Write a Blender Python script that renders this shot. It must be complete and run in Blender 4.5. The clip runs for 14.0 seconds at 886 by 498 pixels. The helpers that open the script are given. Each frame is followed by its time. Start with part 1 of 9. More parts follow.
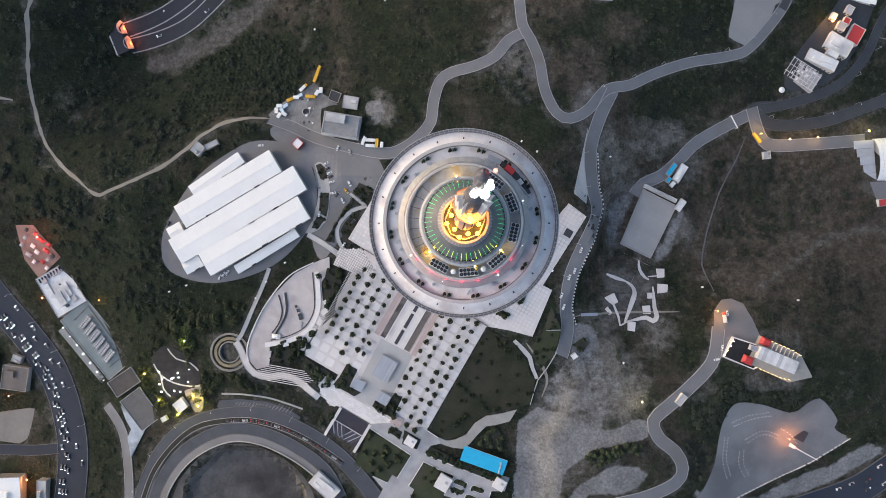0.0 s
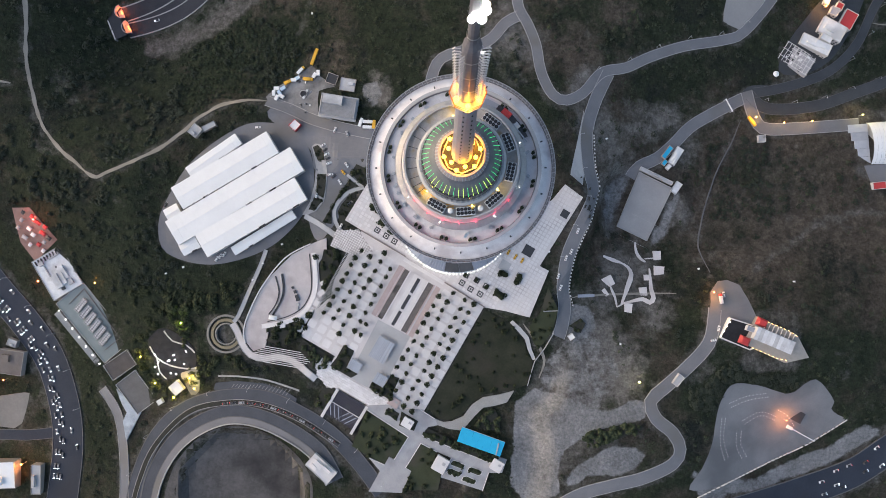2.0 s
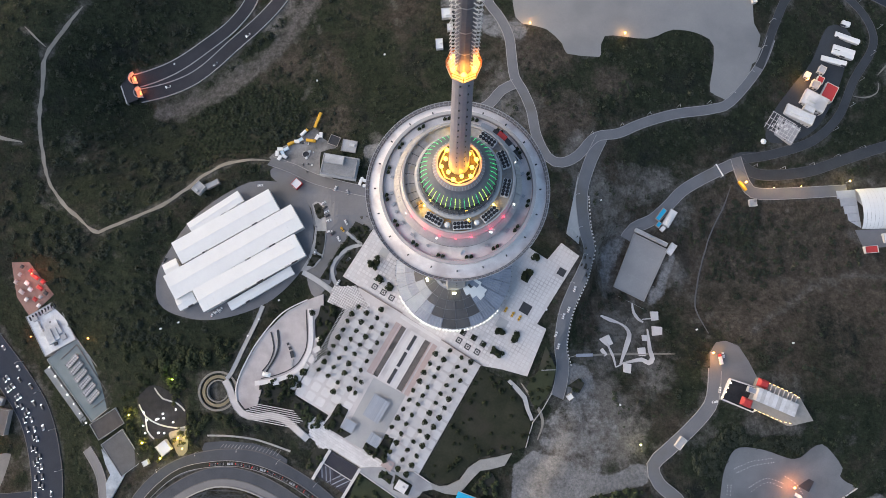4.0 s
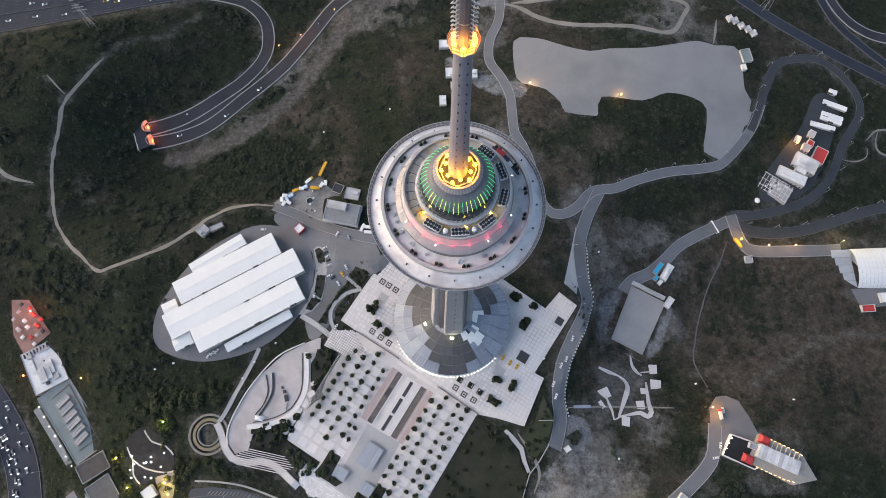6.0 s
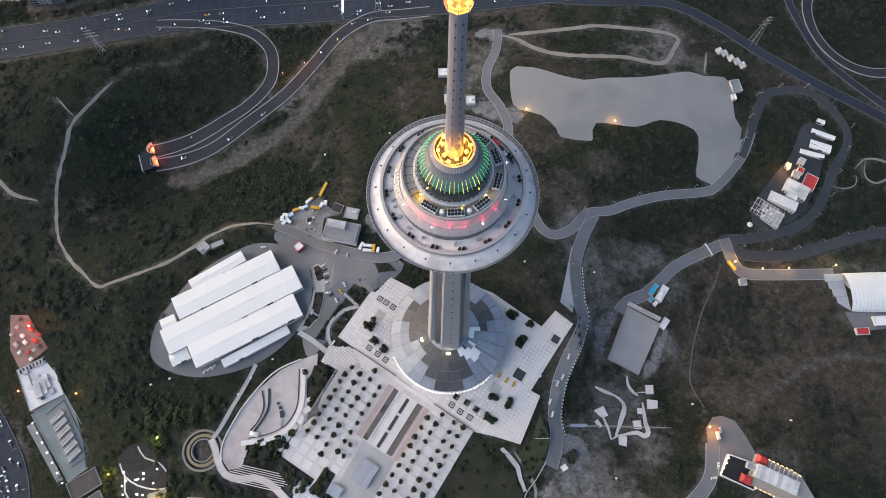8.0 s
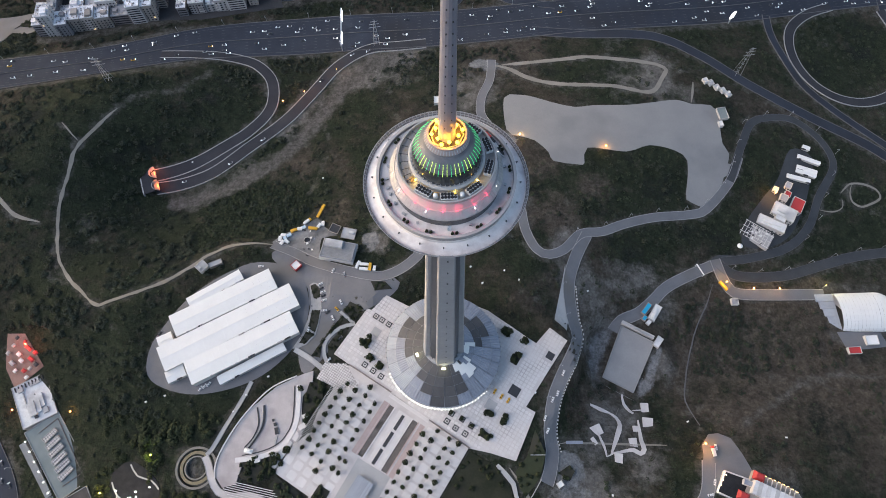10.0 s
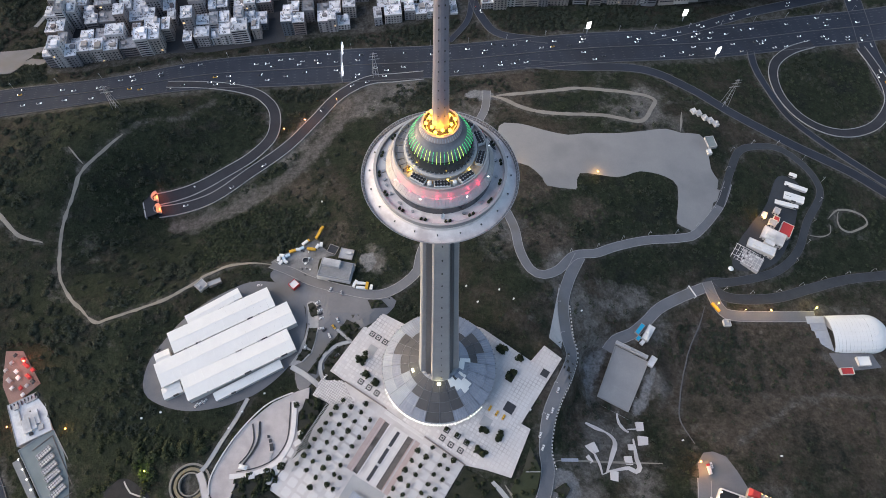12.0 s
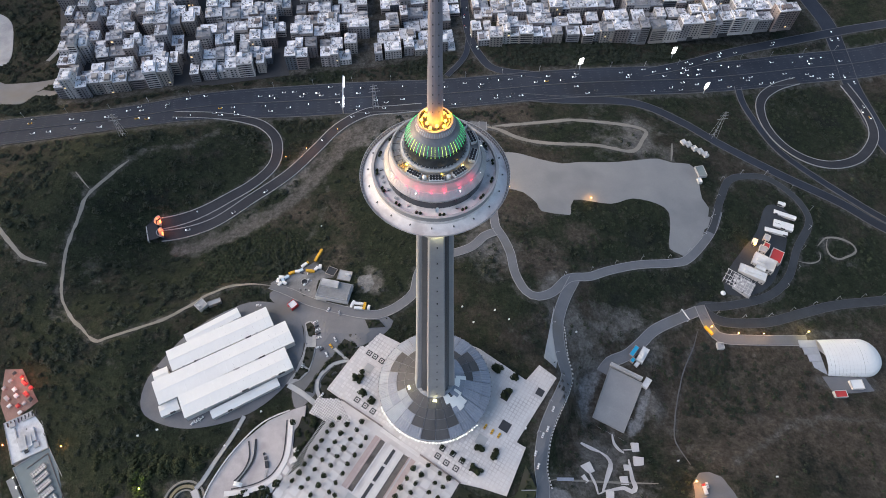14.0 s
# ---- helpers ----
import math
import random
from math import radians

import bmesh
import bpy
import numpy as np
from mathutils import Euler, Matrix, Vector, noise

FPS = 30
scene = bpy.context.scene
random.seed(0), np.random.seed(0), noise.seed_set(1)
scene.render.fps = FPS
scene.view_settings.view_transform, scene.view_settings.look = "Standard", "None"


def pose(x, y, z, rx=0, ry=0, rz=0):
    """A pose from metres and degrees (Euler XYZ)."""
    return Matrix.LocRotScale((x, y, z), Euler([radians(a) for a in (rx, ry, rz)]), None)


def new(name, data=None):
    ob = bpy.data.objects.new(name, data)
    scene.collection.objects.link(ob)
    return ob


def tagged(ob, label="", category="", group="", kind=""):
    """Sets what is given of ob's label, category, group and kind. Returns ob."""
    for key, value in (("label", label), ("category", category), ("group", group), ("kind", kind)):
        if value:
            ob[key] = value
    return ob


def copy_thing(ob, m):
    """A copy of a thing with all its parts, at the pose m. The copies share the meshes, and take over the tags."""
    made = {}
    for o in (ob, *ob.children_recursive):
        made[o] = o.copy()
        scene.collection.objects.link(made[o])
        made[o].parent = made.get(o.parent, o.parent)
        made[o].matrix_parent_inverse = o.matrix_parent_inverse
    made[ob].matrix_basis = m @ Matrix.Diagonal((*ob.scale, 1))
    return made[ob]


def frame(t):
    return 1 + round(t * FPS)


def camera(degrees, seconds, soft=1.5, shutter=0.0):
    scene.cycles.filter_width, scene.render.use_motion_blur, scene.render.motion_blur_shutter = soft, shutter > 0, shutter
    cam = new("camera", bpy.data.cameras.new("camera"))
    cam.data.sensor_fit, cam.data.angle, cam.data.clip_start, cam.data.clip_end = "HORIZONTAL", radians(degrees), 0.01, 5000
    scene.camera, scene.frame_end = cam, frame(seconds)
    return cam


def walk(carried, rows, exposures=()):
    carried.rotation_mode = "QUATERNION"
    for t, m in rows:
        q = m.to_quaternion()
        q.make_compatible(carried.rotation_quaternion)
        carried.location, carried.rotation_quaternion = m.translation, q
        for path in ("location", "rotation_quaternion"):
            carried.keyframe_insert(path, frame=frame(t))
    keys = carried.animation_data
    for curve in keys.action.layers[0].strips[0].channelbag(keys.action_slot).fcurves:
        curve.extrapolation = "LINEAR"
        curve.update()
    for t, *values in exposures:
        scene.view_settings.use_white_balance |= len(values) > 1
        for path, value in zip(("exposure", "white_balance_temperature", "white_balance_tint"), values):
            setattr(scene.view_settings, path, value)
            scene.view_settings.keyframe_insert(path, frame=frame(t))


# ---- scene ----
cam = camera(68.7, 14.0, soft=0.9)
# seconds, metres, degrees
ROWS = [
    (0.0, -2.65, -6.74, 499.84, -0.507, 1.127, 0.014),
    (0.5, -2.74, -11.85, 500.04, -0.556, 1.05, -0.063),
    (1.0, -2.78, -17.23, 500.24, -0.58, 0.971, -0.08),
    (1.5, -2.79, -22.81, 500.41, -0.546, 0.906, -0.111),
    (2.0, -2.75, -28.53, 500.58, 0.299, 0.846, -0.032),
    (2.5, -2.68, -34.31, 500.74, 1.572, 0.787, -0.016),
    (3.0, -2.57, -40.13, 500.89, 2.975, 0.722, -0.05),
    (3.5, -2.42, -45.96, 501.03, 5.48, 0.677, 0.172),
    (6.0, -1.17, -74.68, 501.55, 14.628, 0.348, 1.797),
    (6.5, -0.82, -80.36, 501.62, 15.634, 0.288, 2.137),
    (7.0, -0.45, -86.03, 501.68, 16.632, 0.219, 2.16),
    (7.5, -0.04, -91.72, 501.73, 17.639, 0.146, 2.233),
    (8.0, 0.4, -97.43, 501.77, 18.644, 0.082, 2.191),
    (10.5, 3.01, -126.86, 501.81, 23.67, -0.239, 2.058),
    (11.0, 3.6, -132.93, 501.78, 24.692, -0.305, 2.075),
    (11.5, 4.22, -139.05, 501.75, 25.695, -0.359, 2.083),
    (12.0, 4.86, -145.19, 501.7, 26.727, -0.42, 2.121),
    (12.5, 5.53, -151.3, 501.64, 27.726, -0.482, 2.16),
    (13.0, 6.21, -157.34, 501.58, 28.729, -0.541, 2.203),
    (13.5, 6.92, -163.26, 501.5, 29.743, -0.59, 2.259),
    (14.0, 7.65, -168.96, 501.41, 30.796, -0.631, 2.277),
]
walk(cam, [(t, pose(x, y, z, rx, ry, rz)) for t, x, y, z, rx, ry, rz in ROWS],
     exposures=[(0.0, 0.92, 6250, 14), (14.0, 0.92, 6250, 14)])

# ---- dusk sky: broad soft light, no hard shadows ----
world = bpy.data.worlds.new("dusk_sky")
scene.world = world
world.use_nodes = True
_n = world.node_tree.nodes
_sky = _n.new("ShaderNodeTexSky")
_sky.sky_type = "NISHITA"
_sky.sun_disc = False
_sky.sun_elevation = radians(12)
_sky.sun_rotation = radians(-70)
_sky.dust_density = 3.0
world.node_tree.links.new(_sky.outputs[0], _n["Background"].inputs[0])
_n["Background"].inputs[1].default_value = 0.15
_sun = bpy.data.lights.new("sun", "SUN")
_sun.energy, _sun.angle, _sun.color = 0.9, radians(40), (1.0, 0.95, 0.9)
new("sun", _sun).matrix_world = pose(0, 0, 900, 48, 0, -70)


def lamp(name, place, watts, colour, radius=1.0):
    data = bpy.data.lights.new(name, "POINT")
    data.energy, data.color, data.shadow_soft_size = watts, colour, radius
    ob = new(name, data)
    ob.location = place
    return ob


# ---- materials ----
def mat(name, a, b=None, rough=0.8, metal=0.0, scale=0.2, fine=3.0, bump=0.0, spec=0.3, third=None, pieces=0.0, detail=6):
    """Two colours mixed by coarse and fine grain in world metres; third: sparse stains; pieces: how far one object differs from the next."""
    m = bpy.data.materials.new(name)
    m.use_nodes = True
    t, ln = m.node_tree.nodes, m.node_tree.links
    p = t["Principled BSDF"]
    p.inputs["Roughness"].default_value, p.inputs["Metallic"].default_value = rough, metal
    p.inputs["Specular IOR Level"].default_value = spec
    b = b or tuple(c * 0.72 for c in a)
    geo = t.new("ShaderNodeNewGeometry")
    outs = []
    for s, d in ((scale, detail), (fine, 3)):
        n = t.new("ShaderNodeTexNoise")
        n.inputs["Scale"].default_value, n.inputs["Detail"].default_value, n.inputs["Roughness"].default_value = s, d, 0.62
        ln.new(geo.outputs["Position"], n.inputs["Vector"])
        outs.append(n.outputs[0])
    add = t.new("ShaderNodeMath")
    add.operation = "MULTIPLY_ADD"
    add.inputs[1].default_value = 0.45
    ln.new(outs[1], add.inputs[0])
    ln.new(outs[0], add.inputs[2])
    ramp = t.new("ShaderNodeMapRange")
    ramp.inputs["From Min"].default_value, ramp.inputs["From Max"].default_value = 0.45, 0.98
    ln.new(add.outputs[0], ramp.inputs[0])
    mix = t.new("ShaderNodeMix")
    mix.data_type = "RGBA"
    mix.inputs["A"].default_value, mix.inputs["B"].default_value = (*a, 1), (*b, 1)
    ln.new(ramp.outputs[0], mix.inputs["Factor"])
    out = mix.outputs["Result"]
    if third:
        n = t.new("ShaderNodeTexNoise")
        n.inputs["Scale"].default_value, n.inputs["Detail"].default_value = scale * 0.37, 5
        ln.new(geo.outputs["Position"], n.inputs["Vector"])
        r = t.new("ShaderNodeMapRange")
        r.inputs["From Min"].default_value, r.inputs["From Max"].default_value = 0.52, 0.68
        ln.new(n.outputs[0], r.inputs[0])
        mx = t.new("ShaderNodeMix")
        mx.data_type = "RGBA"
        mx.inputs["B"].default_value = (*third, 1)
        ln.new(r.outputs[0], mx.inputs["Factor"])
        ln.new(out, mx.inputs["A"])
        out = mx.outputs["Result"]
    if pieces:
        info = t.new("ShaderNodeObjectInfo")
        r = t.new("ShaderNodeMapRange")
        r.inputs["To Min"].default_value, r.inputs["To Max"].default_value = 1 - pieces, 1 + pieces
        ln.new(info.outputs["Random"], r.inputs[0])
        hsv = t.new("ShaderNodeHueSaturation")
        ln.new(r.outputs[0], hsv.inputs["Value"])
        ln.new(out, hsv.inputs["Color"])
        out = hsv.outputs[0]
    ln.new(out, p.inputs["Base Color"])
    if bump:
        bp = t.new("ShaderNodeBump")
        bp.inputs["Strength"].default_value, bp.inputs["Distance"].default_value = 0.6, bump
        ln.new(add.outputs[0], bp.inputs["Height"])
        ln.new(bp.outputs[0], p.inputs["Normal"])
    return m


def glow(name, colour, strength):
    m = bpy.data.materials.new(name)
    m.use_nodes = True
    p = m.node_tree.nodes["Principled BSDF"]
    p.inputs["Base Color"].default_value = (*colour, 1)
    p.inputs["Emission Color"].default_value = (*colour, 1)
    p.inputs["Emission Strength"].default_value = strength
    return m


M_ASPHALT = mat("asphalt", (0.135, 0.138, 0.153), (0.19, 0.193, 0.205), 0.75, scale=0.06, fine=1.2, third=(0.15, 0.145, 0.14))
M_HIGHWAY = mat("highway_asphalt", (0.031, 0.037, 0.051), (0.049, 0.057, 0.075), 0.92, scale=0.03, fine=0.9, third=(0.036, 0.039, 0.047), spec=0.08)
M_HWKERB = mat("grimy_kerb", (0.085, 0.087, 0.093), (0.14, 0.14, 0.145), 0.85, scale=0.1, fine=1.5)
M_LOT = mat("pale_gravel_lot", (0.23, 0.23, 0.235), (0.3, 0.295, 0.29), 0.9, scale=0.03, fine=0.8, third=(0.2, 0.2, 0.205))
M_SAND = mat("dusty_ground", (0.17, 0.165, 0.155), (0.26, 0.25, 0.23), 0.95, scale=0.04, fine=0.7, third=(0.12, 0.115, 0.105))
M_TRAIL = mat("dirt_trail", (0.2, 0.185, 0.16), (0.29, 0.27, 0.24), 0.95, scale=0.08, fine=0.9)
M_KERB = mat("concrete_kerb", (0.27, 0.27, 0.275), (0.39, 0.385, 0.38), 0.85, scale=0.3, fine=2)
M_PAVE = mat("pale_stone_paving", (0.53, 0.495, 0.485), (0.65, 0.615, 0.605), 0.7, scale=0.12, fine=1.5, third=(0.46, 0.43, 0.425))
M_TILE = mat("pale_stone_tile", (0.6, 0.575, 0.565), (0.7, 0.67, 0.66), 0.65, scale=0.2, fine=2, pieces=0.08)
M_JOINT = mat("grey_paving_joint", (0.34, 0.32, 0.31), (0.43, 0.4, 0.39), 0.8, scale=0.2, fine=2)
M_CONC = mat("grey_concrete", (0.36, 0.36, 0.37), (0.46, 0.455, 0.45), 0.8, scale=0.08, fine=1.0)
M_SHAFT = mat("shaft_concrete", (0.3, 0.3, 0.32), (0.39, 0.39, 0.41), 0.7, scale=0.06, fine=0.6)
M_DARK = mat("dark_recess", (0.035, 0.037, 0.042), (0.06, 0.06, 0.065), 0.5)
M_WHITE = mat("white_roof_sheet", (0.81, 0.81, 0.795), (0.75, 0.75, 0.737), 0.6, scale=0.08, fine=0.6)
M_WALL = mat("pale_plaster", (0.5, 0.49, 0.475), (0.6, 0.58, 0.56), 0.85, scale=0.1, fine=1.0)
M_GLASS = mat("dark_window_glass", (0.03, 0.035, 0.045), (0.05, 0.055, 0.065), 0.12, spec=0.6)
M_STEEL = mat("brushed_steel", (0.42, 0.43, 0.45), (0.52, 0.53, 0.55), 0.4, 0.6, scale=0.5, fine=3)
M_AMBER = glow("amber_flood_lamp", (1.0, 0.5, 0.022), 8.0)


# ---- geometry helpers ----
def mesh_of(name, verts, faces):
    me = bpy.data.meshes.new(name)
    me.from_pydata([tuple(v) for v in verts], [], faces)
    me.validate()
    return me


def part(name, data, material, parent=None, label=""):
    if isinstance(data, bmesh.types.BMesh):
        me = bpy.data.meshes.new(name)
        data.to_mesh(me)
        data.free()
        data = me
    if material and not data.materials:
        data.materials.append(material)
    ob = new(name, data)
    if parent is not None:
        ob.parent = parent
    if label:
        ob["label"] = label
    return ob


def empty(name, x=0, y=0, z=0, turn=0):
    ob = new(name)
    ob.matrix_world = pose(x, y, z, 0, 0, turn)
    return ob


def add_box(bm, cx, cy, cz, sx, sy, sz, turn=0.0, top=1.0):
    """A box standing with its base at cz; top: how far its top is drawn in."""
    c, s = math.cos(radians(turn)), math.sin(radians(turn))
    vs = []
    for z, k in ((cz, 1.0), (cz + sz, top)):
        for ax, ay in ((-1, -1), (1, -1), (1, 1), (-1, 1)):
            px, py = ax * sx / 2 * k, ay * sy / 2 * k
            vs.append(bm.verts.new((cx + c * px - s * py, cy + s * px + c * py, z)))
    for f in ((3, 2, 1, 0), (4, 5, 6, 7), (0, 1, 5, 4), (1, 2, 6, 5), (2, 3, 7, 6), (3, 0, 4, 7)):
        bm.faces.new([vs[i] for i in f])
    return bm


def box(*a, **k):
    return add_box(bmesh.new(), *a, **k)


def lathe(profile, n=64, a0=0.0, a1=360.0):
    """Turned form from (radius, height) pairs."""
    full = abs(a1 - a0 - 360) < 1e-6
    cols = n if full else n + 1
    vs, fs = [], []
    for i in range(cols):
        a = radians(a0 + (a1 - a0) * i / n)
        for r, z in profile:
            vs.append((r * math.cos(a), r * math.sin(a), z))
    k = len(profile)
    for i in range(n):
        j = (i + 1) % cols
        for q in range(k - 1):
            fs.append((i * k + q, j * k + q, j * k + q + 1, i * k + q + 1))
    return mesh_of("turned", vs, fs)


def spline(pts, step=5.0, closed=False):
    """Even points along a smooth curve through pts."""
    p = [Vector((q[0], q[1], 0)) for q in pts]
    out = []
    n = len(p)
    for i in range(n if closed else n - 1):
        if closed:
            a, b, c, d = p[i - 1], p[i], p[(i + 1) % n], p[(i + 2) % n]
        else:
            a, b, c, d = p[max(i - 1, 0)], p[i], p[i + 1], p[min(i + 2, n - 1)]
        k = max(2, int((c - b).length / step))
        for j in range(k):
            t = j / k
            out.append(0.5 * (2 * b + (c - a) * t + (2 * a - 5 * b + 4 * c - d) * t * t + (3 * b - a - 3 * c + d) * t ** 3))
    if not closed:
        out.append(p[-1])
    return out


# ---- the lie of the land: broad swells on a lattice, then single mounds and hollows, then levelled pads ----
BASE = -45.0
SWELLS = {-540: (-3, -7, -6, 13, 17, -30, 10), -360: (21, -19, 17, 2, 20, -15, 6), -180: (26, -7, 33, -10, -14, 9, -8),
          0: (11, 13, 15, 26, -1, 1, 5), 180: (3, 44, -30, 12, 10, -4, 7), 360: (-32, 25, 4, -19, 11, -16, -6), 540: (-3, 3, -6, -14, -12, -22, -8)}
SWELL_Y = (-300, -160, -20, 120, 260, 400, 560)
MOUNDS = [(-285, 165, -33), (-340, 200, 24), (140, -15, -20), (-275, 245, 15), (-285, 30, 8), (90, 25, 16), (200, -65, 8),
          (265, -170, -12), (-330, -65, -6), (280, -100, 10), (-210, 65, 4)]
# levelled ground: x, y, radius, soft edge, height
PADS = [(0, 0, 62, 14, -2.6), (-30, -60, 62, 14, -2.6), (-62, -108, 42, 14, -2.6), (40, -20, 50, 14, -2.6), (72, 0, 30, 12, -2.5), (-128, -60, 48, 15, -3.4), (-150, -95, 26, 12, -4.0), (-15, -188, 72, 20, -2.9), (-84, -150, 28, 12, -3.6), (32, -112, 46, 14, -2.9),
        (-172, 18, 66, 20, -8.0), (-85, 10, 24, 14, -4.6), (155, 9, 33, 10, -36.4), (-170, -220, 46, 7, -21.0)]


def land(x, y):
    x, y = np.asarray(x, float), np.asarray(y, float)
    z = np.full(np.broadcast(x, y).shape, BASE)
    for sx, col in SWELLS.items():
        gx = np.exp(-((x - sx) ** 2) / 31250.0)
        for sy, a in zip(SWELL_Y, col):
            z = z + a * gx * np.exp(-((y - sy) ** 2) / 31250.0)
    for mx, my, a in MOUNDS:
        z = z + a * np.exp(-((x - mx) ** 2 + (y - my) ** 2) / 5000.0)
    for px, py, r, soft, h in PADS:
        k = np.clip((r + soft - np.hypot(x - px, y - py)) / soft, 0, 1)
        k = k * k * (3 - 2 * k)
        z = z + (h - z) * k
    return z


def zl(x, y):
    return float(land(x, y))


def axis_steps(lo, hi, fine, far):
    a = list(np.arange(lo, hi + 0.1, fine))
    s = fine
    while a[-1] < far:
        s *= 1.35
        a.append(a[-1] + s)
    s = fine
    while a[0] > -far:
        s *= 1.35
        a.insert(0, a[0] - s)
    return np.array(a)


GX, GY = axis_steps(-560, 600, 4.0, 6000), axis_steps(-300, 600, 4.0, 6000)
# dry, bare patches of soil, some brightening the lit slip-road bank: x, y, radius
BARE = [(95, -145, 45), (115, -115, 35), (-110, 300, 30), (-60, 330, 45), (-150, 245, 18), (20, 270, 30), (200, 300, 45), (110, -90, 25),
        (-60, 95, 14), (40, 140, 30), (150, -75, 22), (110, -70, 22), (125, -130, 30), (130, 45, 22), (118, 22, 16), (112, 70, 22), (184, 6, 16), (-140, 258, 17), (-162, 230, 15), (-95, 292, 24), (-66, 318, 26), (-195, 180, 14), (-232, 158, 13), (135, -38, 22), (120, -55, 20), (142, 72, 20), (168, 78, 16), (98, 102, 22), (196, 52, 16), (126, -8, 14)]
# dry brown slopes: x, y, radius
DRY = [(70, 190, 40), (230, 60, 45), (290, 50, 60), (340, 0, 70), (250, -20, 60), (180, 40, 25), (330, 60, 50), (40, 330, 60), (150, -10, 30), (400, 60, 60), (130, 20, 40), (110, 50, 30), (120, -30, 40), (210, 30, 30), (230, 10, 40), (-100, 120, 25), (100, 125, 32), (75, 130, 26), (265, 40, 50), (200, 10, 35), (130, 165, 24), (290, -5, 40), (-150, 185, 24)]
# close grass: x, y, radius
LUSH = [(-230, 170, 90), (-330, 180, 80), (-200, 260, 60), (-230, 110, 55), (-190, 130, 50), (-60, 130, 45), (-260, -40, 50), (-290, -20, 40), (30, -110, 35), (90, 160, 50), (160, 175, 50), (430, 370, 60), (-140, 150, 40),
        (-330, 40, 70), (-260, 40, 50), (-290, 90, 60), (-210, -60, 60), (-190, -110, 40), (-320, 120, 60), (85, -40, 30), (235, -115, 20), (160, 300, 40), (250, 400, 40), (-215, -70, 40), (300, 112, 45), (345, 150, 50), (255, 128, 28), (390, 180, 60), (-300, -110, 40), (-295, -150, 40), (205, -118, 28), (240, -118, 24), (300, -120, 40), (-60, 20, 30), (205, 125, 45), (250, 200, 40), (190, 195, 50), (330, 90, 40), (230, -70, 26), (190, -140, 16)]


def blobs(x, y, rows):
    v = np.zeros(np.shape(x))
    for bx, by, r in rows:
        v = np.maximum(v, np.exp(-((x - bx) ** 2 + (y - by) ** 2) / (r * r)))
    return v


def build_ground():
    xx, yy = np.meshgrid(GX, GY)
    zz = land(xx, yy)
    nx, ny = len(GX), len(GY)
    me = bpy.data.meshes.new("ground")
    co = np.stack([xx, yy, zz], -1).reshape(-1, 3)
    i = np.arange(ny - 1)[:, None] * nx + np.arange(nx - 1)[None]
    faces = np.stack([i, i + 1, i + nx + 1, i + nx], -1).reshape(-1, 4)
    me.from_pydata(co.tolist(), [], faces.tolist())
    me.attributes.new("trodden", "FLOAT", "POINT")
    me.attributes.new("gravel", "FLOAT", "POINT")
    for key, rows in (("bare", BARE), ("lush", LUSH), ("dry", DRY)):
        me.attributes.new(key, "FLOAT", "POINT").data.foreach_set("value", (blobs(co[:, 0], co[:, 1], rows) - (0.6 * blobs(co[:, 0], co[:, 1], DRY) if key == "lush" else 0)).astype(np.float32))
    me.shade_smooth()
    m = bpy.data.materials.new("scrubland")
    m.use_nodes = True
    t, ln = m.node_tree.nodes, m.node_tree.links
    p = t["Principled BSDF"]
    p.inputs["Roughness"].default_value, p.inputs["Specular IOR Level"].default_value = 0.95, 0.1
    geo = t.new("ShaderNodeNewGeometry")

    def noise_at(s, d=6, r=0.6):
        n = t.new("ShaderNodeTexNoise")
        n.inputs["Scale"].default_value, n.inputs["Detail"].default_value, n.inputs["Roughness"].default_value = s, d, r
        ln.new(geo.outputs["Position"], n.inputs["Vector"])
        return n.outputs[0]

    def window(v, lo, hi):
        r = t.new("ShaderNodeMapRange")
        r.inputs["From Min"].default_value, r.inputs["From Max"].default_value = lo, hi
        ln.new(v, r.inputs[0])
        return r.outputs[0]

    def plus(a, key, k):
        at = t.new("ShaderNodeAttribute")
        at.attribute_name = key
        n = t.new("ShaderNodeMath")
        n.operation = "MULTIPLY_ADD"
        n.inputs[1].default_value = k
        ln.new(at.outputs["Fac"], n.inputs[0])
        ln.new(a, n.inputs[2])
        return n.outputs[0]

    def blend(f, a, b):
        n = t.new("ShaderNodeMix")
        n.data_type = "RGBA"
        for v, s in ((a, "A"), (b, "B")):
            if isinstance(v, tuple):
                n.inputs[s].default_value = (*v, 1)
            else:
                ln.new(v, n.inputs[s])
        ln.new(f, n.inputs["Factor"])
        return n.outputs["Result"]

    soil = blend(window(noise_at(0.09, 10, 0.75), 0.36, 0.66), (0.03, 0.026, 0.021), (0.08, 0.069, 0.056))
    grass = blend(window(noise_at(0.11, 10, 0.75), 0.36, 0.66), (0.013, 0.018, 0.012), (0.034, 0.042, 0.026))
    c = blend(window(plus(noise_at(0.016, 10, 0.72), "lush", -0.16), 0.44, 0.6), grass, soil)
    c = blend(window(noise_at(0.021, 9, 0.7), 0.54, 0.64), c, blend(window(noise_at(0.25, 8, 0.75), 0.35, 0.65), (0.009, 0.012, 0.011), (0.027, 0.031, 0.026)))
    brown = blend(window(noise_at(0.14, 10, 0.75), 0.34, 0.68), (0.04, 0.034, 0.028), (0.105, 0.09, 0.074))
    c = blend(window(plus(noise_at(0.035, 9, 0.72), "dry", 0.28), 0.58, 0.8), c, brown)
    pale = blend(window(noise_at(0.12, 8, 0.7), 0.3, 0.7), (0.085, 0.081, 0.074), (0.185, 0.178, 0.167))
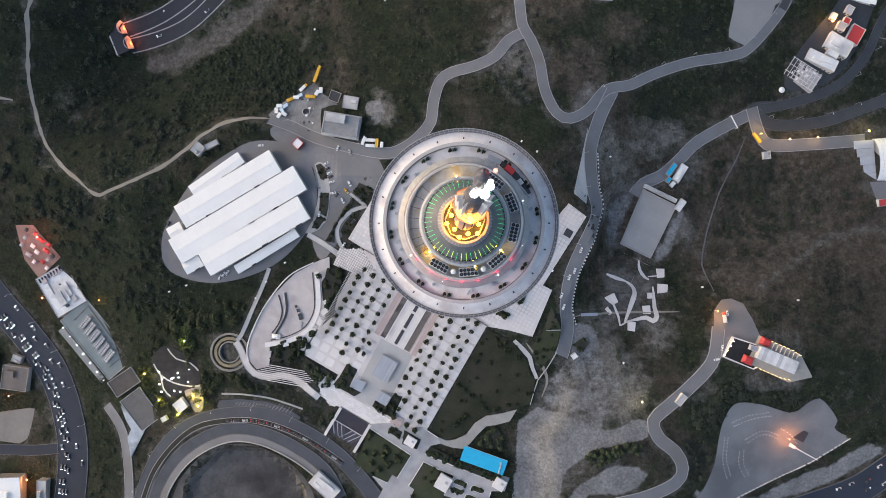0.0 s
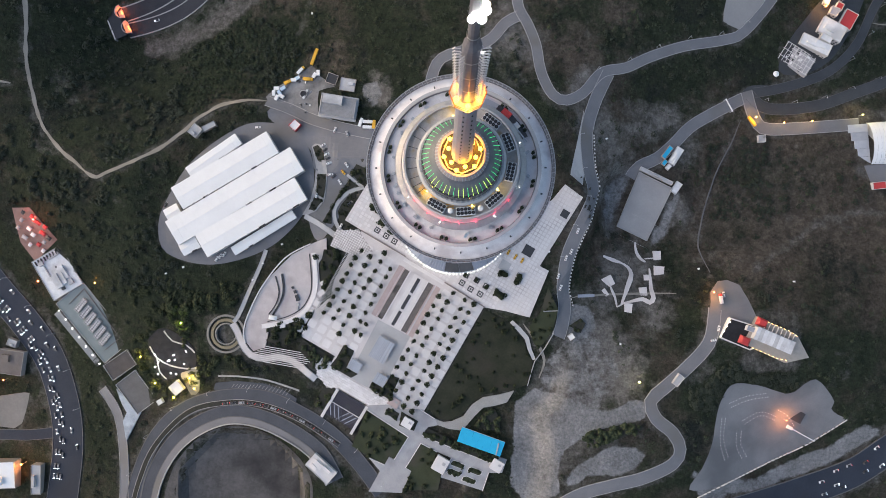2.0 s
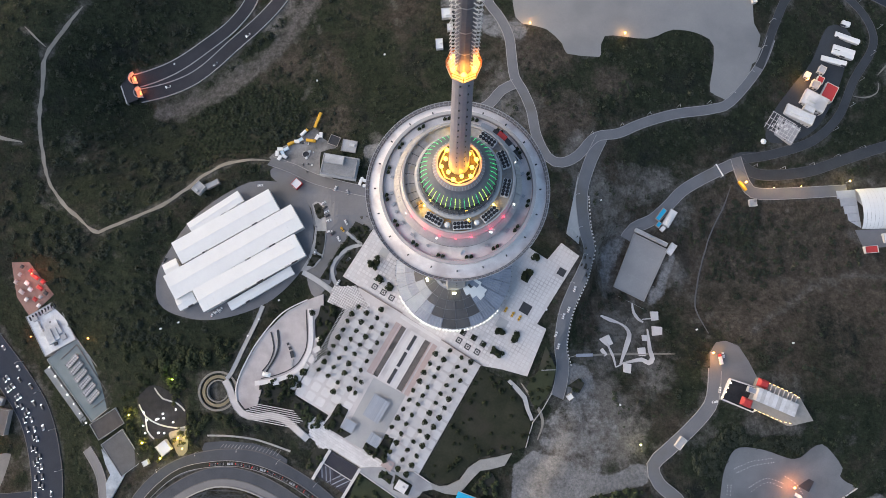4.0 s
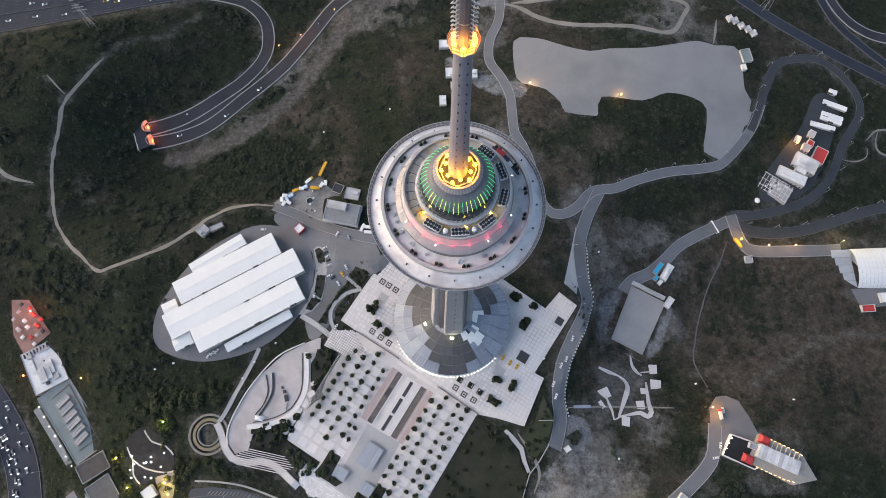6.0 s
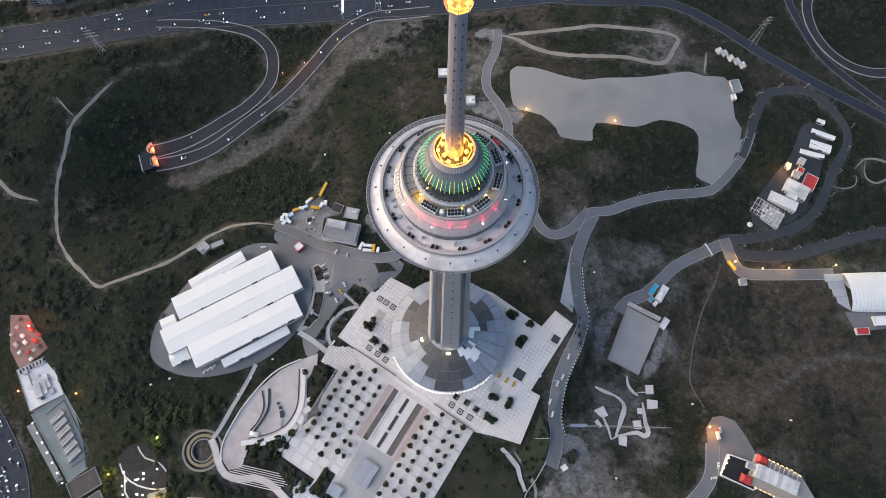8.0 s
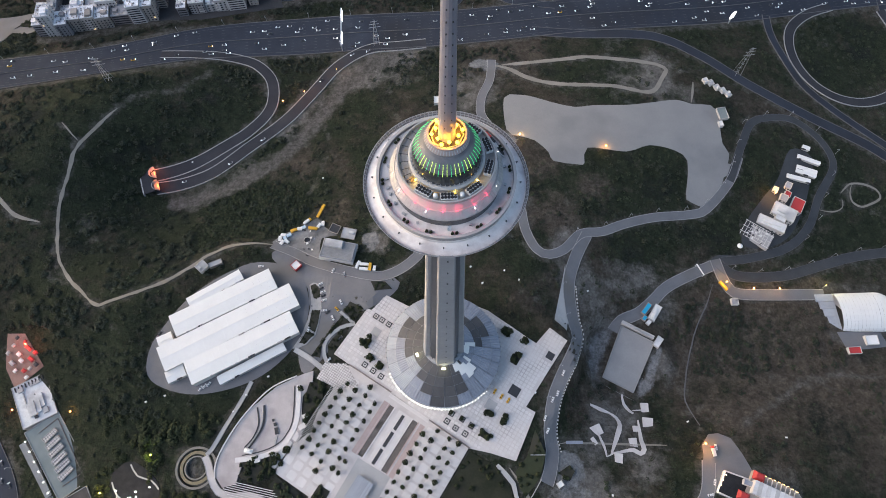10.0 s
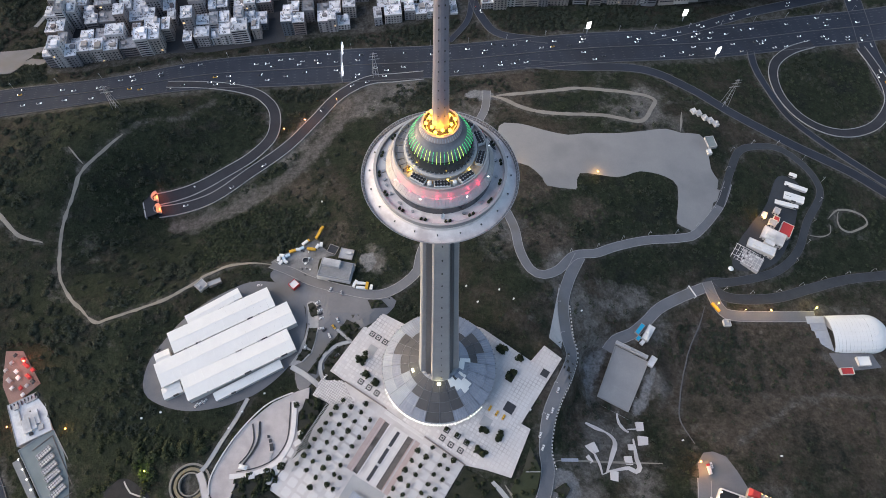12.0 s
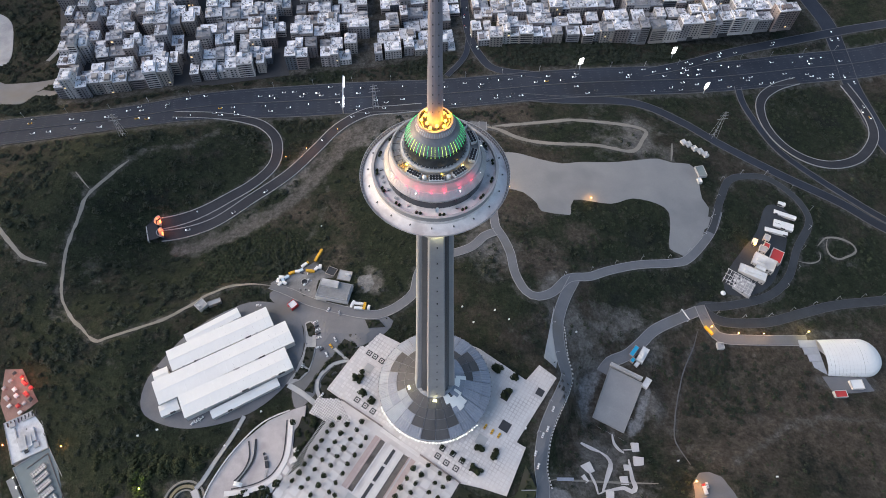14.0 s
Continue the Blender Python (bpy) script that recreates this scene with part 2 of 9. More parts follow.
    c = blend(window(plus(noise_at(0.03, 8, 0.7), "bare", 0.32), 0.62, 0.82), c, pale)
    dust = blend(window(noise_at(0.2, 8, 0.7), 0.35, 0.7), (0.056, 0.053, 0.048), (0.15, 0.145, 0.137))
    c = blend(window(plus(noise_at(0.09, 8, 0.75), "trodden", 0.26), 0.62, 0.86), c, dust)
    grit = blend(window(noise_at(0.05, 9, 0.72), 0.34, 0.68), (0.14, 0.143, 0.148), (0.25, 0.253, 0.258))
    c = blend(window(plus(noise_at(0.1, 8, 0.7), "gravel", 1.2), 0.85, 1.08), c, grit)
    speck = t.new("ShaderNodeMapRange")
    speck.inputs["From Min"].default_value, speck.inputs["From Max"].default_value = 0.32, 0.68
    speck.inputs["To Min"].default_value, speck.inputs["To Max"].default_value = 0.55, 1.4
    ln.new(noise_at(0.42, 9, 0.78), speck.inputs[0])
    mottle = t.new("ShaderNodeHueSaturation")
    ln.new(speck.outputs[0], mottle.inputs["Value"])
    ln.new(c, mottle.inputs["Color"])
    ln.new(mottle.outputs[0], p.inputs["Base Color"])
    bp = t.new("ShaderNodeBump")
    bp.inputs["Strength"].default_value, bp.inputs["Distance"].default_value = 1.0, 1.6
    ln.new(noise_at(0.3, 9, 0.7), bp.inputs["Height"])
    ln.new(bp.outputs[0], p.inputs["Normal"])
    me.materials.append(m)
    tagged(new("ground", me), "scrubby hillside of dry grass and bare brown soil", "ground", kind="structure")


build_ground()


# ---- ground that stays clear of shrubs, in 2 m cells ----
CLEAR = np.zeros((520, 680), bool)


GRAVEL = np.zeros((520, 680))
TRACK = np.zeros((520, 680))


def fill(grid, pts, value):
    """Marks the inside of an outline on a 2 m grid."""
    keep = CLEAR.copy()
    CLEAR[:] = False
    clear_poly(pts)
    grid[CLEAR] = value
    CLEAR[:] |= keep


def tread(pts, width, value):
    """A worn path in the soil itself."""
    for q in spline(pts, 2.0):
        i, j, r = int((q.y + 350) / 2), int((q.x + 620) / 2), max(1, int(width / 2))
        TRACK[max(0, i - r // 2):i + (r + 1) // 2, max(0, j - r // 2):j + (r + 1) // 2] = value
        clear_disc(q.x, q.y, width / 2)


def clear_disc(x, y, r):
    i0, i1, j0, j1 = int((y - r + 350) / 2), int((y + r + 350) / 2) + 1, int((x - r + 620) / 2), int((x + r + 620) / 2) + 1
    CLEAR[max(i0, 0):max(i1, 0), max(j0, 0):max(j1, 0)] = True


def clear_poly(pts):
    xs, ys = [p[0] for p in pts], [p[1] for p in pts]
    xx, yy = np.meshgrid(np.arange(680) * 2 - 620 + 1, np.arange(520) * 2 - 350 + 1)
    hit = np.zeros(xx.shape, bool)
    n = len(pts)
    for i in range(n):
        x0, y0, x1, y1 = xs[i], ys[i], xs[(i + 1) % n], ys[(i + 1) % n]
        if y0 != y1:
            hit ^= ((y0 > yy) != (y1 > yy)) & (xx < (x1 - x0) * (yy - y0) / (y1 - y0) + x0)
    CLEAR[hit] = True


def is_clear(x, y):
    i, j = int((y + 350) / 2), int((x + 620) / 2)
    return 0 <= i < 520 and 0 <= j < 680 and CLEAR[i, j]


def ribbon(pts, width, lift, closed=False, step=5.0, offset=0.0, thick=0.0, ragged=0.0):
    """A strip draped along the land; offset moves it sideways, thick gives it upright sides."""
    c = spline(pts, step, closed)
    n = len(c)
    rows = []
    for i in range(n):
        a = c[i - 1] if (i or closed) else c[0]
        b = c[(i + 1) % n] if (i < n - 1 or closed) else c[-1]
        d = (b - a).normalized()
        rows.append((c[i], Vector((-d.y, d.x, 0))))
    cross = max(2, int(width / 4) + 2)
    vs, fs = [], []
    for i, (q, s) in enumerate(rows):
        w_ = width
        if ragged:
            w_ *= min(1.0, 0.25 + i / 8, 0.25 + (n - 1 - i) / 8) * (1 + ragged * noise.noise(Vector((q.x * 0.12, q.y * 0.12, 3))))
        line = [q + s * (offset + (ragged * noise.noise(Vector((q.x * 0.1, q.y * 0.1, 9))) if ragged else 0) + w_ * (k / (cross - 1) - 0.5)) for k in range(cross)]
        zs = land([v.x for v in line], [v.y for v in line]) + lift
        if thick:
            vs.append((line[0].x, line[0].y, zs[0] - thick))
        vs += [(v.x, v.y, z) for v, z in zip(line, zs)]
        if thick:
            vs.append((line[-1].x, line[-1].y, zs[-1] - thick))
    w = cross + (2 if thick else 0)
    for i in range(n if closed else n - 1):
        j = (i + 1) % n
        for k in range(w - 1):
            fs.append((i * w + k, i * w + k + 1, j * w + k + 1, j * w + k))
    return mesh_of("strip", vs, [f[::-1] for f in fs])


def road(name, pts, width, material=None, kerb=0.45, label="", lift=0.35, cat="road", ragged=0.0):
    ob = part(name, ribbon(pts, width, lift, thick=0.8, ragged=ragged, step=3.0 if ragged else 5.0), material or M_ASPHALT)
    for q in spline(pts, 3.0):
        clear_disc(q.x, q.y, width / 2 + 1.2)
    tagged(ob, label, cat, kind="structure")
    if kerb:
        for s in (-1, 1):
            part("kerb", ribbon(pts, kerb, lift + 0.22, offset=s * (width / 2 + kerb / 2), thick=0.9), M_HWKERB if material and material.name in ("highway_asphalt", "dull_dark_asphalt", "worn_dark_asphalt") else M_KERB, ob)
    return ob


def area(name, pts, material, label, cat, lift=0.3, step=6.0, smooth=True, cell=6.0):
    """A paved or gravelled area within an outline, laid on the land."""
    edge = spline(pts, step, True) if smooth else [Vector((x, y, 0)) for x, y in pts]
    clear_poly([(v.x, v.y) for v in edge])
    bm = bmesh.new()
    bm.faces.new([bm.verts.new((v.x, v.y, 0)) for v in edge])
    for ax in (0, 1):
        lo, hi = min(v[ax] for v in edge), max(v[ax] for v in edge)
        q = lo + cell
        while q < hi:
            no = Vector((1, 0, 0)) if ax == 0 else Vector((0, 1, 0))
            bmesh.ops.bisect_plane(bm, geom=bm.verts[:] + bm.edges[:] + bm.faces[:], plane_co=no * q, plane_no=no)
            q += cell
    for v in bm.verts:
        v.co.z = zl(v.co.x, v.co.y) + lift
    bmesh.ops.recalc_face_normals(bm, faces=bm.faces)
    if sum(f.normal.z for f in bm.faces) < 0:
        bmesh.ops.reverse_faces(bm, faces=bm.faces)
    rim = [e for e in bm.edges if e.is_boundary]
    ext = bmesh.ops.extrude_edge_only(bm, edges=rim)["geom"]
    for v in ext:
        if isinstance(v, bmesh.types.BMVert):
            v.co.z -= 0.9
    ob = part(name, bm, material)
    return tagged(ob, label, cat, kind="structure")


# ---- roads ----
road("ring_road", [(38, 313), (36, 286), (28, 263), (28, 240), (39, 221), (46, 203), (48, 182), (50, 165), (56, 154), (63, 136), (67, 113), (76, 95), (87, 91), (101, 98),
     (113, 112), (122, 117), (137, 120), (158, 130), (187, 140), (222, 147), (240, 155), (267, 187), (280, 215)], 7.6, label="grey two-lane park road winding over the hill")
M_DULL = mat("dull_dark_asphalt", (0.038, 0.042, 0.048), (0.064, 0.068, 0.075), 0.8, scale=0.05, fine=1.0)
road("loop_drive", [(267, 187), (286, 232), (300, 257), (322, 267), (348, 268), (371, 251), (382, 231), (380, 213), (360, 183), (343, 149), (317, 125), (279, 111), (250, 105)], 7.6, M_DULL, 0.25, "dark drive looping round the restaurant spur", lift=0.37)
road("west_road", [(50, 159), (39, 153), (28, 140), (12, 132), (-6, 127), (-15, 120), (-20, 104), (-22, 88), (-30, 77), (-43, 67), (-58, 63), (-85, 68), (-112, 76), (-131, 85), (-150, 92)], 8,
     label="grey asphalt service road curving to the car park", lift=0.45)
road("hill_track", [(-150, 92), (-168, 92), (-186, 88), (-200, 80), (-221, 63), (-238, 52), (-255, 44), (-278, 34), (-287, 32), (-303, 43), (-318, 55), (-332, 71), (-343, 95),
     (-350, 128), (-348, 160), (-345, 182), (-332, 205), (-318, 228)], 2.6, M_TRAIL, 0, "pale dirt track along the scrub slope", cat="track", ragged=0.7)
road("east_road", [(122, 115), (110, 90), (103, 65), (105, 38), (109, 21), (102, 3), (93, -15), (86, -33), (83, -55), (85, -70), (82, -86), (79, -94)], 9.5,
     label="grey road beside the plaza's retaining wall", lift=0.5)
road("court_road", [(240, 100), (214, 87), (194, 75), (180, 61), (166, 49), (151, 42), (144, 33)], 9, label="grey lane down to the sports court", lift=0.4)
road("arena_road", [(243, 106), (248, 90), (254, 79), (264, 75), (299, 77), (345, 81)], 9.5, label="grey road lit by warm lamps", lift=0.5)
road("valley_road", [(246, 103), (257, 94), (276, 92), (311, 97), (348, 110), (387, 123), (442, 134), (520, 150)], 9, M_DULL, 0.3, label="grey road along the foot of the slope", lift=0.42)
road("south_east_road", [(204, -73), (199, -94), (192, -105), (176, -120), (160, -133), (149, -143), (153, -156), (166, -167), (172, -180), (166, -191), (143, -201), (117, -207), (91, -215), (60, -235)], 9,
     label="grey road bending round the dusty lot", lift=0.45)
# ---- open areas ----
area("main_car_park", [(50, 262), (63.5, 266.4), (78.8, 264), (96.3, 257.8), (118.9, 253.2), (137.1, 257), (171.1, 260.7), (198.2, 267.2), (223.2, 273.5), (238.9, 270.2), (258.3, 271.9), (264.2, 259.4), (264.4, 227.4), (270, 216.2), (262.9, 197.5), (247.8, 175.6), (233.1, 161.2), (220.6, 162), (223, 180), (225.4, 203.1), (214.3, 212.6), (189, 215.4), (165.1, 205.4), (127.9, 205.8), (124, 188.5), (118, 186.3), (95, 188), (90.8, 197.3), (78, 210.5), (63.5, 214.6), (52, 222)], M_LOT, "broad empty pale gravel car park", "car park", step=8)
fill(GRAVEL, [(62, -133), (82, -141), (107, -150.5), (124, -148), (135.4, -141.2), (146, -143), (147, -154), (127.7, -157.7), (96, -168.3), (81.6, -179.2), (76.8, -196.4), (80, -212), (56, -222), (44, -206), (46, -166), (46, -145)], 1.0)
fill(GRAVEL, [(108, -181.6), (117.8, -175.6), (134.9, -175.5), (146, -182.1), (137.5, -193.5), (118, -198.8), (98.5, -197), (92, -206), (84, -206), (90, -192)], 0.8)
fill(GRAVEL, [(84, -96), (94, -69.7), (112.9, -77.4), (109.6, -89.3), (126.9, -113), (128.8, -122.4), (110.8, -148.1), (84.2, -143.3), (65.6, -130.3), (66, -112)], 0.42)
fill(GRAVEL, [(92, -66), (108, -72), (110, -92), (96, -94), (86, -84)], 0.6)
fill(GRAVEL, [(124, 30), (142, 40), (150, 44), (136, 10), (128, -10), (120, 0)], 0.5)
fill(GRAVEL, [(178, 30), (188, 22), (174, -16), (162, -24), (160, -16), (180, 20)], 0.5)
fill(GRAVEL, [(180, -192), (200, -206), (240, -205), (300, -182), (330, -165), (345, -172), (300, -200), (240, -218), (190, -220)], 0.6)
fill(GRAVEL, [(-75, 104), (-62, 108), (-56, 98), (-60, 86), (-68, 90)], 0.7)
fill(GRAVEL, [(66, 215), (20, 232), (-10, 250), (-14, 236), (10, 216), (40, 200), (60, 200)], 0.5)
tread([(243.8, -40.4), (259.2, -29.6), (274.5, -20.8), (290.3, -10.8), (310.7, -0.6), (330.5, 5.1), (356.3, 5.9), (400, 2)], 4, 0.9)
road("slope_wall", [(238.2, 81.6), (230.1, 62.1), (218.3, 40.4), (208.6, 15.3), (201.6, -7.4), (198.3, -25.3), (204.4, -44.8)], 0.9, M_HWKERB, 0, "rough dry-stone wall running down the slope", lift=0.8, cat="wall", ragged=0.35)
tread([(186, -130), (205, -112), (220, -108)], 3, 0.5)
tread([(300, -106), (312, -116), (306, -128), (298, -132)], 3, 0.8)
tread([(-318, 228), (-300, 250), (-268, 262), (-245, 290)], 4, 0.5)
# bare bank by the slip road, widened to put its lamplight into the soil
tread([(-258, 146), (-238, 152), (-204, 163), (-176, 183), (-153, 206), (-135, 235), (-117, 268), (-98, 296), (-70, 318)], 13, 0.95)
tread([(-240, 138), (-222, 148), (-204, 156)], 6, 0.6)
tread([(-108, 305), (-128, 255), (-118, 215), (-122, 170), (-128, 150)], 3, 0.7)
fill(GRAVEL, [(22, 316), (43, 313), (56, 300), (33, 299), (14, 306)], 0.6)
tread([(330, -10), (300, 0), (270, -2)], 3, 0.4)
area("south_east_lot", [(180, -212), (190, -196), (198, -178), (201, -160), (204, -147), (210, -135), (217, -130.5), (228, -131), (240, -133.5), (256, -139), (266, -138.5), (274, -132), (283, -128.5), (292, -136), (300, -147), (298, -153), (304, -158), (311, -163), (292, -175), (276, -184), (245, -196), (208, -210)], mat("dull_lot_gravel", (0.15, 0.155, 0.165), (0.22, 0.224, 0.231), 0.9, scale=0.05, fine=1.0, third=(0.12, 0.124, 0.132)),
     "grey gravel parking ground with dotted stall marks", "parking lot", lift=0.25)
area("yard", [(202.4, -60.2), (209.1, -51.8), (216.7, -50.7), (225.4, -54.5), (230.7, -65.6), (235, -78), (237, -88), (231, -103.5), (214.3, -99.5), (203.4, -95), (195, -99.3), (197.6, -82.5), (201.5, -68)], M_ASPHALT, "small asphalt yard before the restaurant", "yard", lift=0.3, smooth=False)
area("hall_apron", [(-235, -6), (-227, 16), (-210, 42), (-184, 63), (-158, 74), (-125, 67), (-112, 38), (-117, 7), (-146, -24), (-191, -38), (-228, -29)], M_ASPHALT,
     "oval asphalt apron round the exhibition halls", "apron", lift=0.3)
area("forecourt", [(-146, 86), (-128, 82.5), (-108, 75), (-74, 68), (-51, 64.5), (-38, 58), (-44, 47), (-56, 38), (-66, 33), (-80, 35), (-109, 34), (-114.4, 52), (-125.9, 63.7), (-138.3, 70.6), (-148, 78)], M_ASPHALT, "broad grey asphalt forecourt between halls and tower", "forecourt", lift=0.25)
area("car_park_neck", [(225, 196), (224, 160), (236.5, 155.5), (246, 160), (254, 172), (261, 190), (270, 196), (272, 205), (258, 207)], M_LOT, "pale gravel neck joining the car park to the road", "car park", lift=0.27, smooth=False)
area("junction", [(236, 98), (240, 106), (248, 111), (266, 111), (255, 103), (255, 96), (262, 90), (254, 80), (247, 88)], M_DULL, "dark asphalt junction of the park roads", "road", lift=0.3)
# ---- north motorway and its slip roads ----
MOTORWAY = [(-900, 160), (-700, 205), (-560, 240), (-473, 270), (-360, 295), (-250, 333), (-125, 350), (3, 358), (132, 380), (270, 410), (426, 458), (550, 483), (700, 520), (900, 560)]
_mw = road("motorway", MOTORWAY, 46, M_HIGHWAY, 0.7, "dark multi-lane motorway with light traffic", lift=0.6)
part("median_barrier", ribbon(MOTORWAY, 0.6, 1.2, thick=1.0), M_HWKERB, _mw)
M_SLIP = mat("slip_road_asphalt", (0.034, 0.036, 0.043), (0.058, 0.06, 0.068), 0.92, scale=0.04, fine=1.0, spec=0.08)
RAMP_A = [(-300, 308), (-250, 313), (-220, 311), (-201, 304), (-185, 285), (-182, 253), (-198, 225), (-223, 204), (-249, 188), (-282, 174)]
RAMP_B = [(-30, 336), (-59, 333), (-91, 329), (-120, 308), (-141, 276), (-165, 239), (-194, 208), (-230, 178), (-280, 161)]
road("slip_road", RAMP_A, 10, M_SLIP, 0.8, "dark slip road curving round into a tunnel", lift=0.7)
road("slip_road", RAMP_B, 11, M_SLIP, 0.8, "dark slip road running down to a tunnel mouth", lift=0.7)
area("tunnel_apron", [(-286, 168), (-249, 183), (-223, 198), (-206, 213), (-194, 208), (-230, 178), (-284, 162)], M_SLIP, "dark asphalt between the two tunnel roads", "road", lift=0.55, smooth=False)
LOOP = [(430, 440), (400, 425), (376, 402), (367, 375), (370, 345), (385, 320), (410, 306), (441, 306), (475, 322), (500, 352), (506, 380), (500, 412), (490, 440)]
road("loop_ramp", LOOP, 10, M_SLIP, 0.8, "looping dark motorway ramp round a green island", lift=0.8)
road("loop_ramp", [(347, 414), (347, 390), (353, 363), (369, 320), (395, 292), (439, 259), (474, 234), (530, 200)], 8, M_HIGHWAY, 0.8, "narrow dark ramp sweeping away from the motorway", lift=0.65)
road("frontage_road", [(80, 354), (131, 353), (209, 358), (258, 338), (305, 307), (364, 277), (425, 251), (471, 222), (540, 190)], 11, M_HIGHWAY, 0.6, "dark frontage road along the park's edge", lift=0.55)
road("city_street", [(8, 640), (13, 517), (20, 458), (34, 420), (54, 398), (106, 392)], 9, M_HIGHWAY, 0.5, "street of stop lights running between the blocks", lift=0.7)
road("city_street", [(20, 458), (16, 419), (-4, 386)], 6, M_HIGHWAY, 0.5, "short slip lane joining the motorway", lift=0.75)
road("underpass_road", [(440, 640), (472, 577), (490, 535), (497, 480), (499, 441), (506, 396), (515, 343), (540, 280), (570, 200)], 20, M_HIGHWAY, 0.6, "dark road dropping under the motorway bridge", lift=0.5)
road("overpass", [(225, 412), (275, 434), (356, 476), (437, 507), (516, 530), (600, 545)], 11, M_HIGHWAY, 0.7, "dark elevated road climbing beside the motorway", lift=0.9)
# ---- south and west roads ----
M_DARKASPHALT = mat("worn_dark_asphalt", (0.055, 0.061, 0.075), (0.09, 0.098, 0.115), 0.92, scale=0.05, fine=1.0, spec=0.08)
OUTER = [(-262, -240), (-256, -208), (-241, -176), (-217, -154), (-185, -143), (-152, -142), (-125, -152), (-98, -169), (-76, -191), (-58, -215)]
INNER = [(-252, -250), (-246, -212), (-231, -184), (-209, -165), (-181, -154), (-153, -156), (-125, -168), (-104, -184), (-92, -205)]
road("loop_road", OUTER, 11, M_DARKASPHALT, 0.7, "grey road looping round a sunken circle", lift=0.7)
road("loop_road", INNER, 8, M_DARKASPHALT, 0.7, "inner grey lane round a sunken circle", lift=0.7)
tagged(part("loop_walk", ribbon(INNER, 5.0, 1.0, offset=-7.2, thick=1.2), M_ASPHALT), "grey raised walkway along the loop road", "walkway", kind="structure")
tagged(part("loop_kerb", ribbon(INNER, 0.9, 1.9, offset=-10.0, thick=2.2), M_KERB), "pale parapet above the sunken circle", "kerb", kind="structure")
MEDIAN = [(-259, -226), (-255.5, -212.8), (-246.1, -189.7), (-228.9, -168.2), (-209.2, -153.5), (-185.1, -147.5), (-161.5, -146.5), (-138.5, -151.5), (-115.9, -161.5), (-90.7, -178.4)]
tagged(part("loop_median", ribbon(MEDIAN, 3.6, 1.0, thick=1.0), mat("dark_median_soil", (0.02, 0.022, 0.02), (0.04, 0.041, 0.036), 0.95, scale=0.4, fine=2)), "dark queue lane between the loop's two roads", "road", kind="structure")
area("lay_by", [(-192, -136.5), (-190, -131.5), (-173, -129.5), (-150, -131), (-134, -136), (-124, -142), (-126, -150), (-152, -141), (-185, -142)], M_DARKASPHALT, "grey lay-by with slanting bays beside the loop road", "lay-by", lift=0.62, smooth=False)
for i in range(17):
    x, y = -175 + i * 2.75, -132.6 - max(0, i - 8) * 0.62
    o = part("bay_line", box(0, 0, 0, 5.6, 0.3, 0.06), M_KERB, bpy.data.objects["lay_by"])
    o.matrix_world = pose(x, y, zl(x, y) + 0.64, 0, 0, 52)
for s in (-1, 1):
    tagged(part("median_kerb", ribbon(MEDIAN, 0.35, 1.15, offset=s * 2.0, thick=0.5), M_KERB), "pale kerb of the queue lane", "kerb", kind="structure")
road("west_avenue", [(-410, -20), (-384, -58), (-362, -85), (-340, -115), (-327, -148), (-321, -180), (-322, -217), (-330, -300)], 27, M_HIGHWAY, 0.6, "broad dark avenue full of slow traffic", lift=0.6)
road("side_street", [(-440, -186), (-389, -182), (-358, -181), (-334, -178)], 8, M_HIGHWAY, 0.4, "dark side street with street lights", lift=0.65)
road("west_lane", [(-290, -140), (-276, -160), (-270, -190), (-268, -230), (-268, -290)], 7, M_ASPHALT, 0.4, "narrow grey lane behind the long building", lift=0.6)
road("south_motorway", [(420, -130), (385, -162), (347, -190), (318, -209), (270, -224), (220, -234), (160, -245), (90, -262)], 25, M_HIGHWAY, 0.8, "dark curving motorway lit red by tail lights", lift=0.9)
road("east_motorway", [(475, -60), (440, -20), (425, 15), (430, 50), (460, 90)], 14, M_HIGHWAY, 0.7, "dark road bend lit red by tail lights", lift=0.8)
# ---- footpaths ----
for pts, w, lab in (
        ([(40, 306), (55, 301), (73, 290), (95, 283.4), (121, 282.3), (152.6, 283.8), (171, 282.4), (192, 279.4), (202, 284), (211, 300), (217, 312), (210, 317.5), (192, 320), (161.8, 321), (134.7, 321), (118, 317.7), (96.6, 313.4), (69.8, 309), (48, 306)], 4.4, "pale footpath looping over the north slope"),
        ([(52, -84), (62, -98), (68, -112), (64, -126)], 2.5, "pale footpath round the dark lawn"),
        ([(-430, 156), (-411.6, 138.4), (-394.8, 122.8), (-381.5, 113.4), (-361.4, 109.1)], 3.6, "dusty dirt track on the west slope"),
        ([(-360.6, 205.7), (-352, 197), (-344.5, 189.7)], 2.2, "short dusty spur of the hill track"),
        ([(244, 300), (241, 285), (238, 272)], 3.2, "short pale path up from the car park"),
        ([(357.7, 168.3), (370.6, 167.6), (382.6, 173), (385, 182)], 1.6, "thin dirt path from the drive"),
        ([(384.6, 189.7), (396, 200.4), (411.3, 202.6), (424.5, 197.8), (426.7, 188.9), (414.7, 180.9), (404, 177), (395.5, 181), (394.7, 191.1), (398.1, 199.4)], 2.2, "small loop of dirt footpath")):
    road("footpath", pts, w, M_TRAIL, 0, lab, lift=0.3, cat="footpath", ragged=0.35)

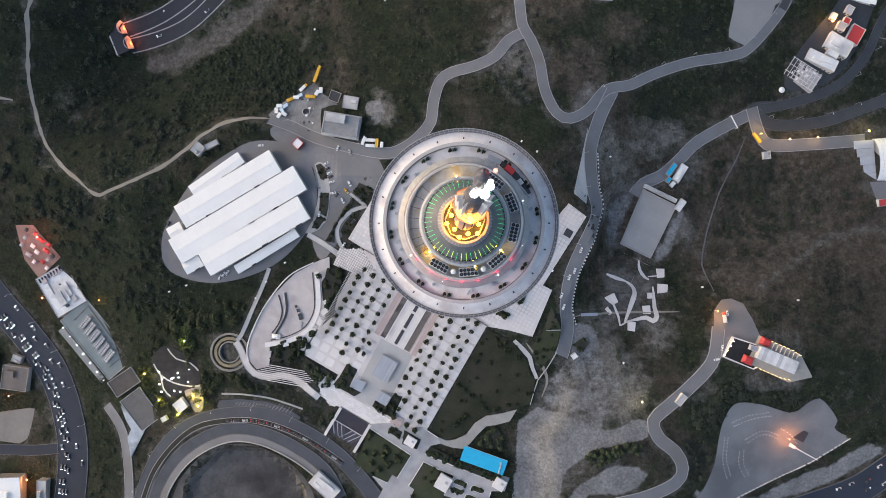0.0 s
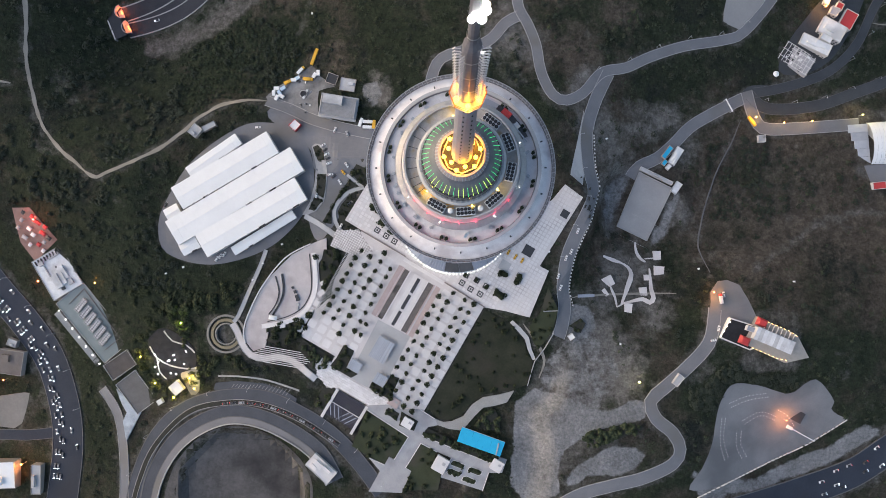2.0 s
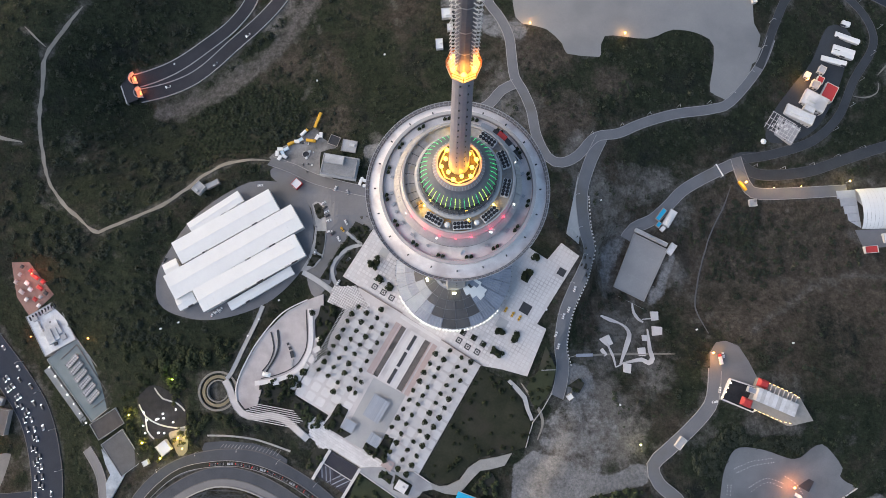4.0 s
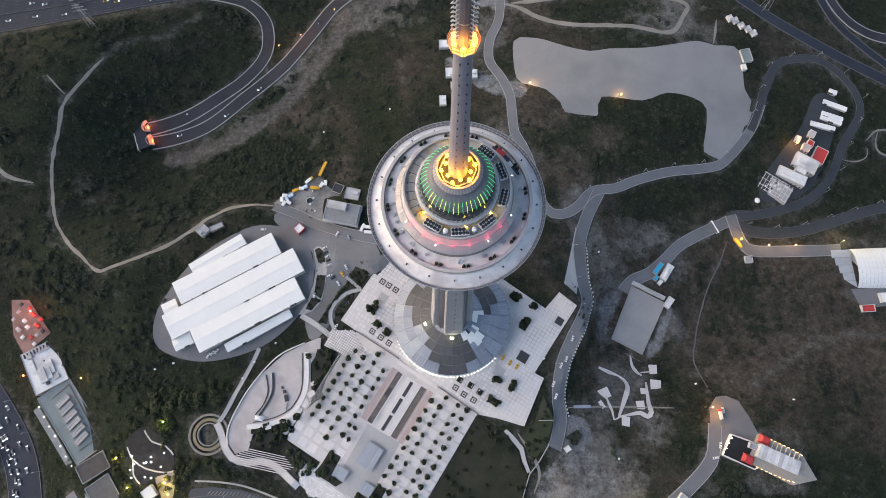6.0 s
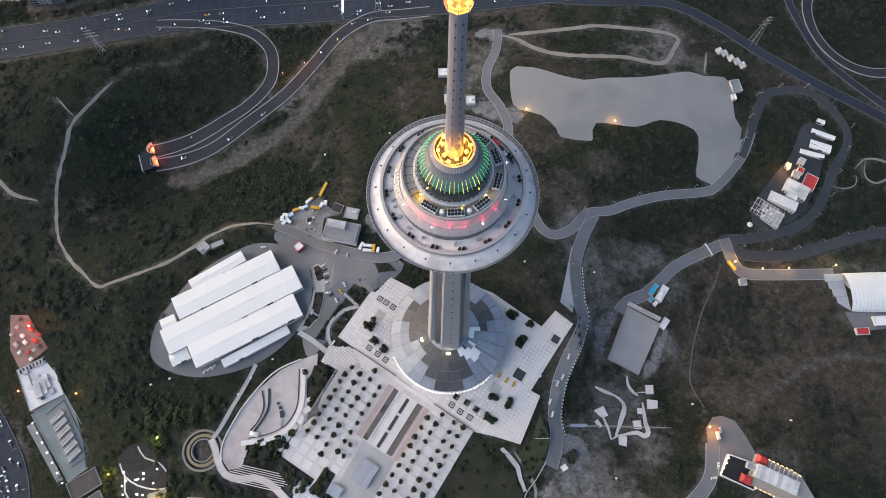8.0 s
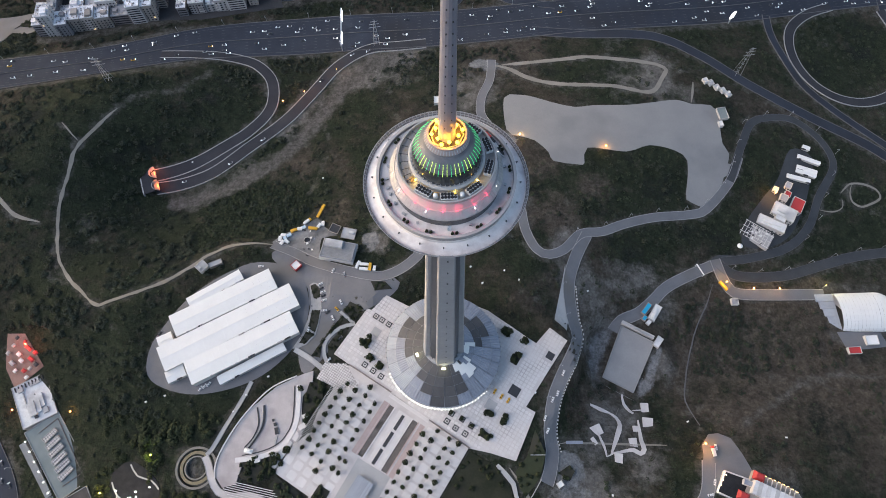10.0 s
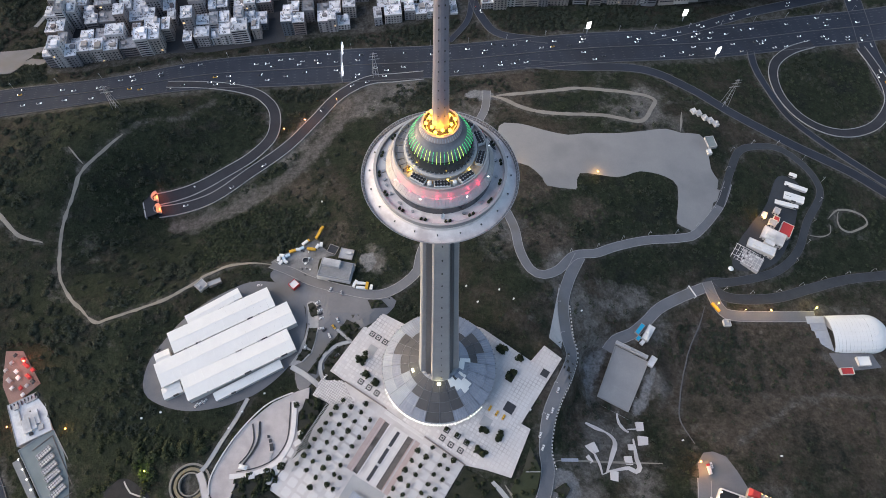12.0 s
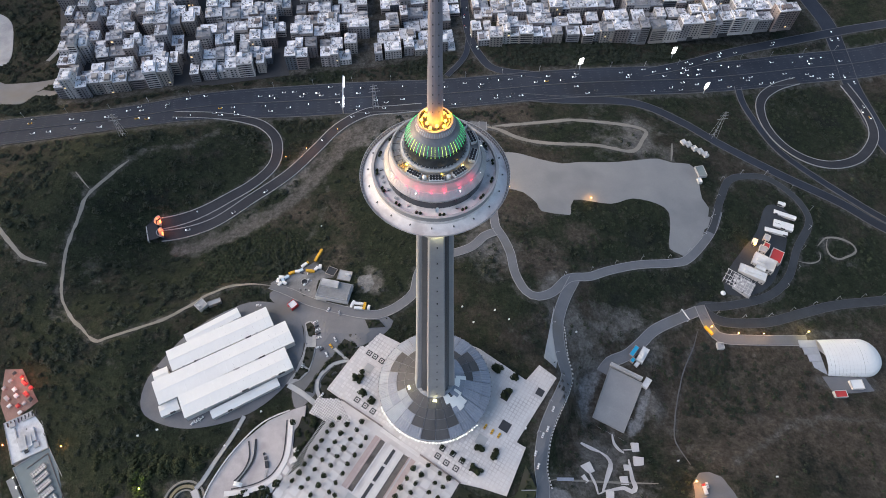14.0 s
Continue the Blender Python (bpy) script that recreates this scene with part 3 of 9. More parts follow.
road("promenade", [(-174.6, -83.9), (-170.6, -90.5), (-167.1, -99.4), (-160.4, -108.2), (-149.3, -111.3), (-138.2, -109.9), (-127, -113.3), (-117.6, -119.8), (-109, -127)], 4.4, M_PAVE, 0.5, "curved pale stone promenade below the terraces", lift=0.9, cat="footpath")
road("concrete_path", [(-149.4, -26.4), (-153.4, -37.6), (-159.1, -50.9), (-164.7, -66.1), (-170.1, -78.1), (-173.7, -83)], 2.6, M_CONC, 0.3, "pale concrete footpath from the halls", lift=0.7, cat="footpath")
road("concrete_path", [(-187.9, -126), (-170.4, -125.8), (-151.7, -127.4), (-135.9, -131.5), (-121.9, -136)], 1.3, M_KERB, 0, "thin pale wall-like path above the road", lift=0.9, cat="footpath")
area("road_verge", [(101, 84), (95, 58), (89, 32), (99, 24), (102.5, 38), (98.5, 62)], M_CONC, "pale concrete verge beside the east road", "pavement", lift=0.45, smooth=False)
# ---- the tower: octagonal shaft, round head, mast ----
M_LED = glow("green_led_strip", (0.1, 0.9, 0.3), 0.36)
M_LED2 = glow("yellow_led_strip", (0.6, 0.9, 0.16), 0.85)
M_REDGLOW = glow("red_led_band", (1.0, 0.08, 0.13), 2.2)
M_WHITELAMP = glow("white_lamp", (1.0, 0.97, 0.88), 14)
M_WARMLAMP = glow("warm_lamp", (1.0, 0.78, 0.4), 10)
M_DECK = mat("pale_deck_concrete", (0.64, 0.605, 0.6), (0.79, 0.755, 0.75), 0.8, scale=0.35, fine=2.5, third=(0.52, 0.475, 0.475))
M_SEAM = mat("seamed_metal_roof", (0.4, 0.4, 0.42), (0.5, 0.5, 0.52), 0.45, 0.3, scale=0.5, fine=3, pieces=0.06)
M_DOME = mat("dome_cladding", (0.15, 0.155, 0.18), (0.21, 0.215, 0.245), 0.4, 0.3, scale=0.4, fine=2)
M_DOMEDARK = mat("dark_dome_glazing", (0.035, 0.04, 0.042), (0.06, 0.065, 0.07), 0.25, spec=0.6)
M_MAST = mat("mast_paint", (0.27, 0.26, 0.31), (0.34, 0.33, 0.38), 0.5, 0.2, scale=0.2, fine=1.5)
M_BLUEPANEL = mat("blue_grey_roof_glass", (0.2, 0.225, 0.28), (0.28, 0.305, 0.365), 0.5, 0.0, scale=0.1, fine=0.8, pieces=0.14, spec=0.5)
M_PALEPANEL = mat("ribbed_pale_roof_sheet", (0.3, 0.325, 0.38), (0.38, 0.41, 0.46), 0.55, 0.0, scale=0.2, fine=2, pieces=0.1)
M_BLACKPANEL = mat("dark_roof_membrane", (0.07, 0.07, 0.075), (0.1, 0.1, 0.105), 0.7, scale=0.2, fine=1.5, pieces=0.15)
M_REDPAINT = mat("red_paint", (0.5, 0.05, 0.05), (0.42, 0.05, 0.05), 0.5)
M_YELLOW = mat("yellow_paint", (0.75, 0.42, 0.04), (0.65, 0.36, 0.04), 0.5)
M_BUSH = mat("dark_bush_leaves", (0.02, 0.028, 0.016), (0.05, 0.06, 0.035), 0.9, scale=0.8, fine=4, spec=0.1, pieces=0.25)
M_TREE = mat("dark_tree_leaves", (0.018, 0.024, 0.014), (0.042, 0.05, 0.028), 0.9, scale=0.4, fine=3, spec=0.1, pieces=0.3)
M_BARK = mat("bark", (0.09, 0.07, 0.05), (0.13, 0.1, 0.08), 0.95, scale=1, fine=6)

tower = tagged(empty("telecom_tower"), "tall grey concrete telecom tower with a round head and mast", "tower")
SLAB_TURN = 7.0
P0 = 9.0            # where the shaft meets the lobby roof


def shaft_slab(turn):
    """One of four tapering concrete ribs with chamfered edges and a row of small openings."""
    bm = bmesh.new()
    rings = []
    for z, w, d0, d1 in ((P0, 7.0, 6.0, 15.2), (90, 5.9, 5.5, 12.6), (180, 4.7, 5.0, 10.2), (266, 3.7, 4.0, 8.3)):
        prof = ((-w, d0), (-w, d1 - 0.7), (-w + 0.7, d1), (w - 0.7, d1), (w, d1 - 0.7), (w, d0))
        rings.append([bm.verts.new((x, -y, z)) for x, y in prof])
    for a, b in zip(rings, rings[1:]):
        for i in range(5):
            bm.faces.new((a[i], a[i + 1], b[i + 1], b[i]))
    bm.faces.new(rings[-1])
    bmesh.ops.rotate(bm, verts=bm.verts, cent=(0, 0, 0), matrix=Matrix.Rotation(radians(turn), 3, "Z"))
    bmesh.ops.recalc_face_normals(bm, faces=bm.faces)
    return bm


part("shaft_core", lathe([(13.6, P0), (7.6, 262)], 8), mat("shaft_recess_glass", (0.045, 0.05, 0.06), (0.08, 0.085, 0.098), 0.35, scale=0.1, fine=0.8), tower, "dark glazed recess between the ribs")
_c, _s = math.cos(radians(SLAB_TURN)), math.sin(radians(SLAB_TURN))
for k in range(4):
    rib = part("rib", shaft_slab(SLAB_TURN + 90 * k), M_SHAFT, tower)
    if k == 0:
        for j in range(16):
            z = 30 + j * 14.5
            d = 15.2 - (z - 9) * 0.0268
            bm = box(0.4, -d + 0.05, z, 0.7, 0.3, 1.3)
            bmesh.ops.rotate(bm, verts=bm.verts, cent=(0, 0, 0), matrix=Matrix.Rotation(radians(SLAB_TURN), 3, "Z"))
            part("opening", bm, M_DARK, rib)
    for sx in (-1, 1):
        bm = box(sx * 7.9, -9.2, 14, 2.0, 6.0, 11.0, top=0.9)
        bmesh.ops.rotate(bm, verts=bm.verts, cent=(0, 0, 0), matrix=Matrix.Rotation(radians(SLAB_TURN + 90 * k), 3, "Z"))
        part("foot_block", bm, M_CONC, tower)
for x in (-2.2, 0, 2.2):
    bm = box(x, -11.6, 251.5, 1.0, 0.5, 0.6)
    bmesh.ops.rotate(bm, verts=bm.verts, cent=(0, 0, 0), matrix=Matrix.Rotation(radians(SLAB_TURN), 3, "Z"))
    part("rib_lamp", bm, M_WARMLAMP, tower, "pale yellow flood lamp below the head")
lamp("rib_light", (1.6, -12.6, 250.5), 900, (1.0, 0.9, 0.45), 0.6)
lamp("rib_light", (1.4, -12.4, 243.0), 500, (1.0, 0.9, 0.45), 0.6)

# round lobby roof of separate panels
lobby = part("lobby_roof", lathe([(44.3, 9.2), (44.3, 10.0), (43.2, 10.3), (30.0, 16.5), (17.0, 23.0), (13.5, 24.5)], 72), mat("roof_truss_grey", (0.3, 0.32, 0.36), (0.4, 0.42, 0.46), 0.6, scale=0.4, fine=2), tower, "shallow round roof of blue-grey panels round the shaft")
part("lobby_wall", lathe([(42.0, -2.4), (42.0, 9.2)], 72), M_GLASS, tower, "curved glass wall under the lobby roof")


def sector(r0, z0, r1, z1, a0, a1, lift, n=3):
    vs = []
    for i in range(n + 1):
        a = radians(a0 + (a1 - a0) * i / n)
        for r, z in ((r0, z0), (r1, z1)):
            vs.append((r * math.cos(a), r * math.sin(a), z + lift))
            vs.append((r * math.cos(a), r * math.sin(a), z + lift - 0.25))
    fs = []
    for i in range(n):
        b, c = 4 * i, 4 * i + 4
        fs += [(b, c, c + 2, b + 2), (b, b + 1, c + 1, c), (b + 2, c + 2, c + 3, b + 3)]
    fs += [(0, 2, 3, 1), (4 * n, 4 * n + 1, 4 * n + 3, 4 * n + 2)]
    return mesh_of("panel", vs, fs)


def ribbed(r0, z0, r1, z1, a0, a1, k):
    """A roof panel folded into k standing ribs."""
    vs, fs = [], []
    for i in range(4 * k + 1):
        a = radians(a0 + (a1 - a0) * i / (4 * k))
        up = 0.34 + (0.16 if i % 4 in (2, 3) else 0.0)
        vs += [(r0 * math.cos(a), r0 * math.sin(a), z0 + up), (r1 * math.cos(a), r1 * math.sin(a), z1 + up)]
    for i in range(4 * k):
        fs.append((2 * i, 2 * i + 2, 2 * i + 3, 2 * i + 1))
    return mesh_of("ribbed_panel", vs, fs)


rng = random.Random(4)
for ring, (r0, z0, r1, z1) in enumerate(((43.6, 10.25, 36.8, 13.3), (36.6, 13.4, 29.9, 16.5), (29.7, 16.7, 23.4, 19.8), (23.2, 19.9, 15.5, 23.6))):
    for i in range(24):
        a0 = i * 15 + 3
        a = (a0 + 7.5) % 360
        south = 232 < a < 300
        west = 140 < a < 232
        if ring == 0:
            dark = 262 < a < 288
        elif ring == 1:
            dark = 240 < a < 296 or 140 < a < 170 or 20 < a < 50
        elif ring == 2:
            dark = 232 < a < 300 or 110 < a < 205 or 0 < a < 62
        else:
            dark = 90 < a < 320
        m = M_BLACKPANEL if dark else (M_PALEPANEL if west and rng.random() < 0.65 else M_BLUEPANEL)
        part("roof_panel", sector(r0, z0, r1, z1, a0 + 0.25, a0 + 14.75, 0.32) if dark else ribbed(r0, z0, r1, z1, a0 + 0.25, a0 + 14.75, 8 if m is M_PALEPANEL else 5), m, lobby)
        if ring < 3:
            part("truss", sector(r0, z0, r1, z1, a0 - 0.2, a0 + 0.15, 0.6, 1), M_DOME, lobby)
for a0, a1, r0, r1 in ((296, 304, 15.5, 21.5), (304, 312, 15.5, 25.5), (312, 322, 19.0, 30.0), (322, 330, 22.0, 29.0), (330, 336, 17.0, 23.0), (343, 362, 14.5, 19.5), (2, 10, 16.0, 24.0)):
    part("cover_sheet", sector(r1, 23.7 - (r1 - 15.5) * 0.485, r0, 23.7 - (r0 - 15.5) * 0.485, a0, a1, 0.85), M_WHITE, lobby, "white protective sheet laid on the roof")
for i in range(72):
    a = radians(i * 5)
    part("eave_post", box(44.2 * math.cos(a), 44.2 * math.sin(a), 9.9, 0.7, 0.5, 1.0, i * 5), M_DOME, lobby)
for i in range(34):
    a = radians(206 + i * 3.4)
    bm = bmesh.new()
    bmesh.ops.create_icosphere(bm, subdivisions=1, radius=0.3)
    bmesh.ops.translate(bm, verts=bm.verts, vec=(45.0 * math.cos(a), 45.0 * math.sin(a), 7.8))
    part("eave_lamp", bm, M_WHITELAMP, lobby)
for a, r, z in ((202, 21, 24), (272, 17.8, 25)):
    bm = bmesh.new()
    add_box(bm, r * math.cos(radians(a)), r * math.sin(radians(a)), z - 0.8, 2.6, 1.5, 1.0, a - 270)
    part("flood_lamp", bm, glow("yellow_flood_lamp", (1.0, 0.92, 0.5), 6), lobby)
    lamp("roof_flood_light", ((r + 1.5) * math.cos(radians(a)), (r + 1.5) * math.sin(radians(a)), z + 2.2), 170, (1.0, 0.88, 0.35), 0.5)

# head
head = part("head_bowl", lathe([(8.0, 240), (12, 248), (19, 262), (26, 273), (30.6, 278.6), (31.0, 279.0), (31.0, 279.6), (26.6, 281.6), (26.6, 283.2), (13, 283.4)], 96), M_DECK, tower, "pale concrete bowl and outer deck of the head")
part("parapet_wall", lathe([(26.5, 281.4), (26.5, 285.7), (26.0, 285.9), (25.5, 285.7), (25.5, 284.2), (21, 284.4)], 96), mat("grey_parapet", (0.27, 0.265, 0.275), (0.35, 0.34, 0.345), 0.6, scale=0.4, fine=2), tower, "dark grey parapet wall round the terrace")
part("terrace", lathe([(25.45, 284.5), (20.8, 284.6)], 96), M_DECK, tower, "pale paved ring terrace")
part("coping", lathe([(26.7, 285.75), (26.7, 286.05), (25.6, 286.05), (25.6, 285.75)], 96), M_CONC, tower)
part("terrace_glazing", lathe([(20.9, 284.6), (20.9, 289.3)], 96), M_GLASS, tower)
seam = part("ring_roof", lathe([(21.3, 289.2), (21.3, 289.7), (19.2, 292.4)], 96), M_SEAM, tower, "pale seamed metal ring roof")
for i in range(96):
    a0 = i * 3.75
    part("roof_sheet", sector(21.3, 289.85, 19.3, 292.5, a0 + 0.15, a0 + 3.6, 0.1, 1), M_SEAM, seam)
part("red_lit_wall", lathe([(19.15, 292.4), (18.9, 292.6), (18.1, 296.6)], 96), mat("pale_wall_cladding", (0.5, 0.47, 0.48), (0.58, 0.55, 0.55), 0.5), tower, "pale wall washed by red light")
for a in (218, 236, 252, 268, 284, 304, 322):
    part("red_strip_lamp", sector(19.35, 292.6, 19.2, 292.75, a - 0.9, a + 0.9, 0.2, 2), M_REDGLOW, tower)
    lamp("red_wash_light", (20.1 * math.cos(radians(a)), 20.1 * math.sin(radians(a)), 294.4), 95, (1.0, 0.03, 0.09), 0.3)
for a in (212, 250, 303, 338, 20):
    bm = bmesh.new()
    bmesh.ops.create_icosphere(bm, subdivisions=1, radius=0.13)
    bmesh.ops.translate(bm, verts=bm.verts, vec=(20.2 * math.cos(radians(a)), 20.2 * math.sin(radians(a)), 291.9))
    part("roof_lamp", bm, M_WHITELAMP, tower)
part("roof_parapet", lathe([(18.15, 296.5), (18.15, 298.1), (17.6, 298.1), (17.6, 296.2)], 96), M_CONC, tower)
part("plant_deck", lathe([(17.6, 296.2), (12.8, 296.25)], 96), mat("stained_plant_deck", (0.36, 0.345, 0.34), (0.55, 0.53, 0.51), 0.85, scale=0.6, fine=3, third=(0.42, 0.33, 0.2)), tower, "stained roof deck for machinery")
part("dome_base", lathe([(13.3, 296.2), (13.3, 298.6), (14.0, 298.9), (14.0, 299.5), (13.2, 300.0), (12.6, 300.0), (12.6, 299.6)], 96), M_CONC, tower, "pale concrete ledge under the dome")
dome = part("dome", lathe([(12.6, 299.6), (12.5, 302.0), (12.2, 304.2), (11.6, 306.0), (10.7, 307.7), (9.5, 309.2)], 96), M_DOMEDARK, tower, "dark glazed band of the dome")
part("dome_cap", lathe([(11.72, 305.9), (10.82, 307.75), (9.6, 309.3), (8.5, 310.6), (7.6, 312.0), (6.7, 313.4), (6.7, 314.2)], 96), M_DOME, tower, "grey metal cladding of the dome's top")
part("dome_cap_ring", lathe([(7.9, 311.9), (7.9, 312.2), (6.9, 313.5), (6.9, 314.5), (6.2, 314.5)], 64), mat("rosy_metal_ring", (0.34, 0.28, 0.27), (0.42, 0.36, 0.35), 0.6), tower, "rosy ribbed metal collar round the lamps")
bm = bmesh.new()
for i in range(48):
    bm.from_mesh(sector(7.95, 312.2, 6.95, 313.5, i * 7.5, i * 7.5 + 1.6, 0.22, 1))
tagged(part("collar_ribs", bm, M_STEEL, tower), kind="stuff")
for i in range(48):
    a = radians(i * 7.5)
    part("base_baluster", box(12.95 * math.cos(a), 12.95 * math.sin(a), 299.9, 0.6, 0.3, 0.9, i * 7.5), M_STEEL, tower)
LED_LINE = ((12.05, 305.1), (11.72, 306.0), (10.82, 307.8), (9.7, 309.3))
for i in range(48):
    a0 = i * 7.5 + 2.2
    south = math.sin(radians(a0)) < -0.55
    bm = bmesh.new()
    for (r0, z0), (r1, z1) in zip(LED_LINE, LED_LINE[1:]):
        bm.from_mesh(sector(r0, z0, r1, z1, a0, a0 + 0.5, 0.28, 1))
    led = bm
    part("led_strip", led, M_LED2 if south and i % 3 != 1 else M_LED, dome)
# amber flood lamps round the foot of the mast
for i in range(12):
    a = radians(i * 30 + 12)
    r = 4.1 if i % 2 else 5.3
    bm = bmesh.new()
    bmesh.ops.create_icosphere(bm, subdivisions=2, radius=0.66)
    bmesh.ops.translate(bm, verts=bm.verts, vec=(r * math.cos(a), r * math.sin(a), 315.0))
    part("flood_lamp", bm, M_AMBER, tower, "glowing amber flood lamp")
    part("lamp_bracket", box(r * math.cos(a), r * math.sin(a), 313.1, 0.5, 0.5, 1.4), M_STEEL, tower)
part("lamp_well", lathe([(6.7, 314.2), (6.2, 314.2), (6.0, 313.2), (2.8, 313.0)], 64), M_DARK, tower, "dark well that holds the flood lamps")
part("cable_tray", lathe([(5.9, 313.3), (5.9, 313.7), (5.5, 313.7), (5.5, 313.3)], 8), M_STEEL, tower)
for a in (30, 90, 150, 210, 270, 330):
    lamp("flood_light", (4.9 * math.cos(radians(a)), 4.9 * math.sin(radians(a)), 316.4), 950, (1.0, 0.34, 0.004), 0.7)
# mast
part("lower_mast", lathe([(3.1, 313), (2.9, 330), (2.5, 350), (2.1, 383)], 16), M_MAST, tower, "grey tapering lower mast with bolt rows")
for j in range(14):
    for a in (255, 300):
        z = 321 + j * 4.4
        r = 3.05 - (z - 313) * 0.0137
        part("mast_hatch", box(r * math.cos(radians(a)), r * math.sin(radians(a)), z, 0.34, 0.3, 0.5, a), M_DARK, tower)
plat = part("mast_platform", lathe([(2.0, 382.6), (3.4, 383.2), (3.4, 383.5), (1.5, 383.5)], 8), M_STEEL, tower, "octagonal lamp platform on the mast")
M_AMBERPAINT = mat("rust_red_rail", (0.45, 0.16, 0.06), (0.5, 0.2, 0.08), 0.6)
for i in range(8):
    a, b = radians(i * 45), radians(i * 45 + 45)
    part("guard_post", box(3.35 * math.cos(a), 3.35 * math.sin(a), 383.4, 0.16, 0.16, 2.4), M_AMBERPAINT, plat)
    for z in (384.4, 385.6):
        mx, my = 3.1 * math.cos((a + b) / 2), 3.1 * math.sin((a + b) / 2)
        part("guard_rail", box(mx, my, z, 0.12, 2.6, 0.14, i * 45 + 22.5), M_AMBERPAINT, plat)
for i in range(6):
    a = radians(i * 60 + 30)
    bm = bmesh.new()
    bmesh.ops.create_icosphere(bm, subdivisions=2, radius=0.55)
    bmesh.ops.translate(bm, verts=bm.verts, vec=(2.3 * math.cos(a), 2.3 * math.sin(a), 384.6))
    part("platform_lamp", bm, M_AMBER, plat, "glowing amber flood lamp")
lamp("platform_light", (0, -2.9, 386.5), 800, (1.0, 0.36, 0.04), 0.6)
lamp("platform_light", (2.5, 1.5, 386.5), 600, (1.0, 0.36, 0.04), 0.6)
M_LATTICE = mat("dark_mast_steel", (0.12, 0.12, 0.145), (0.19, 0.185, 0.21), 0.55, 0.2, scale=0.6, fine=3)
upper = part("upper_mast", lathe([(1.75, 383.5), (1.65, 404), (1.35, 412), (0.8, 414), (0.72, 436), (0.25, 437), (0.1, 440)], 12), M_LATTICE, tower, "dark steel upper mast set with aerials")
_rod = bpy.data.meshes.new("rod")
_rb = box(0.55, 0, 0, 1.1, 0.12, 0.12)
add_box(_rb, 1.1, 0, -0.3, 0.1, 0.1, 0.8)
_rb.to_mesh(_rod)
_rb.free()
_rod.materials.append(M_TILE)
for j in range(18):
    for a in (184, 205, 228, 312, 335, 356):
        z = 386.5 + j * 1.4
        r = part("aerial_rod", _rod, None, upper)
        r.matrix_basis = pose(1.6 * math.cos(radians(a)), 1.6 * math.sin(radians(a)), z, 0, -25, a)
for j in range(6):
    part("mast_flange", lathe([(1.85 if j < 3 else 0.95, 392 + j * 8), (1.85 if j < 3 else 0.95, 392.4 + j * 8)], 12), M_STEEL, upper)
part("mast_cap", lathe([(0.72, 433.5), (0.72, 435.5), (0.2, 436)], 12), mat("faded_red_paint", (0.4, 0.14, 0.16), (0.45, 0.18, 0.2), 0.5), upper, "faded red band near the tip")
# extra balls round the floodlight at 424 m swell it to its glare
for x, y, z, m, r in ((0.7, -1.0, 424.3, M_WHITELAMP, 0.62), (1.3, -0.1, 424.5, M_WHITELAMP, 0.55), (-0.5, -1.0, 424.2, M_WHITELAMP, 0.5), (0.7, 0.9, 424.6, M_WHITELAMP, 0.5), (1.3, 0.2, 425.6, M_WARMLAMP, 0.4), (1.2, 0.3, 437.0, glow("red_obstruction_lamp", (1, 0.05, 0.03), 12), 0.22), (1.5, -0.6, 410, M_WHITELAMP, 0.2)):
    bm = bmesh.new()
    bmesh.ops.create_icosphere(bm, subdivisions=2, radius=r)
    bmesh.ops.translate(bm, verts=bm.verts, vec=(x, y, z))
    part("mast_lamp", bm, m, upper)
part("deck_grating", lathe([(31.95, 280.95), (30.95, 279.4)], 96), mat("dull_grating", (0.2, 0.2, 0.21), (0.27, 0.265, 0.275), 0.6, 0.3, scale=1.0, fine=5), tower, "dull steel grating along the deck's edge")
# outer rail of the head
rail = part("deck_rail", lathe([(31.9, 281.0), (32.1, 281.0), (32.1, 281.2), (31.9, 281.2), (31.9, 281.0)], 96), M_STEEL, tower, "steel railing leaning out round the outer deck")
part("lower_rail", lathe([(31.3, 280.2), (31.45, 280.2), (31.45, 280.4), (31.3, 280.4), (31.3, 280.2)], 96), M_STEEL, rail)
for i in range(120):
    part("rail_post", sector(32.0, 281.1, 30.7, 279.3, i * 3, i * 3 + 0.4, 0.3, 1), M_STEEL, rail)

# things standing on the head
def chiller():
    ob = empty("chiller")
    part("body", box(0, 0, 0.5, 6.0, 2.7, 1.6), mat("pale_sheet_metal", (0.66, 0.67, 0.68), (0.74, 0.74, 0.74), 0.5, 0.0, scale=1, fine=4), ob)
    bm = bmesh.new()
    for sx in (-2.4, 0, 2.4):
        for sy in (-0.9, 0.9):
            add_box(bm, sx, sy, 0, 0.2, 0.2, 0.5)
    part("skid", bm, M_STEEL, ob)
    for i in range(5):
        for j in (-0.55, 0.55):
            me = lathe([(0.56, 2.1), (0.56, 2.45), (0.47, 2.45), (0.45, 2.18), (0.05, 2.16)], 12)
            f = part("fan", me, M_DARK, ob)
            f.location = (-2.32 + i * 1.16, j * 1.12, 0)
    return ob


_ch = tagged(chiller(), "pale metal rooftop chiller with ten round fans", "chiller", "chillers on the head")
_first = True
for a in (240.5, 275, 310.5, 347.5, 22, 53):
    m = pose(15.7 * math.cos(radians(a)), 15.7 * math.sin(radians(a)), 296.25, 0, 0, a + 90)
    if _first:
        _ch.matrix_basis = m
        _first = False
    else:
        copy_thing(_ch, m)


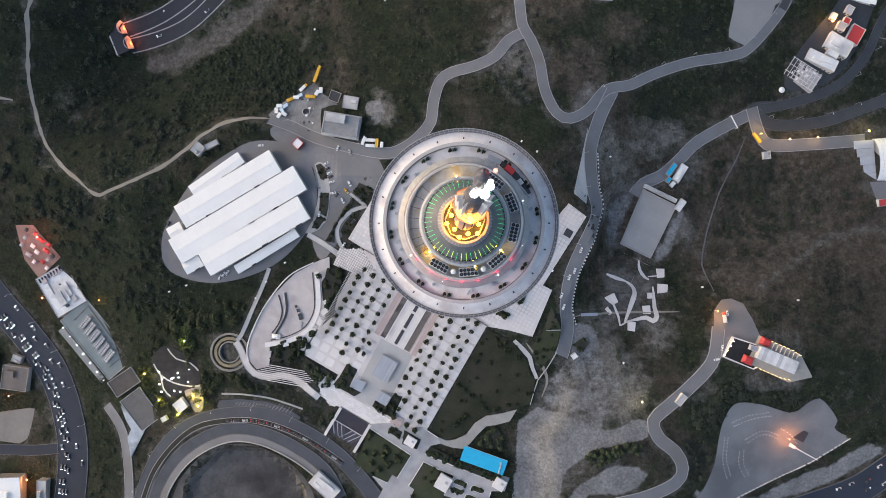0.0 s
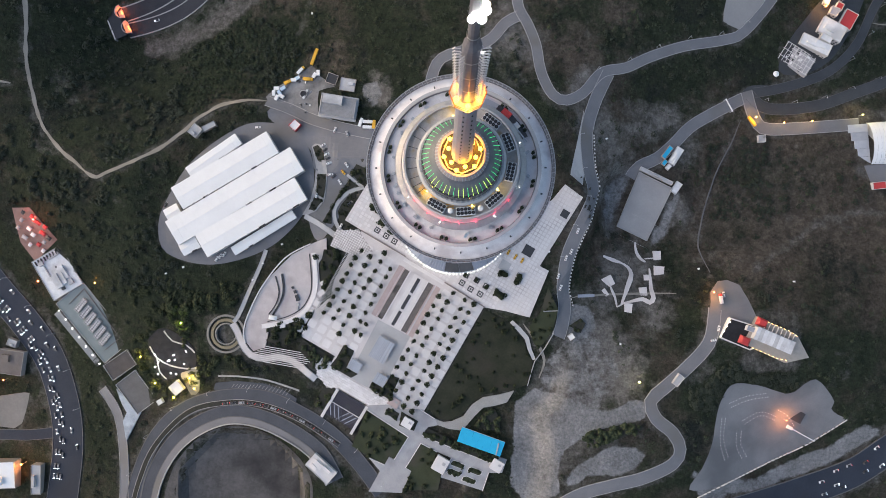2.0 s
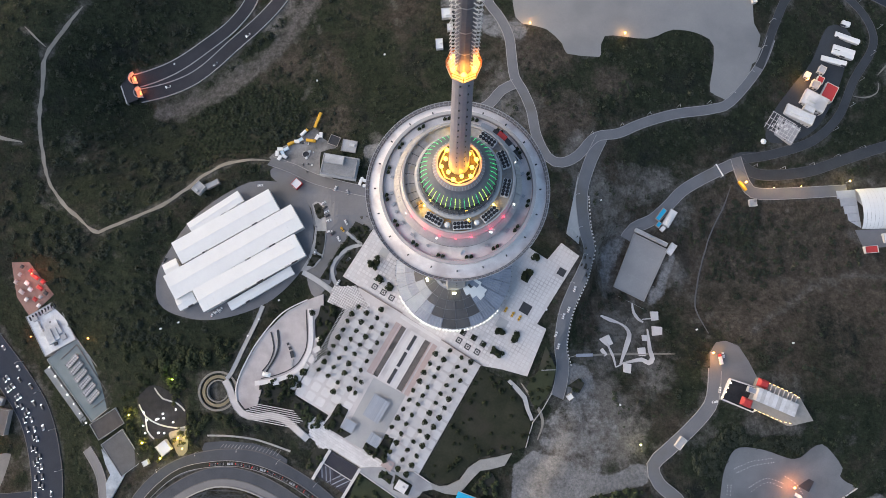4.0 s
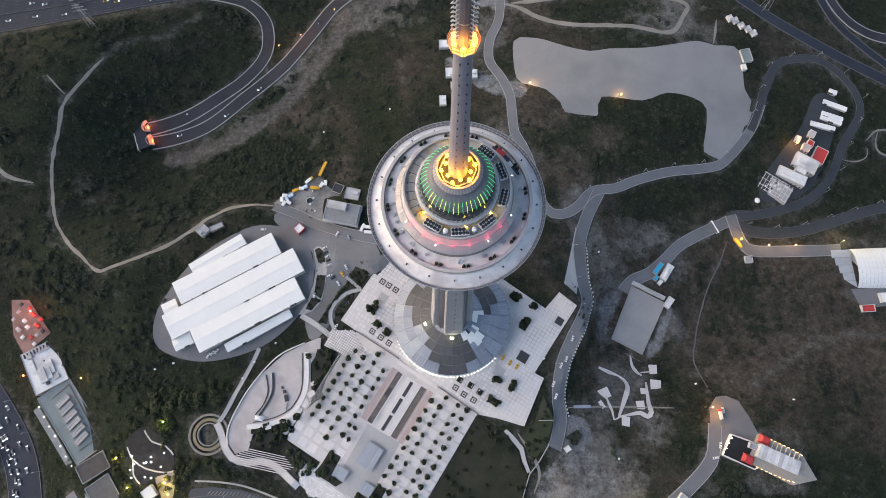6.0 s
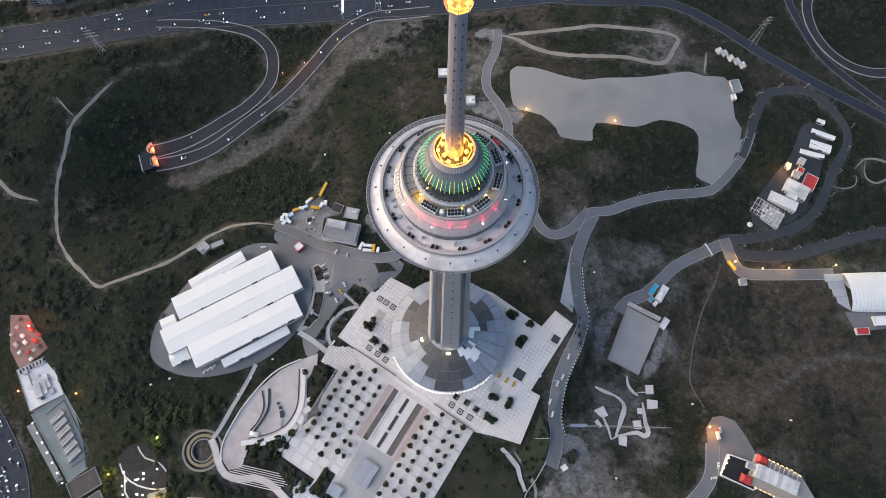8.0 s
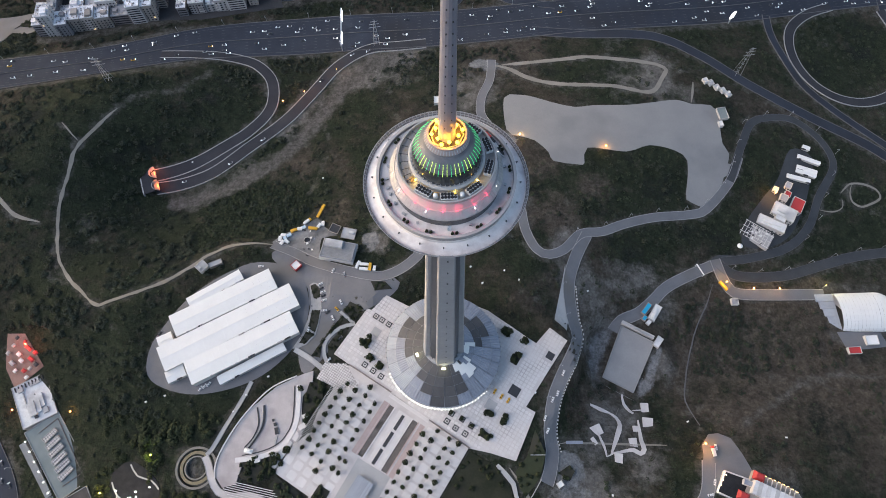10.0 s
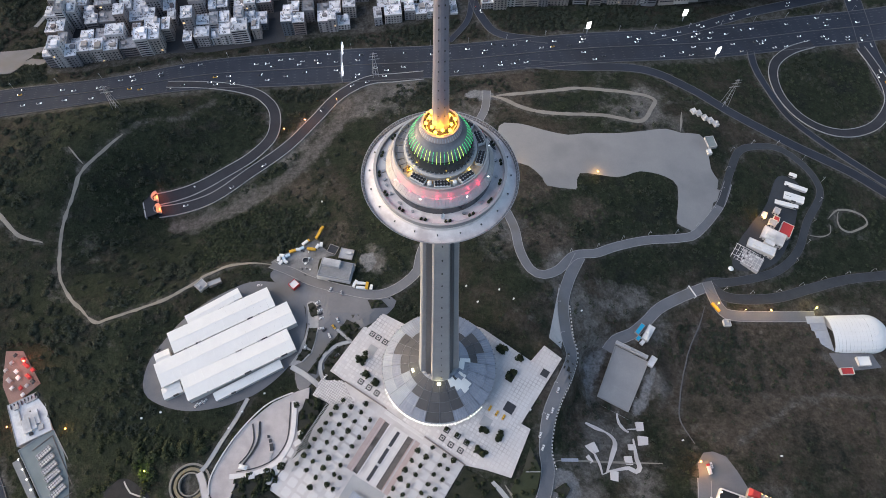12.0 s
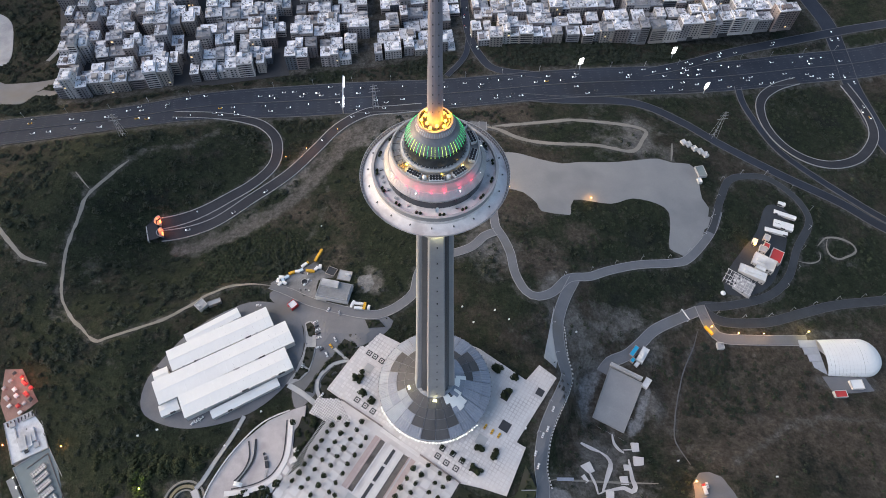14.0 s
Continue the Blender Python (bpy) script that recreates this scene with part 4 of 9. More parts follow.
def bush_mesh(r, seed, n=26, flat=0.8, leaf=0.5):
    """A clump of many small leaf cards round a rough ball."""
    q = random.Random(seed)
    vs, fs = [], []
    for i in range(n):
        d = Vector((q.gauss(0, 1), q.gauss(0, 1), abs(q.gauss(0, 0.8)) - 0.1)).normalized()
        c = d * r * q.uniform(0.55, 1.05)
        c.z = c.z * flat + r * 0.35
        s = r * leaf * q.uniform(0.7, 1.3)
        u = d.orthogonal().normalized()
        u.rotate(Matrix.Rotation(q.uniform(0, 6.28), 3, d))
        v = d.cross(u)
        k = len(vs)
        vs += [c + u * s, c + v * s * 0.8, c - u * s, c - v * s * 0.8, c + d * s * 0.55]
        fs += [(k, k + 1, k + 4), (k + 1, k + 2, k + 4), (k + 2, k + 3, k + 4), (k + 3, k, k + 4)]
    return mesh_of("leaves", vs, fs)


def potted_bush():
    ob = empty("potted_bush")
    part("pot", lathe([(0.05, 0), (0.4, 0), (0.55, 0.6), (0.45, 0.6), (0.43, 0.5), (0.02, 0.5)], 12), M_DARK, ob)
    b = part("foliage", bush_mesh(0.62, 5, 24), M_BUSH, ob)
    b.location = (0, 0, 0.55)
    return ob


_pb = tagged(potted_bush(), "dark clipped bush in a round pot on the terrace", "potted plant", "bushes round the terrace")
_first = True
for i in range(16):
    for d in (-1.9, 1.9):
        a = i * 22.5 + 9 + d
        m = pose(24.4 * math.cos(radians(a)), 24.4 * math.sin(radians(a)), 284.5)
        if _first:
            _pb.matrix_basis = m
            _first = False
        else:
            copy_thing(_pb, m)
_st = tagged(empty("floodlight_stand"), "small grey floodlight stand on the outer deck", "floodlight", "floodlights round the deck")
part("post", box(0, 0, 0, 0.2, 0.2, 0.9), M_STEEL, _st)
part("lamp_head", box(0, 0, 0.85, 0.7, 0.45, 0.4), M_DARK, _st)
_st.matrix_basis = pose(28.6, 0, 280.65)
for i in range(1, 20):
    a = radians(i * 18)
    copy_thing(_st, pose(28.6 * math.cos(a), 28.6 * math.sin(a), 280.65, 0, 0, i * 18))
_dish = tagged(empty("aerial_dish", 1.6, -22.6, 284.6, 35), "white satellite dish on the ring terrace", "satellite dish")
part("mount", box(0, 0, 0, 0.4, 0.4, 1.6), M_STEEL, _dish)
d = part("dish", lathe([(0.02, 0), (0.6, 0.1), (1.1, 0.4)], 16), M_WHITE, _dish)
d.matrix_basis = pose(0, 0, 1.6, 60, 0, 20)
_eq = tagged(empty("maintenance_crane", 0, 0, 284.6), "red and dark folded maintenance crane on the terrace", "crane")
for a0, a1, r, h, m in ((24, 38, 23.4, 0.7, M_DARK), (38, 58, 23.2, 1.0, M_DARK), (58, 70, 23.3, 0.6, M_STEEL)):
    part("track", lathe([(r - 0.9, 0), (r - 0.9, h), (r + 0.9, h), (r + 0.9, 0)], 6, a0, a1), m, _eq)
for a, w, d, h, m, nm in ((49, 3.4, 2.0, 2.2, M_REDPAINT, "cab"), (42, 2.4, 1.8, 1.8, M_DARK, "winch"), (36, 2.0, 1.4, 1.3, M_TILE, "ballast"), (55, 2.6, 1.2, 1.4, M_DARK, "motor")):
    part(nm, box(23.0 * math.cos(radians(a)), 23.0 * math.sin(radians(a)), 0.2, d, w, h, a), m, _eq)
for a in (30, 62):
    part("boom", box(22.4 * math.cos(radians(a)), 22.4 * math.sin(radians(a)), 1.1, 0.4, 8.0, 0.4, a + 8), M_STEEL, _eq)
for a in (257.5, 292.0):
    t = tagged(empty("buffer_tank", 15.9 * math.cos(radians(a)), 15.9 * math.sin(radians(a)), 296.25, a), "white upright buffer tank beside a chiller", "tank", "tanks on the head")
    part("drum", lathe([(0.02, 2.7), (0.5, 2.65), (0.85, 2.35), (0.85, 0.2), (0.7, 0)], 16), M_WHITE, t)
    part("stand", box(0, 0, 0, 1.5, 2.4, 0.25), M_STEEL, t)
# strut frames and pipework on the west of the plant deck
for a in (140, 152, 164, 176, 188, 199, 208, 216):
    t = tagged(empty("strut_frame", 15.6 * math.cos(radians(a)), 15.6 * math.sin(radians(a)), 296.25, a), "thin dark strut frame on the plant deck", "frame", "frames on the plant deck")
    for px in (-1.2, 1.2):
        part("strut", box(px, 0, 0, 0.14, 0.14, 1.6), M_DARK, t)
    part("rail", box(0, 0, 1.5, 3.2, 0.16, 0.16), M_DARK, t)
    part("cross_rail", box(0.5, 0, 0.9, 0.14, 3.0, 0.14), M_STEEL, t)
# yellow work lamps between the machines
for a, w in ((221, 190), (283.5, 110), (322, 80), (100, 130)):
    t = tagged(empty("work_lamp", 14.3 * math.cos(radians(a)), 14.3 * math.sin(radians(a)), 296.25, a), "small yellow work lamp on the plant deck", "lamp", "work lamps on the head")
    part("post", box(0, 0, 0, 0.15, 0.15, 1.5), M_STEEL, t)
    part("lamp_head", box(0, 0, 1.5, 0.5, 0.6, 0.3), glow("yellow_work_lamp", (1.0, 0.72, 0.12), 5), t)
    lamp("work_light", (14.9 * math.cos(radians(a)), 14.9 * math.sin(radians(a)), 298.6), w, (1.0, 0.6, 0.06), 0.3)
# tables and boxes about the ring terrace
for i, a in enumerate((172, 186, 196, 203, 214, 228, 244, 296, 318, 352, 12, 120, 135, 150)):
    t = tagged(empty("deck_box", 22.6 * math.cos(radians(a)), 22.6 * math.sin(radians(a)), 284.6, a * 3), "small grey box standing on the ring terrace", "box", "boxes on the terrace")
    part("body", box(0, 0, 0, 0.9 + 0.3 * (i % 3), 0.8, 0.7), (M_CONC, M_DARK, M_STEEL)[i % 3], t)
    part("lid", box(0, 0, 0.7, 1.0 + 0.3 * (i % 3), 0.9, 0.08), M_STEEL, t)
for a, n in ((222, 5), (238, 4), (262, 3), (286, 3)):
    t = tagged(empty("pipe_rack", 15.0 * math.cos(radians(a - 6)), 15.0 * math.sin(radians(a - 6)), 296.25, a), "yellow service pipes beside the chillers", "pipes")
    for j in range(n):
        part("pipe", box(-1.0 + 0.5 * j, 0, 0.3, 0.18, 2.6, 0.18), M_YELLOW, t)
    part("frame", box(0, 0, 0, 2.6, 0.3, 0.4), M_STEEL, t)
# ---- the plaza: laid out on its own axes, across (a) and towards the tower (b) ----
UP, LOW = -1.5, -2.1
AXIS = -30.0


def lw(a, b):
    return (a * 0.866 + b * 0.5, -a * 0.5 + b * 0.866)


def slab(name, pts, top, thick, material, label="", cat="pavement", local=True, parent=None, kind="structure"):
    """A flat paved slab with upright edges, from its outline."""
    ring = [lw(*p) if local else p for p in pts]
    if sum(x0 * y1 - x1 * y0 for (x0, y0), (x1, y1) in zip(ring, ring[1:] + ring[:1])) < 0:
        ring.reverse()
    clear_poly(ring)
    bm = bmesh.new()
    lo = [bm.verts.new((x, y, top - thick)) for x, y in ring]
    hi = [bm.verts.new((x, y, top)) for x, y in ring]
    bm.faces.new(hi)
    for i in range(len(ring)):
        j = (i + 1) % len(ring)
        bm.faces.new((lo[i], lo[j], hi[j], hi[i]))
    ob = part(name, bm, material, parent)
    return tagged(ob, label, cat, kind=kind) if parent is None else ob


def inside(x, y, pts):
    hit = False
    for (x0, y0), (x1, y1) in zip(pts, pts[1:] + pts[:1]):
        if (y0 > y) != (y1 > y) and x < (x1 - x0) * (y - y0) / (y1 - y0) + x0:
            hit = not hit
    return hit


UPPER = [(-73, -46), (-71.5, 15.5), (-44, 18), (-30, 34), (0, 47), (12, 49), (58, 46), (61, 63), (78, 61), (75.5, -1.6), (83.5, -1.3), (88.5, -40), (70, -45), (55, -50.5), (18, -49), (-18, -47.5), (-58, -46.5)]
upper = slab("upper_plaza", UPPER, UP, 13.0, M_PAVE, "broad pale stone plaza round the tower's foot")
LOWER = [(-58, -46.6), (-18, -47.6), (18, -49.1), (54, -50.6), (54.2, -150), (37, -152), (30, -158), (13, -162), (-12, -162), (-33, -163), (-36, -156), (-27, -147), (-27, -141.5), (-63, -141.5), (-57, -108)]
lower = slab("lower_plaza", LOWER, LOW, 6.0, M_PAVE, "pale stone plaza with lines of small trees")
# low walls and steps between the two levels
for a0, a1, b0 in ((-58, -18, -46.9), (18, 55, -49.8)):
    w = part("retaining_wall", box(0, 0, LOW, a1 - a0, 0.9, 1.5), mat("brown_stone_wall", (0.2, 0.17, 0.16), (0.27, 0.23, 0.22), 0.8))
    w.matrix_world = Matrix.Translation((*lw((a0 + a1) / 2, b0), 0)) @ pose(0, 0, 0, 0, 0, AXIS - (2.0 if a0 > 0 else 0.5))
    tagged(w, "low brown stone wall along the plaza's step", "wall", kind="structure")
for i in range(4):
    st = part("step", box(0, 0, LOW, 36, 0.7, 0.15 + 0.12 * i), M_TILE, lower)
    st.matrix_world = Matrix.Translation((*lw(0, -50.9 + 0.7 * i), 0)) @ pose(0, 0, 0, 0, 0, AXIS - 1)

# square stone fields between the trees
COLS_L, COLS_R = (-50.5, -41.8, -33.2, -23.3), (19.5, 27.6, 38.4, 46.0)


def round_tile(w, d, h):
    vs = []
    r = min(w, d) * 0.18
    for cx, cy, a0 in ((w / 2 - r, d / 2 - r, 0), (-w / 2 + r, d / 2 - r, 90), (-w / 2 + r, -d / 2 + r, 180), (w / 2 - r, -d / 2 + r, 270)):
        for k in (0, 45, 90):
            vs.append((cx + r * math.cos(radians(a0 + k)), cy + r * math.sin(radians(a0 + k))))
    n = len(vs)
    return mesh_of("tile", [(x, y, 0) for x, y in vs] + [(x, y, h) for x, y in vs], [tuple(range(n, 2 * n))] + [(i, (i + 1) % n, n + (i + 1) % n, n + i) for i in range(n)])


_tile = round_tile(6.6, 6.3, 0.14)
_tile.materials.append(M_TILE)
_turn = pose(0, 0, 0, 0, 0, AXIS)
for cols in ((-62.5, -55.0, -46.2, -37.5, -28.3, -18.0), (23.5, 33.0, 42.2, 50.2)):
    for a in cols:
        for k in range(13):
            b = -56.8 - 7.95 * k
            if a < -53 and b > -112:
                continue
            if (a < 0 and b < -140) or (a > 0 and b < -148) or (a == -18.0 and b > -106):
                continue
            t = part("stone_tile", _tile, None, lower)
            t.matrix_world = Matrix.Translation((*lw(a, b), LOW)) @ _turn
# upper plaza's smaller stone squares
_small = round_tile(2.3, 2.3, 0.1)
_small.materials.append(M_TILE)
_pits = [(-62.1, -3.1), (-56.2, -3.1), (-49.6, -3.3), (-47.3, -40.3), (-39.1, -40.8), (-31.5, -41.2), (30, -42.8), (38.1, -43.7), (46.4, -43.4), (29.8, -36), (38.9, -35.3), (47.3, -35.9)]
_beds = [(-36.7, -20.6, 4, 5), (-56.5, -25.1, 5, 6), (-47.2, -33.5, 5, 4), (-36.8, -34.8, 4, 4), (33.7, 42, 6, 6), (49.6, 42.9, 5, 4), (50.5, 27, 6, 10), (66, -19, 3.5, 8), (59.4, -36.2, 8, 5), (54.2, -20.8, 6, 3), (72.3, 43.0, 6, 6), (62.0, 4.2, 8, 8),
         (-54.7, -14, 7, 7), (52, -15, 8, 8)]
vs, fs, count = [], [], 0
for i in range(-26, 32):
    for j in range(-18, 24):
        a, b = i * 2.95 + 1.2, j * 2.95 + 0.8
        if math.hypot(a, b) < 45.5 or not all(inside(a + da, b + db, UPPER) for da in (-1.6, 1.6) for db in (-1.6, 1.6)):
            continue
        if any(abs(a - p[0]) < 2.4 and abs(b - p[1]) < 2.4 for p in _pits) or any(abs(a - p[0]) < p[2] / 2 + 1.2 and abs(b - p[1]) < p[3] / 2 + 1.2 for p in _beds):
            continue
        x, y = lw(a, b)
        if b < 12 and count < 290:
            t = part("stone_tile", _small, None, upper)
            t.matrix_world = Matrix.Translation((x, y, UP)) @ _turn
            count += 1
        else:
            k = len(vs)
            m = Matrix.Translation((x, y, UP)) @ _turn
            vs += [m @ v.co for v in _small.vertices]
            fs += [tuple(k + q for q in p.vertices) for p in _small.polygons]
tagged(part("stone_tiles", mesh_of("tiles", vs, fs), M_TILE, upper), kind="stuff")

# sunk planters: square rims with a dark bed
def planter():
    ob = empty("square_planter")
    bm = bmesh.new()
    for x, y, w, d in ((0, 1.0, 2.6, 0.6), (0, -1.0, 2.6, 0.6), (1.0, 0, 0.6, 1.4), (-1.0, 0, 0.6, 1.4)):
        add_box(bm, x, y, 0, w, d, 0.5)
    part("rim", bm, M_TILE, ob)
    bm = bmesh.new()
    for x, y, w, d in ((0, 1.75, 4.4, 0.9), (0, -1.75, 4.4, 0.9), (1.75, 0, 0.9, 2.6), (-1.75, 0, 0.9, 2.6)):
        add_box(bm, x, y, 0, w, d, 0.16)
    part("dark_border", bm, M_DARK, ob)
    part("soil", box(0, 0, 0, 1.4, 1.4, 0.25), M_DARK, ob)
    part("plant", bush_mesh(0.6, 9, 16), M_BUSH, ob).location = (0, 0, 0.2)
    return ob


_pl = tagged(planter(), "square stone planter with a dark bed on the plaza", "planter", "planters on the plaza")
for k, (a, b) in enumerate(_pits):
    m = Matrix.Translation((*lw(a, b), UP)) @ _turn
    if k == 0:
        _pl.matrix_basis = m
    else:
        copy_thing(_pl, m)
M_SOIL = mat("dark_soil", (0.022, 0.024, 0.02), (0.045, 0.045, 0.036), 0.95, scale=0.5, fine=3)
M_GRASS = mat("dark_lawn", (0.028, 0.036, 0.02), (0.05, 0.058, 0.032), 0.95, scale=0.15, fine=2, third=(0.06, 0.056, 0.042))


def bed(pts, top, shrubs, seed, r=1.2, label="dark planting bed with low shrubs", mat_=None, local=True):
    """A planting bed with a stone kerb and its own shrubs."""
    ob = slab("planting_bed", pts, top, 0.6, mat_ or M_SOIL, label, "planting bed", local, kind="structure")
    q = random.Random(seed)
    xs, ys = [p[0] for p in pts], [p[1] for p in pts]
    n, leaves = 0, bmesh.new()
    meshes = [bush_mesh(r * k, seed * 7 + i, 22, 0.9) for i, k in enumerate((0.75, 1.0, 1.3))]
    for _ in range(shrubs * 30):
        a, b = q.uniform(min(xs), max(xs)), q.uniform(min(ys), max(ys))
        if inside(a, b, pts) and n < shrubs:
            me = q.choice(meshes).copy()
            x, y = lw(a, b) if local else (a, b)
            me.transform(pose(x, y, top - 0.1, 0, 0, q.uniform(0, 360)))
            leaves.from_mesh(me)
            n += 1
    if n:
        tagged(part("shrubs", leaves, M_BUSH, ob), kind="stuff")
    return ob


def rect(a, b, w, d):
    return [(a - w / 2, b - d / 2), (a + w / 2, b - d / 2), (a + w / 2, b + d / 2), (a - w / 2, b + d / 2)]


for k, (a, b, w, d) in enumerate(_beds):
    if k in (10, 11):
        slab("sunken_court", rect(a, b, w, d), UP + 0.12, 0.6, M_DARK, "dark square skylight set in the plaza", "skylight")
    elif k in (12, 13):
        slab("stone_field", rect(a, b, w, d), UP + 0.12, 0.6, M_CONC, "grey stone square with a patterned middle", "paving")
    else:
        bed(rect(a, b, w, d), UP + 0.3, 12, k + 3, 1.3)
# fountain channels down the middle
M_WATER = mat("drained_channel_floor", (0.1, 0.088, 0.082), (0.17, 0.15, 0.14), 0.8, scale=0.3, fine=2, third=(0.06, 0.055, 0.052))
M_PINK = mat("rosy_stone", (0.42, 0.33, 0.31), (0.5, 0.4, 0.38), 0.7, scale=0.3, fine=2)
slab("channel_walk", rect(0.5, -77, 11.5, 44), LOW + 0.35, 0.5, M_TILE, "raised pale stone walk between the channels", "pavement")
for a0, w in ((-11.6, 4.0), (9.6, 4.6)):
    slab("water_channel", rect(a0, -77, w, 43), LOW + 0.12, 0.4, M_WATER, "long drained brown channel edged in rosy stone", "channel")
    for s in (-1, 1):
        slab("channel_rim", rect(a0 + s * (w / 2 + 0.5), -77, 0.9, 44), LOW + 0.4, 0.6, M_PINK if s == (-1 if a0 < 0 else 1) else M_TILE, "stone rim of the water channel", "kerb")
for a0 in (-17.0, 16.0):
    slab("rosy_walk", rect(a0, -77, 4.0, 44), LOW + 0.12, 0.4, M_PINK, "rosy stone walk beside the channel", "pavement")
for b0 in (-63.0, -77.5, -92):
    slab("pool", rect(-0.3, b0, 2.6, 12.5), LOW + 0.45, 0.3, M_DARK, "narrow dark basin in the raised walk", "basin")
    for s in (-1, 1):
        slab("pool_rim", rect(-0.3 + s * 1.5, b0, 0.3, 12.9), LOW + 0.6, 0.4, M_TILE, "pale stone rim of the basin", "kerb")
slab("grey_terrace", [(-12, -100), (16, -99), (18, -150), (-10, -150)], LOW + 0.1, 0.4, M_CONC, "grey stone terrace below the channels", "pavement")


# ribbed glass canopies over the terrace
def canopy(a, b, w, d, h):
    x, y = lw(a, b)
    ob = empty("ribbed_canopy", x, y, LOW + 0.1, AXIS)
    for sx in (-1, 1):
        for sy in (-1, 1):
            part("post", box(sx * (w / 2 - 0.4), sy * (d / 2 - 0.4), 0, 0.35, 0.35, h), M_STEEL, ob)
    n = max(4, int(w / 1.2))
    part("frame", box(0, 0, h, w, d, 0.25), M_STEEL, ob)
    for i in range(n):
        part("panel", box(-w / 2 + w * (i + 0.5) / n, 0, h + 0.27, w / n * 0.86, d - 0.2, 0.12), M_PALEPANEL, ob)
    return tagged(ob, "low grey ribbed canopy over the terrace", "canopy", "canopies on the terrace")


canopy(2.0, -118.5, 13.5, 18.0, 3.2)
canopy(-9.6, -139.6, 9.5, 8.0, 3.0)
canopy(12.6, -139.0, 9.5, 8.5, 3.0)
bed([(-25.4, -130.7), (-16, -130.3), (-15.5, -134.2), (-14.8, -145), (-4.6, -144.5), (-7.7, -149.8), (-26.5, -150), (-25.3, -142.3)], LOW + 0.4, 16, 31, 1.6)
bed([(17.9, -133), (24.8, -131), (26.9, -149.4), (8.1, -149.3), (8, -144), (17.9, -143.8)], LOW + 0.4, 14, 32, 1.6)
bed([(-55.3, -143), (-29.7, -143.4), (-28.1, -155.1), (-35.7, -159.6), (-46.8, -153.4), (-55.8, -151)], LOW - 0.2, 22, 33, 1.8)
bed([(-22.6, -164.6), (-13.8, -164), (-14.6, -182.9), (-22.5, -182.4)], LOW - 0.2, 9, 34, 1.5)
bed([(15, -166.4), (53.4, -167.2), (52.5, -187.3), (47.8, -187.6), (48.3, -194.6), (34.5, -195.4), (19.1, -195.2), (17.8, -182.3)], LOW + 0.5, 22, 35, 1.8, "dark lawn with scattered shrubs", M_GRASS)
bed([(64.5, -166.6), (78, -166.1), (80.6, -179.6), (90, -178.6), (93.9, -191.1), (70.5, -205), (68.9, -188.6), (63.9, -188.4)], LOW + 0.8, 14, 36, 1.6, "dark lawn beside the south walk", M_GRASS)
bed([(62.4, -160), (63.6, -153.4), (81.3, -152), (87.3, -156.8)], LOW + 1.3, 26, 37, 1.4, "dark clipped hedge bed by the blue roof")
bed([(88, -156.8), (87, -151.4), (121.6, -145.4), (119, -151)], LOW + 1.3, 34, 39, 1.4, "dark hedge strip below the blue roof")
bed([(39, -152.6), (54, -152.6), (55, -160.7), (43, -162.9)], LOW + 1.0, 10, 44, 1.0, "dark bed round the stone kiosk")
bed([(28.6, -155), (38.4, -154.6), (39.4, -160.3), (28.9, -160.2)], LOW + 1.0, 9, 45, 1.1, "dark square bed by the gate hall")
bed([(55.5, -52.5), (78, -51), (86, -55), (94, -58), (99.5, -64), (107, -68), (111, -76), (113, -86), (104, -96), (97, -101.5), (87.2, -110), (82.4, -120), (80.8, -131), (76, -138.2), (71.3, -142), (64.8, -143), (55.5, -139.5)], LOW - 0.1, 46, 38, 1.5, "broad dark lawn beside the tree plaza", mat("worn_dark_lawn", (0.012, 0.016, 0.009), (0.04, 0.042, 0.028), 0.95, scale=0.05, fine=0.7, third=(0.048, 0.042, 0.035)))
bed([(89.5, -12.5), (104.6, -23.6), (109.4, -40), (107, -58), (100.5, -55), (92, -46.5), (94, -32)], LOW - 0.3, 14, 46, 1.4, "dark grass corner between plaza and road", M_GRASS)
slab("corner_walk", [(78.5, -48.5), (86.6, -50.2), (95.8, -53.4), (101.8, -60), (108.8, -65.6), (107, -67.4), (99.6, -62), (94, -56.4), (86, -53.6), (77.5, -51)], LOW + 0.1, 3, M_CONC, "pale concrete walk winding off the plaza", "footpath")
for p, q in (((113.5, -86.4), (110.7, -75.3)), ((110.7, -75.3), (109, -67.1)), ((109, -67.1), (110.6, -55)), ((110.6, -55), (110.8, -41)), ((95.5, -30.5), (105, -24.5))):
    w = part("edge_wall", box(0, 0, -3, math.dist(p, q), 0.6, 4.2), M_KERB)
    (x0, y0), (x1, y1) = lw(*p), lw(*q)
    w.matrix_world = pose((x0 + x1) / 2, (y0 + y1) / 2, LOW - 0.6, 0, 0, math.degrees(math.atan2(y1 - y0, x1 - x0)))
    tagged(w, "thin pale wall along the lawn's edge", "wall", kind="structure")
M_WALKSTONE = mat("grey_walk_stone", (0.3, 0.3, 0.315), (0.4, 0.398, 0.41), 0.75, scale=0.15, fine=1.4, third=(0.26, 0.26, 0.275))
